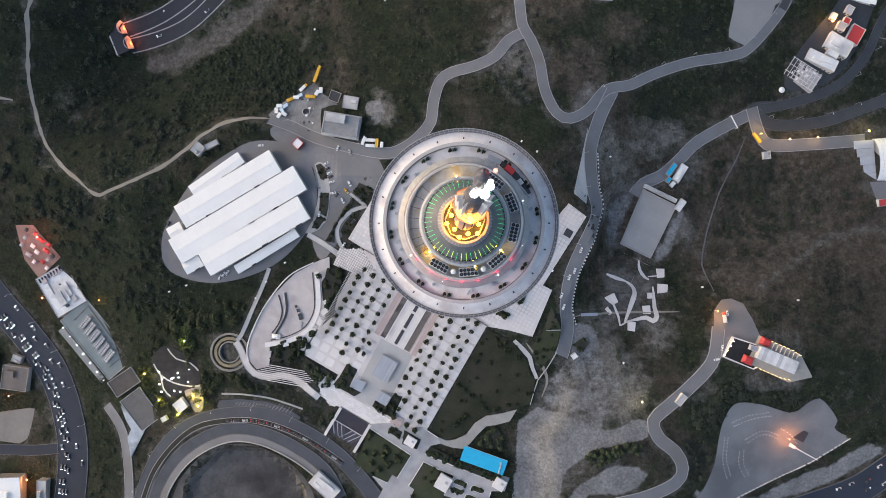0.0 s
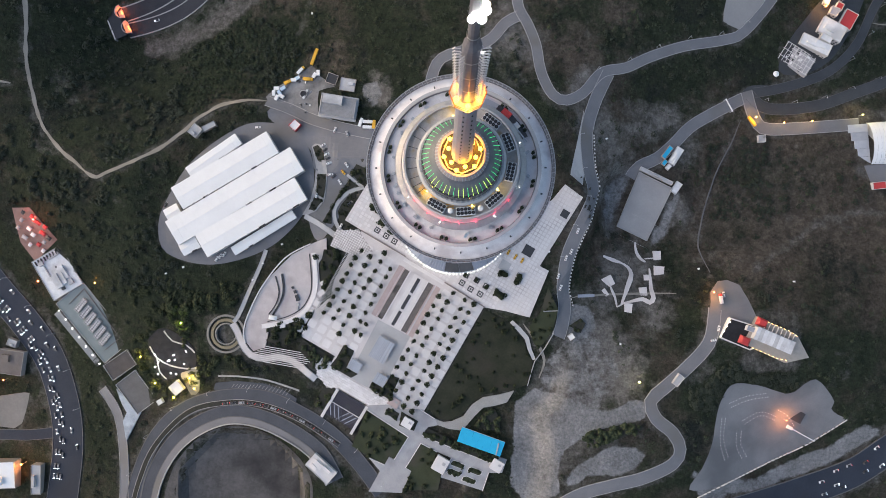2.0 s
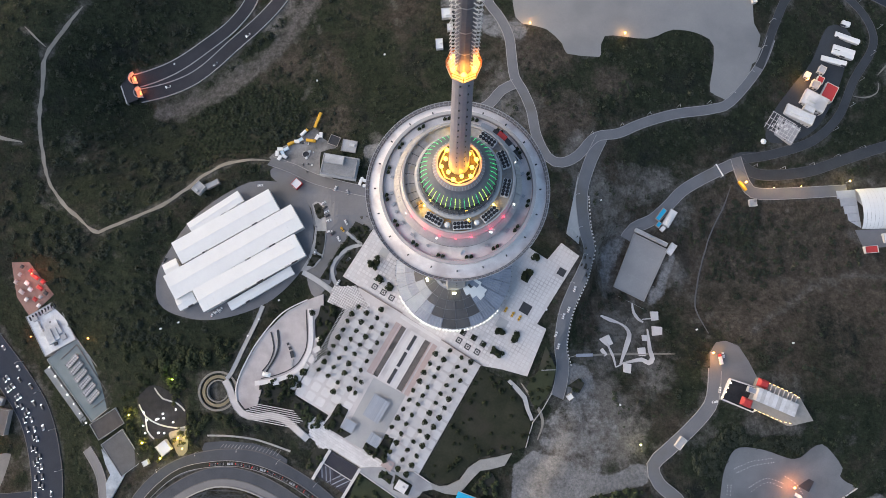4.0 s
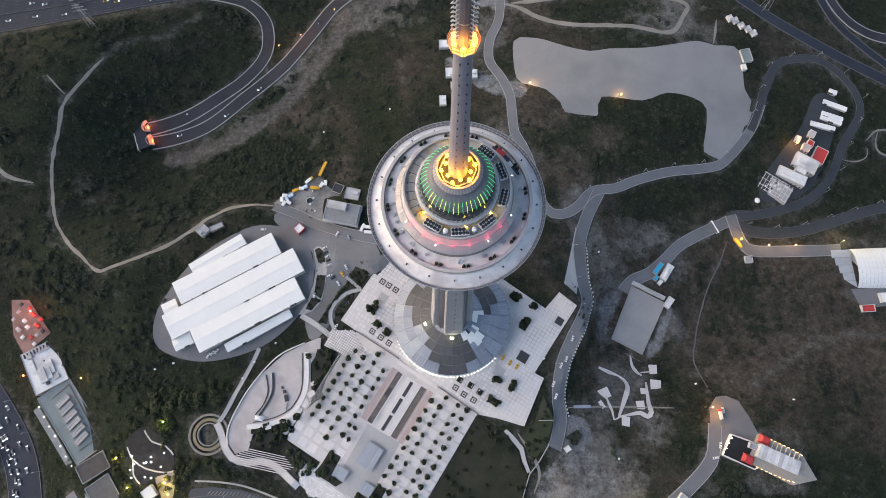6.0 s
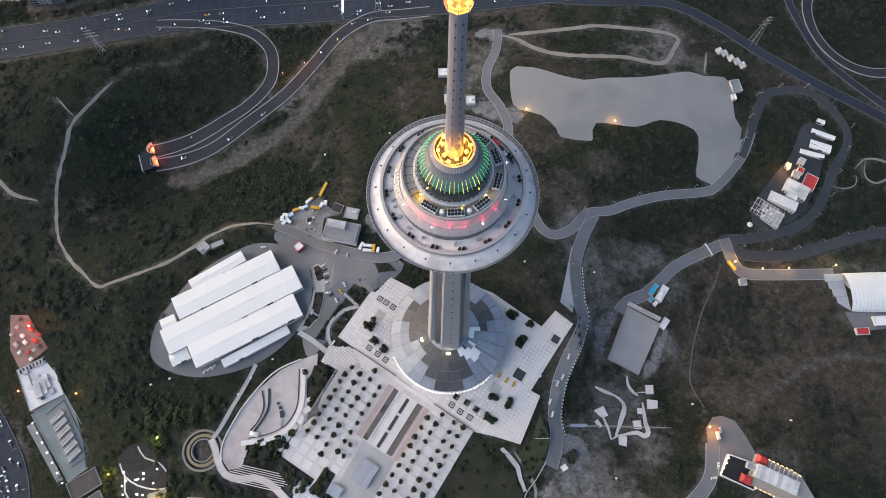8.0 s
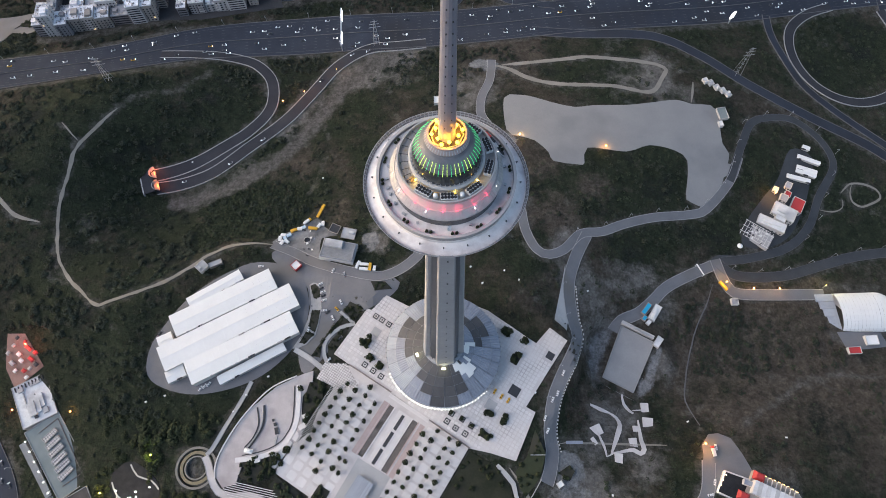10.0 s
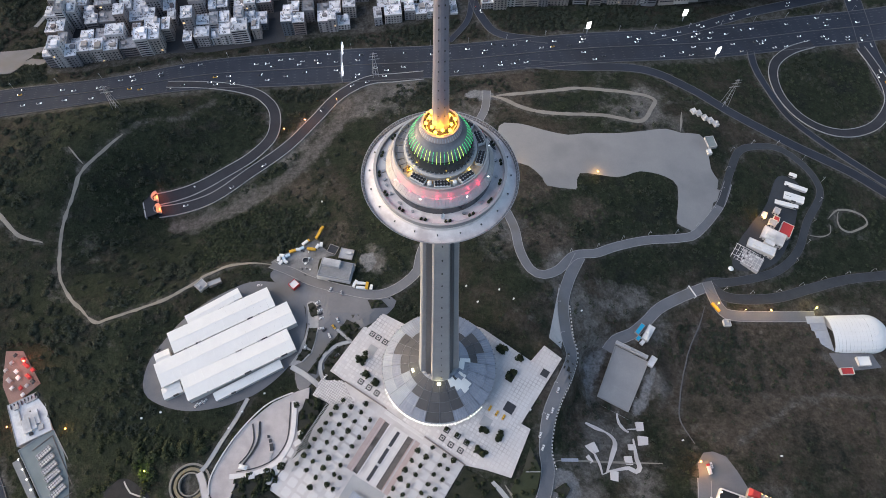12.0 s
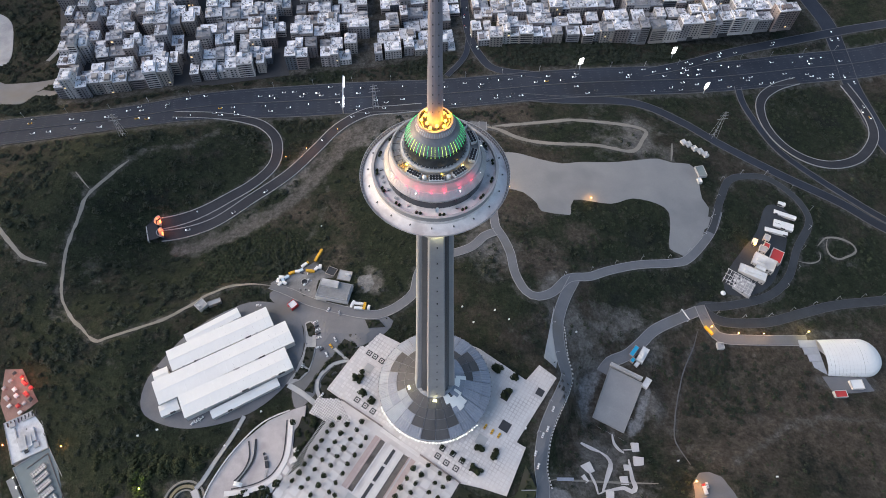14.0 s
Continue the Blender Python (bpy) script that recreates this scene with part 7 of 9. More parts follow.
block("court_kiosk", 228, -88, -7.2, 7, 4, 3, -20, "small pale blue-roofed kiosk in the court", wall=M_WALL, roof=M_BLUEPANEL, boxes=0, windows=False)

# north-east restaurant cluster on the spur road
M_CAFEROOF = mat("streaked_white_roof", (0.6, 0.6, 0.6), (0.78, 0.78, 0.775), 0.75, scale=0.15, fine=1.0, third=(0.5, 0.495, 0.49))
for pts, h, rf, lab in (([(303.1, 158.3), (322, 149), (330.9, 158.6), (312.4, 170.4)], 6.5, M_CAFEROOF, "white flat-roofed café house"), ([(287.8, 147.2), (311.5, 137.1), (317.4, 143.7), (294, 156.2)], 6.0, M_CAFEROOF, "long white wing of the café"),
                         ([(306, 151.5), (314, 147.5), (318, 151), (309.5, 156.5)], 5.4, M_CAFEROOF, "low link between the café's wings"), ([(322.4, 164.6), (332.4, 160), (341.8, 171), (332.5, 177.1)], 5.0, M_REDPAINT, "pavilion with a bright red roof"),
                         ([(322.5, 187), (327.5, 184.5), (331, 190), (326, 193)], 3.6, M_ROOFTOP, "small pale café store"), ([(320, 177.5), (325, 175), (328.6, 180.5), (323.6, 183)], 3.4, M_REDPAINT, "small kiosk with a red roof"), ([(314.5, 173.5), (320.5, 170.5), (325, 176), (318.5, 179)], 3.8, M_PALEPANEL, "small blue-grey roofed kiosk"),
                         ([(309, 181.5), (313, 179.5), (316, 184), (312, 186)], 3.0, M_ROOFTOP, "small pale hut by the café lamp")):
    block_on("flat_roofed_house", pts, h, lab, dz=1.0, roof=rf, wall=M_WALL, boxes=2 if h > 5.8 else 0)
for (x0, y0), (x1, y1), n in (((343.6, 224.7), (364.3, 216.6), 5), ((340.5, 212.2), (359, 206), 4), ((339, 208.2), (357.4, 201.8), 4), ((328.1, 201), (349.7, 195.2), 5), ((350.5, 235.6), (357, 233.2), 2)):
    u = Vector((x1 - x0, y1 - y0, 0)).normalized()
    v = Vector((-u.y, u.x, 0)) * 2.1
    gable_hall([(x0 - v.x, y0 - v.y), (x1 - v.x, y1 - v.y), (x1 + v.x, y1 + v.y), (x0 + v.x, y0 + v.y)], zl((x0 + x1) / 2, (y0 + y1) / 2) + 0.2, 3.0, 3.4, "long white tent hut beside the spur road", n, "white_hut")
deck = tagged(empty("timber_terrace", 286.5, 134.3, zl(286.5, 134.3) + 0.4, -32.7), "open terrace of pale timber frames and tables", "terrace")
clear_disc(285, 134, 13)
part("floor", box(0, 0, -3, 29.5, 17, 3.6), M_CONC, deck)
for i in range(9):
    part("beam", box(-13.4 + i * 3.3, 0, 3.0, 0.45, 17, 0.25), M_TILE, deck)
for i in range(6):
    part("rail", box((-1) ** i * 3.0, -8 + i * 3.2, 3.2, 23, 0.45, 0.2), M_TILE, deck)
for i in range(6):
    for s in (-1, 1):
        part("post", box(-13 + i * 5.2, s * 8, 0.6, 0.25, 0.25, 2.5), M_KERB, deck)
_q = random.Random(83)
for i in range(14):
    t = part("table_set", box(0, 0, 0, 2.2, 1.4, 0.8), M_WHITE if i % 3 else M_DARK, deck)
    t.matrix_basis = pose(_q.uniform(-13, 13), _q.uniform(-7, 7), 0.62, 0, 0, _q.choice((0, 90)))
area("spur_yard", [(272, 124), (280, 148), (298, 172), (318, 196), (338, 232), (360, 226), (352, 195), (338, 162), (318, 134), (292, 122)], M_DULL, "asphalt yard round the café houses", "yard", lift=0.2)
umb = tagged(empty("parasol", 268.3, 120.8, zl(268.3, 120.8) + 0.3), "large white parasol beside the road", "parasol")
part("pole", box(0, 0, 0, 0.15, 0.15, 2.6), M_STEEL, umb)
part("canopy", lathe([(2.6, 2.4), (0.05, 3.6)], 8), M_WHITE, umb)

# arched arena on the east side
az_ = zl(372, 66)
arena = tagged(empty("arched_arena", 372, 65, az_, 4), "white vaulted arena with a rounded end", "arena")
clear_disc(370, 65, 30)
NR = 12
for i in range(11):
    x0, x1 = -20 + i * 3.4, -20 + (i + 1) * 3.4 - 0.12
    vs, fs = [], []
    for x in (x0, x1):
        for k in range(NR + 1):
            a = math.pi * k / NR
            vs.append((x, -18.5 * math.cos(a), 1 + 9.5 * math.sin(a)))
    for k in range(NR):
        fs.append((k, k + 1, NR + 2 + k, NR + 1 + k))
    part("vault_panel", mesh_of("vault", vs, fs), M_WHITE, arena)
part("rounded_end", lathe([(18.5, 1), (17.9, 3.5), (16.0, 5.8), (13.1, 7.7), (9.3, 9.2), (4.8, 10.2), (0.05, 10.5)], 20, -90, 90), M_WHITE, arena).location = (17.3, 0, 0)
part("base_wall", box(-1, 0, -6, 37, 36, 7.2), M_WALL, arena)
part("end_wall", lathe([(18.4, -6), (18.4, 1.2)], 20, -90, 90), M_WALL, arena).location = (17.3, 0, 0)
for i in range(5):
    part("lean_to_panel", box(-24.0 - i * 1.1, -14 + i * 7, 0, 8.0 + i * 2.0, 6.8, 4.2), M_PALEPANEL, arena)
block("white_tent_hut", 375.6, 38.3, zl(375.6, 38.3), 11, 8.5, 3.2, 5, "small white-roofed hut by the arena", wall=M_WALL, roof=M_WHITE, boxes=0, windows=False)
block("red_hut", 356.5, 27.6, zl(356.5, 27.6), 11, 6, 3.0, 5, "small red-roofed hut by the arena", wall=M_WALL, roof=M_REDPAINT, boxes=0, windows=False)
area("arena_yard", [(347, 45), (371, 46.5), (388, 47), (392, 34), (368.7, 30), (351.7, 29)], M_ASPHALT, "dark asphalt yard by the arena", "yard", lift=0.25, smooth=False)
# gate at the road fork
gh = tagged(empty("road_gate", 226, 93, zl(226, 93), -62), "white road gate beam on posts", "gate")
part("beam", box(0, 0, 4.6, 12, 0.8, 0.9), M_WHITE, gh)
for s in (-1, 1):
    part("post", box(s * 5.6, 0, 0, 0.6, 0.6, 4.6), M_STEEL, gh)
block("gate_hut", 256, 66.5, zl(256, 66.5), 6, 6, 3, 5, "small pale gate hut", wall=M_WALL, boxes=1, windows=False)
block("lot_hut", 264.6, 248.7, zl(264.6, 248.7), 4, 6, 3, 12, "small white hut on the car park's edge", wall=M_WALL, roof=M_WHITE, boxes=0, windows=False)
block("lot_hut", 268.3, 261.6, zl(268.3, 261.6), 9, 13, 3, 12, "small dark hut on the car park's edge", wall=M_CONC, roof=M_GREENROOF, boxes=0, windows=False)
for i, (x, y) in enumerate(((268, 295), (262, 300), (274, 292), (257, 302), (279, 288))):
    block("workshop", x, y, zl(x, y), 5, 6, 2.6, 25, "small pale workshop shed", wall=M_WALL, boxes=1, windows=False)
for x, y, w, d in ((-13, 258, 11, 8), (-7, 226, 9, 9), (13, 224, 8, 8), (-13, 196, 6, 9), (-4, 212, 5, 6)):
    block("works_hut", x, y, zl(x, y), w, d, 3.5, 4, "small white-roofed works hut north of the tower", wall=M_WALL, roof=M_WHITE, boxes=1, windows=False)
# buildings along the west avenue
for x, y, w, d, h, t, rf, lab in ((-372, -120, 22, 20, 6, -8, M_BROWNROOF, "low brown-roofed building by the avenue"), (-371, -104, 8, 6, 4, -20, M_ROOFTOP, "small pale hut by the avenue"), (-375, -212, 24, 22, 9, 3, M_WHITE, "white-roofed building lit orange at its edge"),
                                  (-345, -215, 8, 24, 5, 0, M_CONC, "narrow grey building on the corner"), (-405, -110, 24, 26, 8, -8, M_ROOFTOP, "flat-roofed building by the avenue")):
    block("corner_building", x, y, zl(x, y), w, d, h, t, lab, roof=rf, boxes=1)
slab("round_forecourt", [(-389, -150), (-363, -146), (-342, -148), (-345, -156), (-357, -159), (-358, -168), (-371, -176), (-389, -174)], zl(-368, -160) + 1.0, 5, M_SAND, "pale rounded forecourt beside the avenue", "forecourt", local=False)
# car park island by the halls
area("parking_yard", [(-112, 62), (-95, 70), (-62, 62), (-60, 52), (-80, 20), (-92, -2), (-108, -20), (-116, 0), (-110, 30)], M_ASPHALT, "asphalt parking yard between halls and plaza", "car park", lift=0.22)
ISLAND = [(-113.5, 55), (-110.5, 57), (-107, 56.4), (-103.4, 52.5), (-102, 43.7), (-100.5, 33.4), (-101.5, 20.2), (-103.1, 11.3), (-109.2, 4), (-116.6, 1), (-121, 1), (-114.4, 11.4), (-111, 24.7), (-110.2, 39.5), (-112, 48.3)]
area("parking_island", ISLAND, M_KERB, "kerbed island with dark beds in the parking yard", "island", lift=0.6, smooth=False, cell=4.0)


def land_bed(pts, shrubs, seed, r, label, lift=0.75):
    """A planting bed draped on the land, thick with low shrubs."""
    ob = area("planting_bed", pts, M_SOIL, label, "planting bed", lift=lift, smooth=False, cell=4.0)
    q = random.Random(seed)
    xs, ys = [p[0] for p in pts], [p[1] for p in pts]
    leaves, n = bmesh.new(), 0
    shapes = [bush_mesh(r * k, seed * 7 + i, 34, 0.6, 0.26) for i, k in enumerate((0.7, 0.9, 1.1))]
    for _ in range(shrubs * 30):
        x, y = q.uniform(min(xs), max(xs)), q.uniform(min(ys), max(ys))
        if n < shrubs and inside(x, y, pts):
            me = q.choice(shapes).copy()
            me.transform(pose(x, y, zl(x, y) + lift - 0.3, 0, 0, q.uniform(0, 360)))
            leaves.from_mesh(me)
            n += 1
    tagged(part("shrubs", leaves, M_BUSH, ob), kind="stuff")


for pts in ([(-112.4, 54.2), (-108.6, 55.8), (-104.2, 51.7), (-103, 44), (-108.6, 43.5), (-110.4, 48.3)], [(-108.6, 32.8), (-101.4, 32.7), (-102, 21.7), (-103.6, 13.8), (-109.3, 17.3)], [(-110.2, 15.4), (-104, 12.4), (-110.3, 4.6), (-115.6, 5)]):
    land_bed(pts, 9, int(pts[0][1]), 1.3, "dark planted strip of the parking island", 0.85)
land_bed([(-77.5, 40.2), (-66.5, 35), (-73.6, 25.2), (-82.5, 33)], 22, 61, 1.7, "dark shrub bed beside the parking yard")
land_bed([(-83, 29), (-76, 23.8), (-85.2, 20), (-92.6, 12.6), (-97.2, 5), (-97.4, -6.4), (-104.5, -4.9), (-92.2, 15.5)], 26, 63, 1.5, "dark shrub bed beside the curling path")
land_bed([(-77.5, 18.7), (-83.8, 15.6), (-89.5, 9), (-92.2, 3.8), (-90.6, -4.9), (-86, -11), (-80, -11.2), (-77.6, -7.8), (-83, -1)], 26, 64, 1.4, "dark bed inside the curling path")
land_bed([(-62, 58), (-50, 58), (-44, 52), (-58, 50)], 12, 62, 1.3, "dark shrub bed north of the plaza")
# slip-road tunnel mouths
tun = tagged(empty("tunnel_portal", -283, 168, zl(-280, 168) + 1.0, 22), "concrete tunnel portal with two glowing arched mouths", "tunnel", )
part("head_wall", box(-11.0, 0, -2, 1.0, 26, 6.4), M_CONC, tun)
part("roof_slab", box(-5.4, 0, 4.0, 10, 26, 0.5), M_SLIP, tun)
M_TUN = mat("tunnel_concrete", (0.4, 0.39, 0.38), (0.5, 0.49, 0.48), 0.8, scale=0.2, fine=1.5)
for s in (-1, 1):
    m = part("mouth_wall", lathe([(4.4, 0.1), (5.4, 4.6)], 20, 90, 270), M_TUN, tun, "curved tunnel mouth lit orange from within")
    m.matrix_basis = pose(3.4, s * 6.6, 2.0 if s > 0 else 0)
    m = part("mouth_floor", lathe([(0.05, 0.9), (4.7, 0.9)], 20, 90, 270), M_TUN, tun, "orange-lit floor of the tunnel mouth")
    m.matrix_basis = pose(3.4, s * 6.6, 2.0 if s > 0 else 0)
    m = part("mouth_rim", lathe([(5.4, 4.55), (5.4, 4.8), (5.9, 4.8), (5.9, 4.0)], 20, 90, 270), M_KERB, tun, "pale curved rim of the tunnel mouth")
    m.matrix_basis = pose(3.4, s * 6.6, 2.0 if s > 0 else 0)
_tz0 = zl(-280, 168) + 1.0
for s_ in (-1, 1):
    m = part("mouth_lamp", box(0, 0, 0, 0.5, 3.0, 0.4), glow("orange_tunnel_lamp", (1.0, 0.2, 0.03), 6), tun, "glowing orange tunnel lamp")
    m.matrix_basis = pose(2.4, s_ * 6.6, 3.6 if s_ > 0 else 1.6)
    c_, d_ = math.cos(radians(22)), math.sin(radians(22))
    lamp("tunnel_light", (-283 + c_ * 3.2 - d_ * s_ * 6.6, 168 + d_ * 3.2 + c_ * s_ * 6.6, _tz0 + (5.0 if s_ > 0 else 3.0)), 1500, (1.0, 0.16, 0.02), 0.8)
# ---- the city north of the motorway ----
CITY_WALLS = [mat("city_wall_%s" % n, a, b, 0.85, scale=0.15, fine=1.5, pieces=0.25) for n, a, b in (
    ("grey", (0.18, 0.175, 0.19), (0.27, 0.262, 0.28)), ("beige", (0.25, 0.225, 0.215), (0.34, 0.315, 0.3)), ("pale", (0.36, 0.35, 0.36), (0.48, 0.467, 0.475)), ("brown", (0.17, 0.143, 0.14), (0.25, 0.215, 0.215)), ("slate", (0.08, 0.095, 0.12), (0.12, 0.14, 0.17)))]
M_CITYROOF = mat("city_flat_roof", (0.62, 0.615, 0.645), (0.86, 0.855, 0.88), 0.85, scale=0.45, fine=2.2, third=(0.5, 0.5, 0.53), pieces=0.22)
M_GREYROOF = mat("weathered_city_roof", (0.26, 0.26, 0.28), (0.44, 0.44, 0.46), 0.85, scale=0.4, fine=2.0, pieces=0.3)
M_CLUTTER = mat("roof_clutter", (0.07, 0.07, 0.075), (0.42, 0.42, 0.44), 0.7, scale=0.9, fine=3)
# ground colour darkened to stand for trees and shade between the blocks
slab("city_ground", [(-440, 322), (-400, 329), (-303, 358), (-197, 384), (-92, 399), (0, 424), (41, 438), (144, 453), (277, 472), (400, 499), (428, 545), (440, 720), (-560, 720), (-500, 510), (-462, 400)], -47.0, 6, mat("shade_darkened_asphalt", (0.035, 0.036, 0.04), (0.06, 0.061, 0.066), 0.85, scale=0.04, fine=0.6),
     "city ground of streets and alleys, darkened for shade and trees", "ground", local=False)
FRONT = ((-445, 329), (-303, 366), (-197, 390), (-92, 407), (0, 428), (41, 436), (144, 451), (277, 470), (407, 497), (480, 512))


def front_y(x):
    """How far north the first row of houses stands."""
    for (x0, y0), (x1, y1) in zip(FRONT, FRONT[1:]):
        if x0 <= x <= x1:
            return y0 + (y1 - y0) * (x - x0) / (x1 - x0)
    return FRONT[0][1] if x < FRONT[0][0] else FRONT[-1][1]


CITY_LABELS = ("grey apartment block with a cluttered pale roof", "beige apartment block with rooftop boxes", "pale stone-faced apartment block", "brown-faced apartment block with a pale roof", "dark blue-grey glazed apartment block")


def apartment(cx, cy, base, w, d, h, turn, k, q, style, lit, off):
    """A flat-roofed block of flats: walls, parapet roof, set-back stair room, glazing and roof clutter."""
    ob = tagged(empty("apartment_building", cx, cy, base, turn), CITY_LABELS[k], "apartment building", "apartment blocks")
    bm = box(0, 0, -4, w, d, h + 4)
    if style == 2:
        for x in np.arange(-w / 2 + 0.4, w / 2, 3.4):
            add_box(bm, float(x), -d / 2 - 0.25, 0, 0.7, 0.6, h)
    part("wall", bm, CITY_WALLS[k], ob)
    roof = M_GREYROOF if q.random() < 0.14 else M_CITYROOF
    bm = box(0, 0, h + 0.02, w - 0.5, d - 0.5, 0.12)
    for px, py, pa, pb in ((0, d / 2 - 0.15, w + 0.1, 0.4), (0, -d / 2 + 0.15, w + 0.1, 0.4), (w / 2 - 0.15, 0, 0.4, d - 0.7), (-w / 2 + 0.15, 0, 0.4, d - 0.7)):
        add_box(bm, px, py, h - 0.1, pa, pb, 1.0)
    deck = bm
    sw, sd = q.uniform(3.2, min(7.5, w * 0.6)), q.uniform(3.5, d * 0.5)
    sx, sy = q.choice((-1, 1)) * (w - sw) * 0.32, q.uniform(-0.25, 0.3) * d
    bm = deck if off > 80 else bmesh.new()
    add_box(bm, sx, sy, h + 0.1, sw, sd, q.uniform(2.4, 3.4))
    if q.random() < 0.5:
        add_box(bm, sx * 0.4, sy + q.uniform(-3, 3), h + 0.1, sw * 0.8, sd * 0.5, q.uniform(1.2, 2.2))
    if bm is not deck:
        part("stair_head", bm, roof if q.random() < 0.7 else CITY_WALLS[k], ob)
    part("roof", deck, roof, ob)
    bm = bmesh.new()
    for _ in range(int(w * d / 11)):
        a = q.uniform(0.4, 1.3)
        add_box(bm, q.uniform(-0.45, 0.45) * w, q.uniform(-0.45, 0.45) * d, h + 0.14, a, a * q.uniform(0.5, 1.6), q.uniform(0.4, 1.5), q.choice((0, 0, 90, 35)))
    if q.random() < 0.3:
        y = q.uniform(-0.3, 0.3) * d
        add_box(bm, 0, y, h + 0.14, w * 0.7, 0.35, 0.5)
    tagged(part("roof_clutter", bm, M_CLUTTER, ob), kind="stuff")
    n, fl = max(2, int(w / 3.2)), int(h / 3.1)
    bm, bright = bmesh.new(), bmesh.new()
    for f in range(fl):
        z = 0.8 + f * 3.1
        if style == 1:
            add_box(bm, 0, -d / 2 - 0.03, z + 0.2, w * 0.86, 0.2, 1.4)
        else:
            for i in range(n):
                x = -w / 2 + w * (i + 0.5) / n
                big = 2.2 if (i + k) % 3 == 0 else 1.4
                add_box(bright if q.random() < (0.45 if lit else 0.006) else bm, x, -d / 2 - 0.03, z, big, 0.2, 1.6)
        for s_ in (-1, 1):
            for y in (-d * 0.25, d * 0.2):
                add_box(bm, s_ * (w / 2 + 0.03), y, z, 0.2, 1.5, 1.4)
    tagged(part("glazing", bm, M_GLASS, ob), kind="stuff")
    if len(bright.verts):
        tagged(part("lit_glazing", bright, M_WINLIT, ob, "windows lit amber"), kind="stuff")
    else:
        bright.free()
    if style == 0 and q.random() < 0.55:
        bm = bmesh.new()
        x = q.choice((-0.25, 0.0, 0.25)) * w
        for f in range(1, fl):
            add_box(bm, x, -d / 2 - 0.7, f * 3.1 - 0.1, w * 0.34, 1.4, 0.2)
            add_box(bm, x, -d / 2 - 1.35, f * 3.1, w * 0.34, 0.12, 0.9)
        part("balcony_stack", bm, CITY_WALLS[2 if q.random() < 0.5 else k], ob)


q = random.Random(31)
STREETS = (-303, -197, -95, 14)
for ri, off in enumerate((9, 26.5, 50, 67.5, 91, 108.5, 132, 149.5, 173)):
    x = -437 - off * 0.28 + q.uniform(0, 8)
    while x < (424 - off * 0.1 if ri < 3 else (250 if ri < 5 else (10 if ri < 7 else -60))):
        w = q.choice((9, 11, 12, 13, 14, 16, 19)) + q.uniform(-0.8, 0.8)
        cx = x + w / 2
        if any(abs(cx - s_) < w / 2 + (6.0 if s_ == 14 else 4.2) for s_ in STREETS) or (36 > cx > 2 and ri < 1):
            x += 3
            continue
        fy = front_y(cx)
        slope = math.degrees(math.atan2(front_y(cx + 30) - front_y(cx - 30), 60))
        if q.random() < (0.1 if ri else 0.05):
            x += q.uniform(5, 12)
            continue
        d = q.uniform(13.5, 18.5)
        cy = fy + off + q.uniform(-1.6, 1.6)
        tall = cx > 20
        h = q.choice((9, 12, 15, 15, 18, 18, 21) if not tall else (14, 16, 19, 19, 22, 22, 25)) + q.uniform(-0.9, 0.9)
        if cx < -280 and q.random() < 0.35:
            h += 9
        k = q.choices((0, 1, 2, 3, 4), (4, 3, 4, 3, 0.5))[0]
        apartment(cx, cy, -46.5, w, d, h, slope * 0.75 + q.uniform(-1.5, 1.5), k, q, q.choices((0, 1, 2), (5, 2, 3))[0], q.random() < 0.018, off)
        x += w + q.choices((0.1, 0.5, 3.0, 6.0), (6, 3, 1.5, 0.7))[0]

area("park_forecourt", [(-530, 366), (-519, 363), (-482, 368), (-457, 374), (-444.5, 361), (-445, 348), (-458, 338.5), (-472, 342), (-479, 325), (-504, 323), (-530, 320)], M_ASPHALT, "grey paved forecourt at the park's edge", "forecourt", lift=0.5)
land_bed([(-473, 347.5), (-464, 362), (-455, 359.5), (-454.5, 350.5), (-468, 352)], 14, 77, 2.0, "dark oval bed in the paved forecourt", 0.8)
area("park_plaza", [(-600, 480), (-560, 477), (-541, 437), (-534, 404), (-548, 396), (-600, 400)], M_WALKSTONE, "pale paved plaza among the park's trees", "plaza", lift=0.5)
road("park_path", [(-487, 408), (-482, 424), (-480, 440)], 5, M_LOT, 0, "pale paved path in the park beside the city", lift=0.6, cat="footpath")
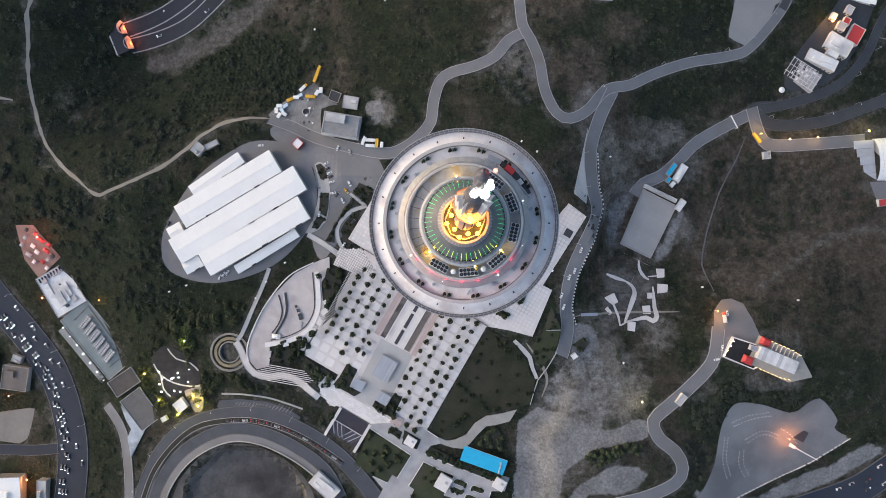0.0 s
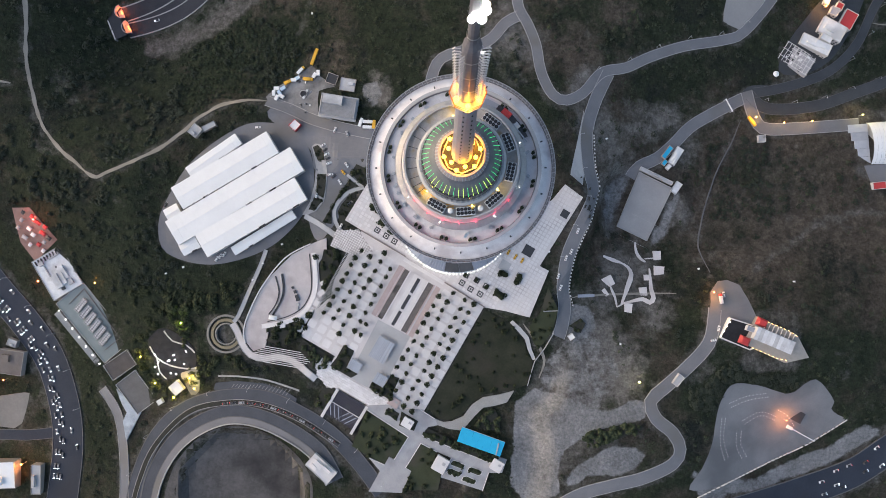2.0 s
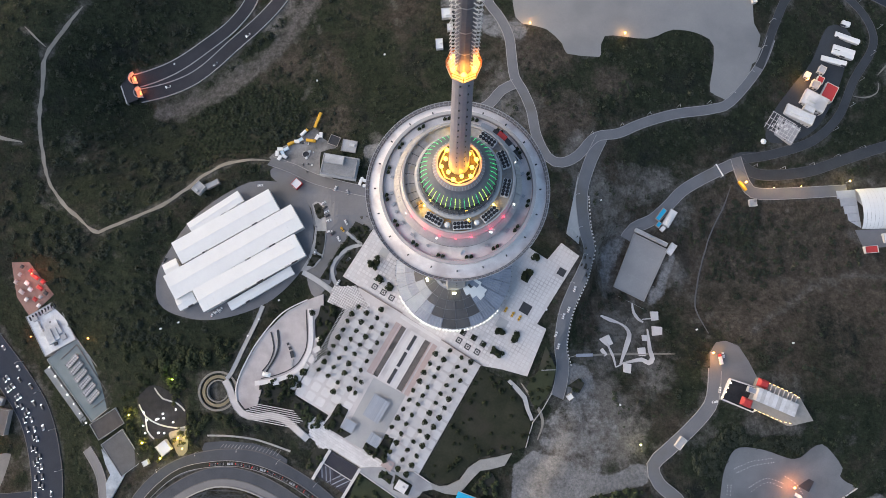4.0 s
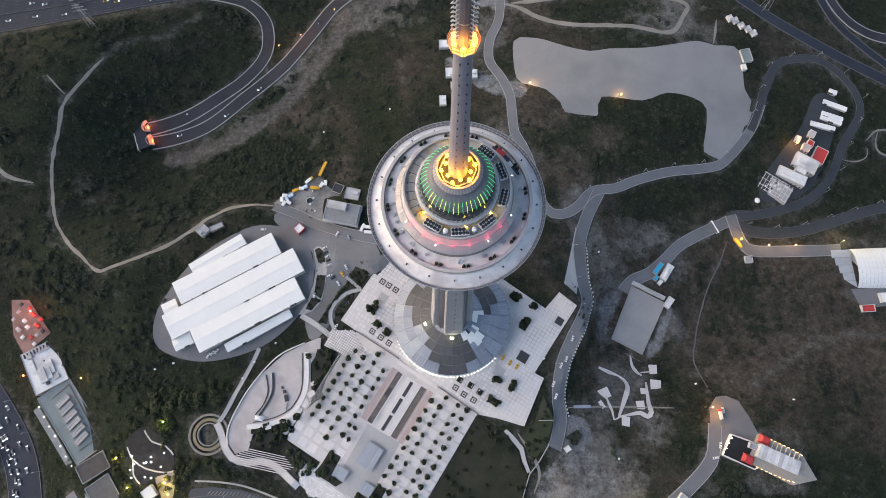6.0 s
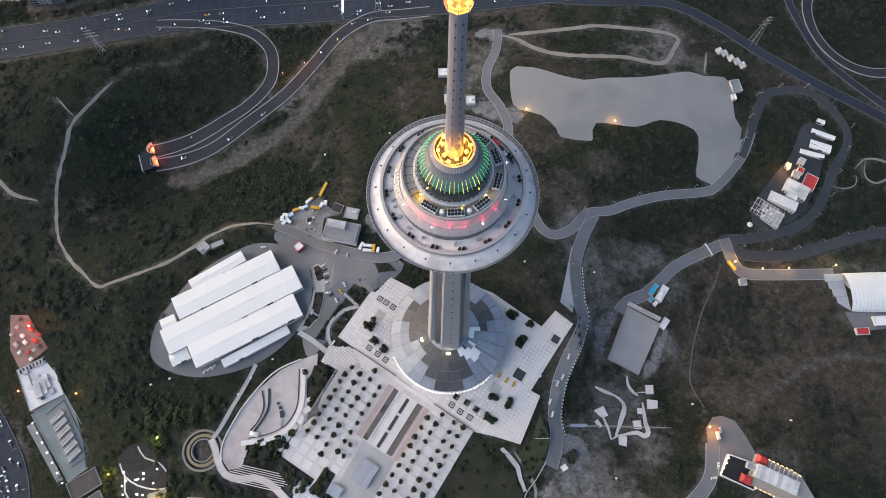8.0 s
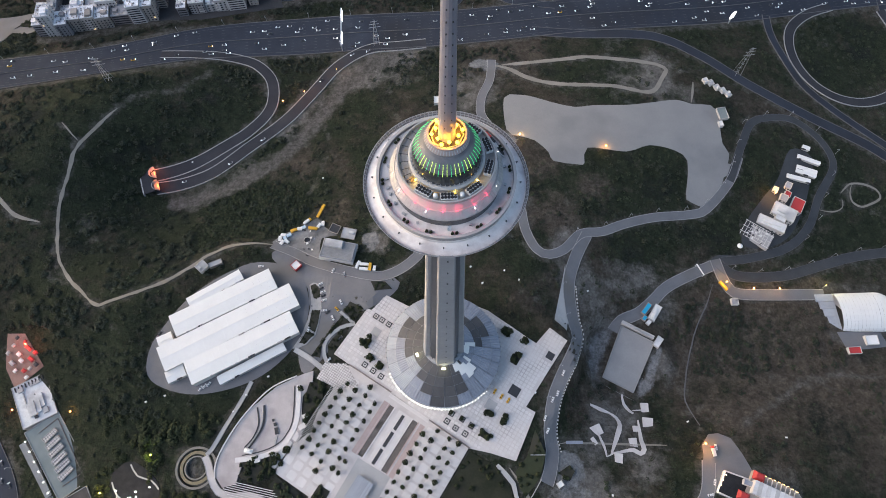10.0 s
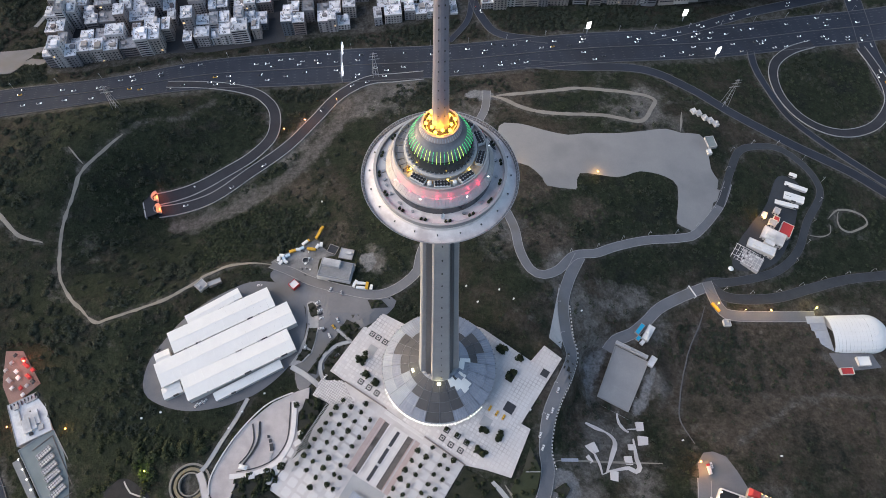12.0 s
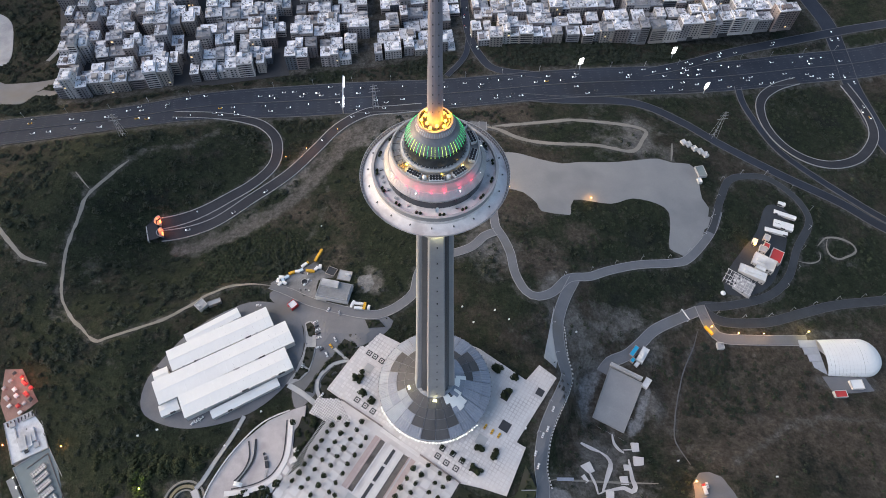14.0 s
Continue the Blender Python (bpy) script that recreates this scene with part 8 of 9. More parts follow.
# ---- traffic ----
def car_kind(label, paint, full=True, stop=False, away=False):
    ob = tagged(empty("car"), label, "car", "cars")
    bm = bmesh.new()
    prof = ((-2.2, 0.35, 0.85), (-2.1, 0.3, 1.0), (-1.0, 0.3, 1.02), (0.9, 0.3, 1.0), (2.0, 0.3, 0.82), (2.2, 0.35, 0.7))
    rings = []
    for x, z0, z1 in prof:
        wd = 0.78 if abs(x) > 2.1 else 0.88
        rings.append([bm.verts.new((x, y, z)) for y, z in ((-wd, z0), (wd, z0), (wd, z1 * 0.8), (wd - 0.12, z1), (-wd + 0.12, z1), (-wd, z1 * 0.8))])
    for a, b in zip(rings, rings[1:]):
        for i in range(6):
            bm.faces.new((a[i], a[(i + 1) % 6], b[(i + 1) % 6], b[i]))
    bm.faces.new(rings[0])
    bm.faces.new(rings[-1][::-1])
    bmesh.ops.recalc_face_normals(bm, faces=bm.faces)
    part("body", bm, paint, ob)
    part("cabin", box(-0.25, 0, 0.95, 2.5, 1.55, 0.45, top=0.78), M_GLASS, ob)
    if full:
        part("roof", box(-0.3, 0, 1.4, 1.7, 1.2, 0.06), paint, ob)
    if full:
        for x in (-1.35, 1.35):
            for y in (-0.8, 0.8):
                me = lathe([(0.05, -0.1), (0.33, -0.1), (0.33, 0.1), (0.05, 0.1)], 10)
                part("wheel", me, M_DARK, ob).matrix_basis = pose(x, y, 0.33, 90, 0, 0)
    for s in (-1, 1):
        if full or not away:
            part("headlight", box(2.15, s * 0.6, 0.5, 0.3, 0.42, 0.3), M_TILE if full else M_HEAD, ob)
        if full or away:
            part("tail_light", box(-2.15, s * 0.6, 0.6, 0.3, 0.36, 0.3), M_REDPAINT if full and not stop else M_TAIL, ob)
    return ob


M_HEAD = glow("headlight", (0.88, 0.95, 1.0), 5)
M_TAIL = glow("tail_light", (1.0, 0.04, 0.03), 2.6)
PAINT = [mat("white_car_paint", (0.75, 0.75, 0.75), (0.68, 0.68, 0.68), 0.3, spec=0.5), mat("silver_car_paint", (0.4, 0.41, 0.42), (0.46, 0.47, 0.48), 0.3, 0.4), mat("dark_car_paint", (0.05, 0.05, 0.055), (0.07, 0.07, 0.075), 0.3, spec=0.5), M_YELLOW]
NAMES = ("white", "silver", "dark", "yellow")
moving = [car_kind("%s car with its headlights on" % n, p, False) for n, p in zip(NAMES, PAINT)]
parked = [car_kind("parked %s saloon car, lights off" % n, p, True) for n, p in zip(NAMES, PAINT)]
leaving = [car_kind("%s car driving off with its tail lights on" % n, p, False, False, True) for n, p in zip(NAMES, PAINT)]
_placed = set()


def put(proto, x, y, z, turn):
    m = pose(x, y, z, 0, 0, turn)
    clear_disc(x, y, 2)
    if proto.name not in _placed:
        _placed.add(proto.name)
        proto.matrix_basis = m
    else:
        copy_thing(proto, m)


def traffic(pts, lanes, n, lift, seed, back=(), lo=0.05, hi=0.95, mix=(5, 3, 3, 0.4), gap=6, kinds=None):
    q = random.Random(seed)
    c = spline(pts, 2.0)
    taken = []
    while n > 0:
        i = int(len(c) * q.uniform(lo, hi))
        if not 1 <= i < len(c) - 1:
            continue
        lane = q.choice(lanes)
        if any(l == lane and abs(i - j) < gap for j, l in taken):
            n -= 0.2
            continue
        taken.append((i, lane))
        d = (c[i + 1] - c[i - 1]).normalized()
        p = c[i] + Vector((-d.y, d.x, 0)) * lane
        turn = math.degrees(math.atan2(d.y, d.x)) + (180 if lane in back else 0)
        put(q.choices(leaving if kinds and lane in kinds else moving, mix)[0], p.x, p.y, zl(p.x, p.y) + lift, turn)
        n -= 1


traffic(MOTORWAY, (-18, -14, -10, -6, 6, 10, 14, 18), 136, 0.62, 1, (6, 10, 14, 18), 0.22, 0.78)
traffic(RAMP_B, (-2, 2), 6, 0.72, 2)
traffic([(-384, -58), (-362, -85), (-340, -115), (-327, -148), (-321, -180), (-322, -217)], (-9.5, -6.5, -3.5), 96, 0.62, 3, (), 0.0, 1.0, (1, 2, 6, 0), 4)
traffic([(-384, -58), (-362, -85), (-340, -115), (-327, -148), (-321, -180), (-322, -217)], (4, 9), 10, 0.62, 4, (4, 9), 0.0, 1.0)
traffic([(8, 640), (13, 517), (20, 458), (34, 420)], (-2, 2), 14, 0.72, 5, (2,), kinds=(-2,))
traffic([(472, 577), (490, 535), (497, 480), (499, 441), (506, 396), (515, 343)], (-5, 0, 5), 8, 0.52, 6, (5,))
traffic([(275, 434), (356, 476), (437, 507), (516, 530)], (-2, 2), 8, 0.92, 7)
traffic([(385, -162), (347, -190), (318, -209), (270, -224)], (-8, -3, 4, 8), 16, 0.92, 8, (4, 8), kinds=(-8, -3))
queued = car_kind("dark car queuing with its brake lights on", PAINT[2], True, True)
c = spline(MEDIAN[5:], 2.0)
for i in range(2, len(c) - 2, 3):
    d = (c[i + 1] - c[i - 1]).normalized()
    put(queued if i % 4 else parked[1], c[i].x, c[i].y, zl(c[i].x, c[i].y) + 1.02, math.degrees(math.atan2(d.y, d.x)))
rng = random.Random(8)
for x, y, t in ((-104, 55.4, 30), (-102.4, 51.6, 28), (-101, 48.2, 26), (-99.9, 45, 22), (-99, 41.2, 20), (-98.1, 32.4, 10), (-95.2, 31, 40), (-85.1, 39.5, -60), (-84.7, 64, 110), (-94.7, 67.3, 70), (-90.7, 26.4, -60),
                (-155.9, 70.1, 5), (-132.3, 22.5, 30), (-229, 9.2, 60), (-188.4, -33.5, 60), (-185.5, -31.5, 60), (-182.5, -30, 60), (-109, 16, 80), (-90, -8, 60), (-83, 10, 40)):
    put(parked[rng.choices((0, 1, 2), (5, 2, 3))[0]], x, y, zl(x, y) + 0.3, t)
put(parked[3], -88, 34, zl(-88, 34) + 0.3, -50)
for x, y in ((85, -33), (81, -56), (94, -12), (89, -28), (79, -47)):
    put(parked[0], x, y, zl(x, y) + 0.5, 70)
for a, b in ((49.3, -4.2), (55.7, -4.8), (61.6, -4.6)):
    put(parked[3], *lw(a, b), UP + 0.1, AXIS + 90)
for x, y, t in ((205, -88, 80), (200, -97, 10), (212, -62, 100)):
    put(parked[0], x, y, zl(x, y) + 0.5, t)


M_PALEBLUE = mat("pale_blue_sheet", (0.42, 0.56, 0.68), (0.55, 0.66, 0.76), 0.6, scale=0.6, fine=3)


def truck(x, y, turn, cab, load, label, w=7.0):
    ob = tagged(empty("lorry", x, y, zl(x, y) + 0.4, turn), label, "lorry")
    part("cab", box(w / 2 + 0.9, 0, 0.5, 1.8, 2.2, 2.0, top=0.92), cab, ob)
    part("load", box(0, 0, 0.8, w, 2.3, 2.0), load, ob)
    for px in (-w * 0.3, w * 0.1, w / 2 + 0.8):
        for s in (-1, 1):
            part("wheel", lathe([(0.05, -0.15), (0.45, -0.15), (0.45, 0.15), (0.05, 0.15)], 10), M_DARK, ob).matrix_basis = pose(px, s * 1.1, 0.45, 90, 0, 0)
    clear_disc(x, y, 4)


truck(-69, 73.2, -3, M_WHITE, M_WHITE, "white box lorry parked by the service wall")
truck(-69, 68.8, -3, M_WHITE, M_WHITE, "second white box lorry parked by the wall")
truck(-63.8, 70.0, 85, M_YELLOW, M_YELLOW, "yellow lorry parked beside the yard", 5)
truck(-60, 68.6, 85, M_WHITE, M_WHITE, "short white van by the service road", 2.6)
truck(-74.5, 72, 70, M_WHITE, M_WHITE, "small white lorry parked by the wall", 5)
truck(-126.3, 70.1, 25, M_REDPAINT, M_WHITE, "red lorry with a white roof on the yard", 5.5)
truck(-114, 128, 70, M_YELLOW, M_YELLOW, "long yellow crane lorry on the service yard", 12)
truck(-125, 117, 45, M_YELLOW, M_WHITE, "white lorry with a yellow cab", 6)
truck(-119, 110, -5, M_YELLOW, M_YELLOW, "yellow lorry on the service yard", 6)
truck(-135.5, 107.4, 25, M_YELLOW, M_YELLOW, "short yellow lorry on the service yard", 4)
truck(247, 81.5, -52, M_YELLOW, M_YELLOW, "long yellow lorry at the road fork", 8)
truck(209, -66, 100, M_REDPAINT, M_TILE, "white lorry with a red cab in the small yard", 6)
for i, (x, y) in enumerate(((-143.4, 102.8), (-138.3, 102.7), (-142.7, 94.7), (-145.5, 98.9), (-140.8, 98.8), (-139, 96), (-130, 109.6), (-127, 111), (-113, 113), (-110, 115))):
    o = tagged(empty("container", x, y, zl(x, y) + 0.3, 30 * i), "small pale blue-white container in the littered yard", "container")
    part("body", box(0, 0, 0, 4.4, 2.6, 2.2), (M_WHITE, M_PALEBLUE, M_WHITE)[i % 3], o)
    part("lid", box(0, 0, 2.0, 3.7, 2.5, 0.15), M_CONC, o)
# parking stall studs on the south-east lot
vs, fs = [], []
for pts in ([(206, -158), (205, -176), (209, -190)], [(209, -158), (208, -174), (212, -188)], [(219, -170), (219, -180), (224, -190)], [(223, -169), (223, -179), (228, -189)], [(212, -146), (226, -141), (242, -139)], [(214, -149), (228, -144), (244, -142)], [(224, -160), (238, -154), (252, -158)], [(226, -163), (239, -157), (251, -161)], [(254, -153), (262, -158), (268, -166)]):
    for q in spline(pts, 2.4):
        k = len(vs)
        z = zl(q.x, q.y) + 0.26
        vs += [(q.x - 0.35, q.y - 0.35, z), (q.x + 0.35, q.y - 0.35, z), (q.x + 0.35, q.y + 0.35, z), (q.x - 0.35, q.y + 0.35, z), (q.x, q.y, z + 0.35)]
        fs += [(k, k + 1, k + 4), (k + 1, k + 2, k + 4), (k + 2, k + 3, k + 4), (k + 3, k, k + 4)]
wv = spline([(311, -163), (292, -175.5), (276, -184.5), (245, -196.5), (208, -210.5), (186, -219)], 3.2)
for a_, b_ in zip(wv, wv[1:]):
    o = part("lot_edge_block", box(0, 0, 0, 2.5, 0.7, 0.9), M_TILE, bpy.data.objects["south_east_lot"])
    o.matrix_world = pose(a_.x, a_.y, zl(a_.x, a_.y) + 0.2, 0, 0, math.degrees(math.atan2(b_.y - a_.y, b_.x - a_.x)))
tagged(part("stall_studs", mesh_of("studs", vs, fs), M_TILE), "rows of pale stall studs on the gravel lot", "stall marks", kind="stuff")
# lane dashes on the motorway
vs, fs = [], []
for off in (-19.5, -16, -12, -8, -4, 4, 8, 12, 16, 19.5):
    c = spline(MOTORWAY, 3.0)
    solid = abs(off) > 19
    for i in range(int(len(c) * 0.15), int(len(c) * 0.85)):
        if not solid and i % 4:
            continue
        d = (c[i + 1] - c[i]).normalized()
        s = Vector((-d.y, d.x, 0))
        k = len(vs)
        for p in (c[i] + s * (off - 0.12), c[i + 1] + s * (off - 0.12), c[i + 1] + s * (off + 0.12), c[i] + s * (off + 0.12)):
            vs.append((p.x, p.y, zl(p.x, p.y) + 0.66))
        fs.append((k, k + 1, k + 2, k + 3))
tagged(part("lane_marks", mesh_of("marks", vs, fs), M_HWKERB), "pale lane lines on the motorway", "lane marks", kind="stuff")

# ---- lamps, gantry, pylons, boards ----
sl = tagged(empty("street_lamp"), "slim grey street lamp on a curved arm", "street lamp", "street lamps")
part("pole", box(0, 0, 0, 0.22, 0.22, 8.5), M_STEEL, sl)
part("arm", box(0.9, 0, 8.4, 2.0, 0.14, 0.14), M_STEEL, sl)
part("lamp_head", box(1.8, 0, 8.25, 0.9, 0.35, 0.18), M_TILE, sl)
_first = True


def lamps_along(pts, side, step, lo=0.0, hi=1.0):
    global _first
    c = spline(pts, 2.0)
    k = max(1, int(step / 2))
    for i in range(int(len(c) * lo) + 1, int(len(c) * hi) - 1, k):
        d = (c[i + 1] - c[i - 1]).normalized()
        p = c[i] + Vector((-d.y, d.x, 0)) * side
        m = pose(p.x, p.y, zl(p.x, p.y), 0, 0, math.degrees(math.atan2(d.y, d.x)) + (-90 if side > 0 else 90))
        if _first:
            sl.matrix_basis = m
            _first = False
        else:
            copy_thing(sl, m)


lamps_along([(113, 112), (137, 120), (158, 130), (187, 140), (222, 147), (240, 155), (267, 187), (286, 232), (300, 257), (348, 268), (371, 251), (382, 231), (360, 183), (343, 149), (317, 125)], 5.2, 26)
lamps_along([(257, 94), (276, 92), (311, 97), (348, 110), (387, 123), (442, 134)], 5.5, 26)
lamps_along(OUTER, 6.8, 30)
lamps_along(MOTORWAY, 24.5, 45, 0.2, 0.8)
lamps_along([(-384, -58), (-362, -85), (-340, -115), (-327, -148), (-321, -180)], 15, 28)
lamps_along([(103, 65), (105, 38), (109, 21), (102, 3), (93, -15), (86, -33), (83, -55)], -5.6, 24)
# white kerb blocks along the east road
for pts, side in (([(103, 65), (105, 38), (109, 21), (102, 3), (93, -15), (86, -33), (83, -55), (86, -73)], 6.0),):
    c = spline(pts, 2.6)
    for i in range(1, len(c) - 1):
        d = (c[i + 1] - c[i - 1]).normalized()
        p = c[i] + Vector((-d.y, d.x, 0)) * side
        o = part("edge_block", box(0, 0, 0, 1.2, 0.8, 1.0), M_TILE, bpy.data.objects["east_road"])
        o.matrix_world = pose(p.x, p.y, zl(p.x, p.y) + 0.2, 0, 0, math.degrees(math.atan2(d.y, d.x)))
g = tagged(empty("sign_gantry", -120, 352, zl(-120, 352), 96), "steel footbridge gantry with bright lit boards", "gantry")
part("beam", box(0, 0, 8, 50, 1.6, 1.8), M_STEEL, g)
for s in (-1, 0, 1):
    part("post", box(s * 24, 0, 0, 0.9, 0.9, 8), M_STEEL, g)
for x in (-15, 15):
    part("lit_board", box(x, -1.2, 7.5, 13, 0.3, 4.5), glow("lit_board", (0.95, 0.97, 1.0), 3.5), g)
for x, y, t in ((150.5, 407, 20), (268, 447, 15), (299, 393, 30)):
    b = tagged(empty("billboard", x, y, zl(x, y), t), "tall bright lit billboard on a post", "billboard")
    part("post", box(0, 0, 0, 0.9, 0.9, 12), M_STEEL, b)
    part("panel", box(0, 0, 8, 5.0, 0.8, 9.0), glow("bright_panel", (1.0, 0.97, 0.9), 2.4), b)
for x, y, h in ((-82, 337, 34), (-335, 263, 32), (295, 320, 40)):
    p = tagged(empty("power_pylon", x, y, zl(x, y), 12), "grey lattice power pylon", "pylon")
    for sx in (-1, 1):
        for sy in (-1, 1):
            bm = bmesh.new()
            a, b = Vector((sx * 3.2, sy * 3.2, -1)), Vector((sx * 0.5, sy * 0.5, h))
            m = Matrix.Translation((a + b) / 2) @ (b - a).to_track_quat("Z", "Y").to_matrix().to_4x4()
            gq = bmesh.ops.create_cube(bm, size=1)
            bmesh.ops.transform(bm, matrix=m @ Matrix.Diagonal((0.3, 0.3, (b - a).length, 1)), verts=gq["verts"])
            part("leg", bm, M_STEEL, p)
    for k in range(6):
        z = h * (k + 0.6) / 6.5
        w = 3.2 - 2.7 * z / h
        for t in (0, 90):
            part("brace", box(0, 0, z, 2.0 * w + 0.3, 0.22, 0.22, t), M_STEEL, p)
    for z, w in ((h * 0.72, 12), (h * 0.85, 10), (h * 0.96, 7)):
        part("cross_arm", box(0, 0, z, w, 0.35, 0.35), M_STEEL, p)

# warm and coloured lights of the place
for x, y, h, w, col in ((203, -60, 6, 2600, (1.0, 0.4, 0.08)), (259.3, -160.7, 4.5, 2600, (1.0, 0.3, 0.06)), (311, 178, 5, 2200, (1.0, 0.45, 0.08)), (300, 82, 5, 1100, (1.0, 0.55, 0.15)), (345, 88, 6, 1200, (1.0, 0.75, 0.2)),
                        (-338, -2, 7, 2600, (1.0, 0.12, 0.05)), (-344, -52, 3, 700, (1.0, 0.3, 0.08)), (-292, -53, 2, 500, (1.0, 0.4, 0.08)), (-358, -203, 7, 3000, (1.0, 0.33, 0.08)), (-211, -128, 3.5, 1700, (1.0, 0.62, 0.08)), (-253, -112, 3.5, 800, (1.0, 0.75, 0.1)), (-241, -133, 3, 600, (1.0, 0.8, 0.1)), (-225, -144, 3, 800, (1.0, 0.85, 0.12)), (-216.6, -84, 4, 700, (0.7, 1.0, 0.1)),
                        (-207, -136, 3.5, 1000, (1.0, 0.7, 0.1)), (140, -128, 4, 500, (1.0, 0.85, 0.3)), (145, 208, 3, 900, (1.0, 0.5, 0.12)), (64, 215, 3, 700, (1.0, 0.5, 0.12)), (250, 84, 5, 1300, (1.0, 0.5, 0.1)), (-170, 260, 5, 700, (1.0, 0.35, 0.1)), (-378, -135, 6, 900, (1.0, 0.25, 0.08)), (275, 80, 5, 800, (1.0, 0.55, 0.15)), (-150, 272, 6, 1200, (1.0, 0.35, 0.1)), (-120, 300, 6, 900, (1.0, 0.4, 0.1))):
    z = zl(x, y) + h
    o = tagged(empty("flood_lamp_post", x, y, zl(x, y)), "flood lamp on a post casting coloured light", "lamp")
    part("post", box(0, 0, 0, 0.2, 0.2, h), M_STEEL, o)
    part("lamp_head", box(0, 0, h - 0.1, 0.8, 0.8, 0.3), glow("coloured_lamp", col, 6), o)
    lamp("coloured_light", (x, y, z + 0.6), w * 2.6, col, 0.5)
mast = tagged(empty("mobile_floodlight", 265, -168, zl(265, -168), -29), "white mobile crane boom on the gravel lot", "crane")
part("boom", box(10, 0, 2.0, 22, 0.7, 0.7), M_WHITE, mast)
part("truck", box(-1, 0, 0, 4.5, 2.5, 2.2), M_WHITE, mast)
part("tarp", box(0, 11, 0, 10, 9, 1.6), M_DARK, mast)

for x, y in ((-160, -50), (-152, -37), (-137, -22), (-229, -45), (270, -52), (196, -42), (72, -28), (-118, 168), (-250, 190), (30, 60), (48, 72), (20, 74), (60, 64), (128, -100), (120, 62), (-60, 190), (-215, -40), (-180, -60)):
    u = tagged(empty("utility_box", x, y, zl(x, y), x * 7 % 90), "small white utility box on the slope", "utility box", "utility boxes")
    part("body", box(0, 0, 0, 1.5, 1.1, 1.2), M_WHITE, u)
    part("plinth", box(0, 0, -0.3, 1.8, 1.4, 0.4), M_CONC, u)
for p in moving + parked + leaving + [queued]:
    if p.name not in _placed:
        for k in list(p.children):
            bpy.data.objects.remove(k)
        bpy.data.objects.remove(p)
# ---- scrub and trees of the slopes ----
def scatter(name, n, box_, r0, r1, material, label, seed, cards=13, thin=0.0, flat=0.8, density=None):
    q = random.Random(seed)
    bases = []
    for k in range(5):
        me = bush_mesh(1.0, 300 + seed * 9 + k, int(cards * 1.8), flat, 0.3)
        co = np.array([v.co[:] for v in me.vertices])
        fa = np.array([p.vertices[:] for p in me.polygons])
        bases.append((co, fa))
        bpy.data.meshes.remove(me)
    allv, allf, off, made, tries = [], [], 0, 0, 0
    while made < n and tries < n * 14:
        tries += 1
        x, y = q.uniform(box_[0], box_[2]), q.uniform(box_[1], box_[3])
        if is_clear(x, y):
            continue
        v = noise.noise(Vector((x * 0.018 + seed, y * 0.018, 0))) + 0.6 * noise.noise(Vector((x * 0.07, y * 0.07, seed)))
        if v < thin + q.uniform(-0.25, 0.25):
            continue
        r = q.uniform(r0, r1) * (1.15 if v > 0.3 else 0.85)
        if is_clear(x + r, y) or is_clear(x - r, y) or is_clear(x, y + r) or is_clear(x, y - r):
            continue
        co, fa = bases[q.randrange(5)]
        a = q.uniform(0, 6.283)
        rot = np.array([[math.cos(a), -math.sin(a), 0], [math.sin(a), math.cos(a), 0], [0, 0, 1]])
        allv.append((co * [r, r, r * q.uniform(0.5, 0.9)]) @ rot.T + [x, y, zl(x, y) - 0.2])
        allf.append(fa + off)
        off += len(co)
        made += 1
    ob = part(name, mesh_of(name, np.concatenate(allv).tolist(), np.concatenate(allf).tolist()), material)
    return tagged(ob, label, "shrubs", kind="stuff")


def leaf_mat(name, a, b):
    """Leaves that differ from clump to clump."""
    m = mat(name, a, b, 0.9, scale=0.03, fine=0.5, spec=0.1)
    t, ln = m.node_tree.nodes, m.node_tree.links
    p = t["Principled BSDF"]
    src = p.inputs["Base Color"].links[0].from_socket
    g = t.new("ShaderNodeNewGeometry")
    r = t.new("ShaderNodeMapRange")
    r.inputs["To Min"].default_value, r.inputs["To Max"].default_value = 0.8, 1.12
    ln.new(g.outputs["Random Per Island"], r.inputs[0])
    h = t.new("ShaderNodeHueSaturation")
    ln.new(r.outputs[0], h.inputs["Value"])
    ln.new(src, h.inputs["Color"])
    ln.new(h.outputs[0], p.inputs["Base Color"])
    return m


M_SCRUB = leaf_mat("dark_scrub", (0.03, 0.038, 0.029), (0.052, 0.061, 0.045))
M_SCRUB2 = leaf_mat("olive_scrub", (0.036, 0.048, 0.03), (0.06, 0.074, 0.046))
M_SCRUB3 = leaf_mat("dry_scrub", (0.03, 0.029, 0.025), (0.054, 0.052, 0.043))
for _lot in (([(57, -132), (81, -130), (98, -145), (107, -153), (124, -149), (138, -141), (137, -158), (102, -170), (98, -192), (64, -201), (51, -201), (49, -166), (44, -149)]), ):
    clear_poly(_lot)
scatter("dark_scrub", 3000, (-560, -300, 600, 420), 1.2, 3.0, M_SCRUB, "dark low scrub over the slopes", 1, cards=16, thin=0.05)
scatter("olive_scrub", 4200, (-560, -300, 600, 420), 0.8, 2.2, M_SCRUB2, "olive green bushes over the slopes", 2, thin=-0.05)
scatter("dry_scrub", 4500, (-560, -300, 600, 420), 0.5, 1.4, M_SCRUB3, "dry brown tufts over the slopes", 3, cards=9, thin=-0.1)
scatter("tufts", 6500, (-560, -300, 600, 420), 0.35, 0.9, M_SCRUB, "small dark tufts over the slopes", 7, cards=6, thin=-0.3)
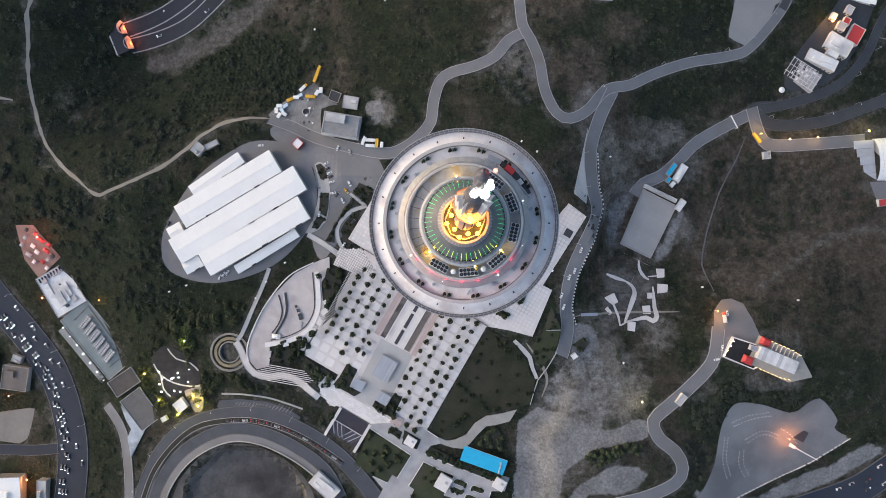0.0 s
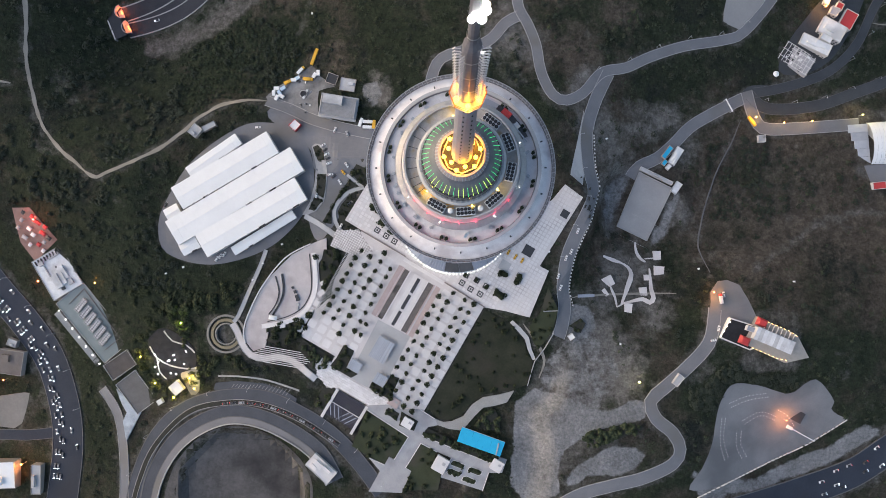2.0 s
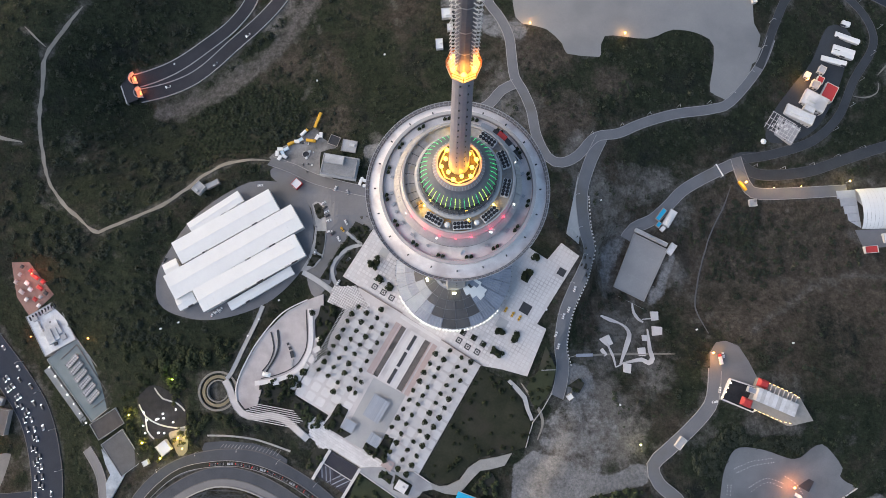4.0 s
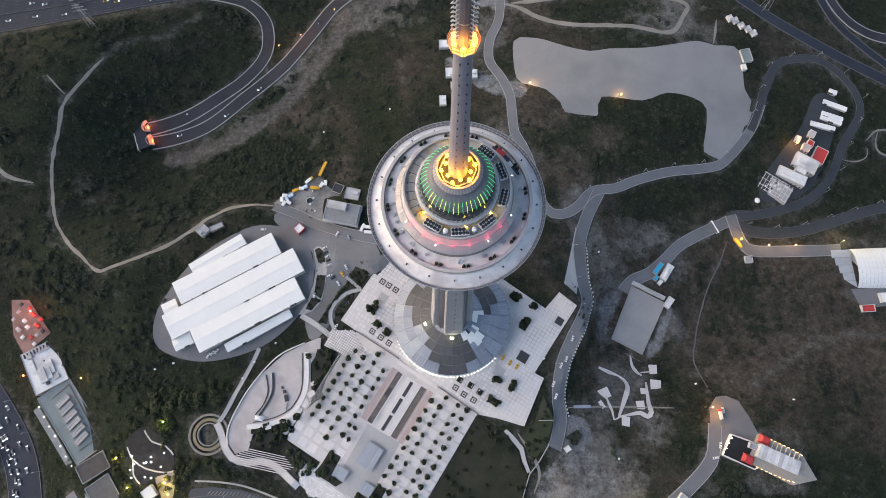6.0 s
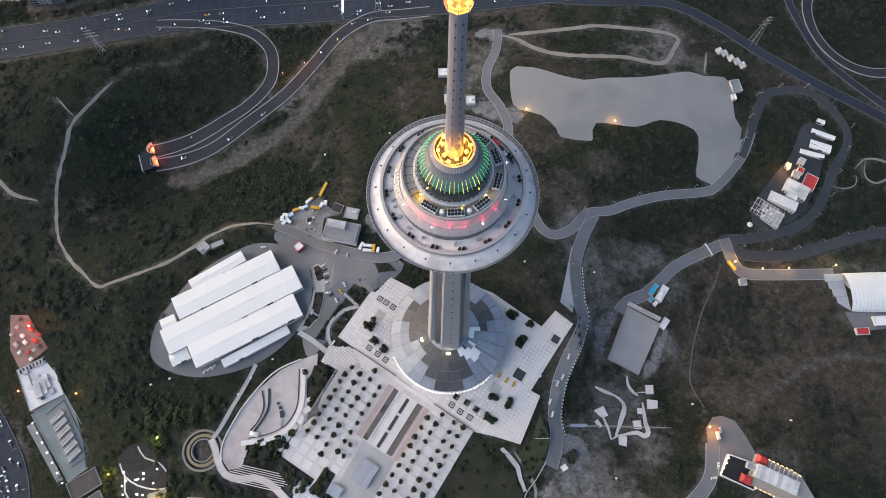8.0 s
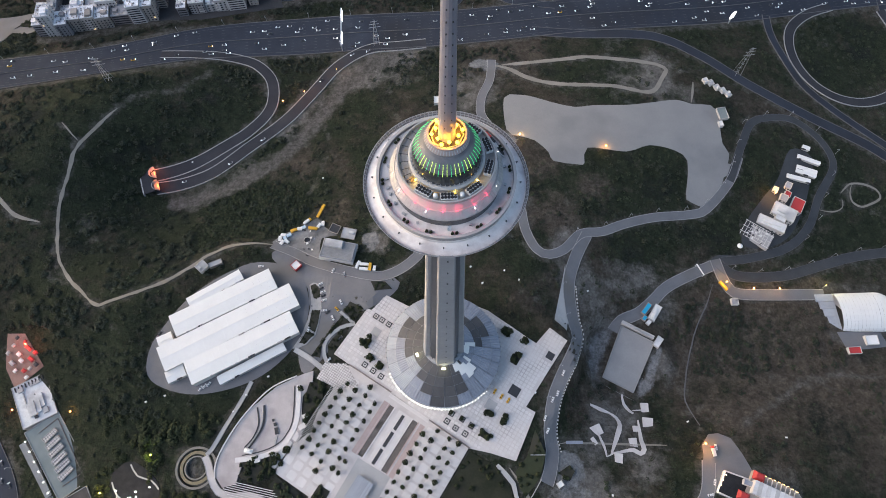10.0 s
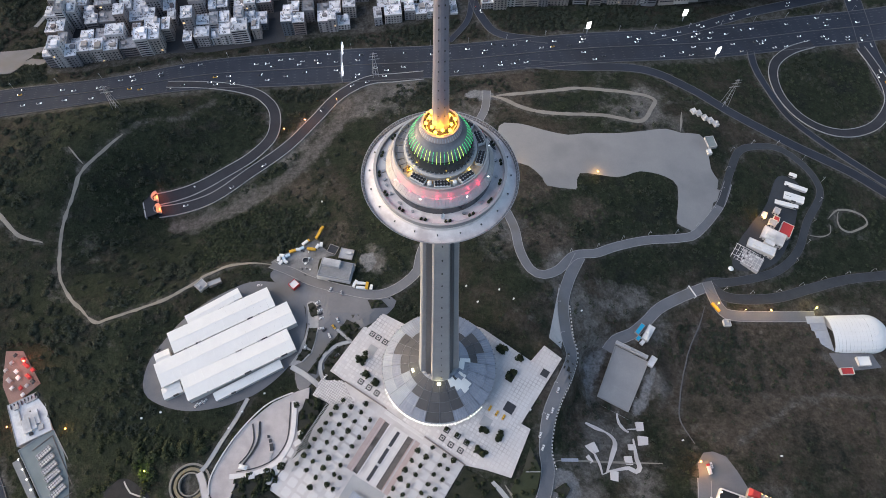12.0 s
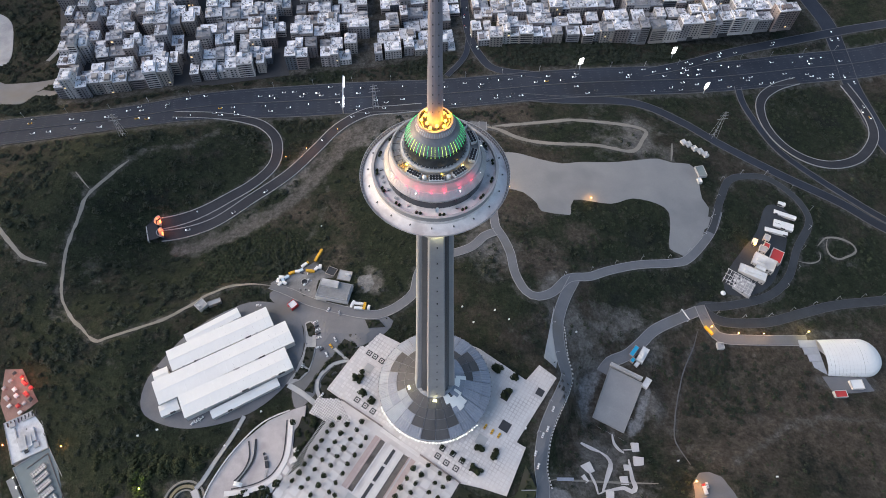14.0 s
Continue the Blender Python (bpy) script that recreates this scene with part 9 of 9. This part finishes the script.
scatter("woodland", 700, (-560, -60, -110, 330), 1.8, 3.8, M_SCRUB, "dense dark woodland on the west slope", 4, cards=22, thin=0.1, flat=1.1)
scatter("roadside_trees", 420, (-460, 300, 60, 420), 1.6, 3.0, M_SCRUB, "dark street trees before the city blocks", 5, cards=20, thin=-0.6, flat=1.2)
scatter("city_edge_trees", 520, (40, 405, 430, 540), 2.0, 3.6, M_SCRUB, "dark belt of trees below the city blocks", 8, cards=20, thin=-0.8, flat=1.2)
scatter("park_trees", 700, (-620, 290, -440, 600), 2.2, 4.2, M_SCRUB, "dark trees of the park beside the city", 9, cards=20, thin=-0.5, flat=1.2)
scatter("garden_trees", 130, (-262, -146, -152, -52), 2.0, 4.2, M_TREE, "dark garden trees round the café", 12, cards=24, thin=-0.35, flat=1.2)
scatter("slope_trees", 150, (-345, -60, -215, 120), 1.8, 3.8, M_SCRUB, "dark trees on the slope above the long hall", 13, cards=22, thin=-0.1, flat=1.1)
scatter("spur_trees", 170, (178, -152, 268, -104), 1.6, 3.2, M_SCRUB, "dark trees on the bank below the restaurant", 21, cards=20, thin=-0.6)
scatter("ravine_trees", 150, (210, -2, 264, 68), 1.5, 3.0, M_SCRUB, "dark trees along the ravine", 23, cards=18, thin=-0.4)
# young trees planted in rows on the slope west of the yard
_q = random.Random(61)
_nv, _nf, _off = [], [], 0
_base = bush_mesh(1.0, 990, 24, 1.0, 0.34)
_nco, _nfa = np.array([v.co[:] for v in _base.vertices]), np.array([p.vertices[:] for p in _base.polygons])
for i in range(26):
    for j in range(20):
        x, y = -232 + i * 3.9 + j * 0.35, 82 + j * 4.6
        x, y = x + _q.uniform(-0.7, 0.7), y + _q.uniform(-0.8, 0.8)
        if is_clear(x, y) or _q.random() < 0.12 or y > 176 - abs(x + 180) * 0.5 or y < 60 - (x + 130) * 0.35:
            continue
        r = _q.uniform(1.1, 1.9)
        _nv.append(_nco * [r, r, r * 1.1] + [x, y, zl(x, y) - 0.2])
        _nf.append(_nfa + _off)
        _off += len(_nco)
tagged(part("nursery_rows", mesh_of("nursery", np.concatenate(_nv).tolist(), np.concatenate(_nf).tolist()), M_SCRUB2), "rows of young green trees on the slope", "trees", kind="stuff")

# worn, dusty verges where the ground meets roads and paving
def wear_ground():
    me = bpy.data.objects["ground"].data
    co = np.empty(len(me.vertices) * 3)
    me.vertices.foreach_get("co", co)
    co = co.reshape(-1, 3)
    near = CLEAR.astype(float)
    for _ in range(3):
        near = (near + np.roll(near, 1, 0) + np.roll(near, -1, 0) + np.roll(near, 1, 1) + np.roll(near, -1, 1)) / 5
    i = np.clip(((co[:, 1] + 350) / 2).astype(int), 0, 519)
    j = np.clip(((co[:, 0] + 620) / 2).astype(int), 0, 679)
    soft = []
    for grid, n in ((GRAVEL, 2), (TRACK, 1)):
        g = grid.copy()
        for _ in range(n):
            g = (g + np.roll(g, 1, 0) + np.roll(g, -1, 0) + np.roll(g, 1, 1) + np.roll(g, -1, 1)) / 5
        soft.append(g)
    me.attributes["trodden"].data.foreach_set("value", np.maximum(near, soft[1] * 1.6)[i, j].astype(np.float32))
    me.attributes["gravel"].data.foreach_set("value", soft[0][i, j].astype(np.float32))


wear_ground()
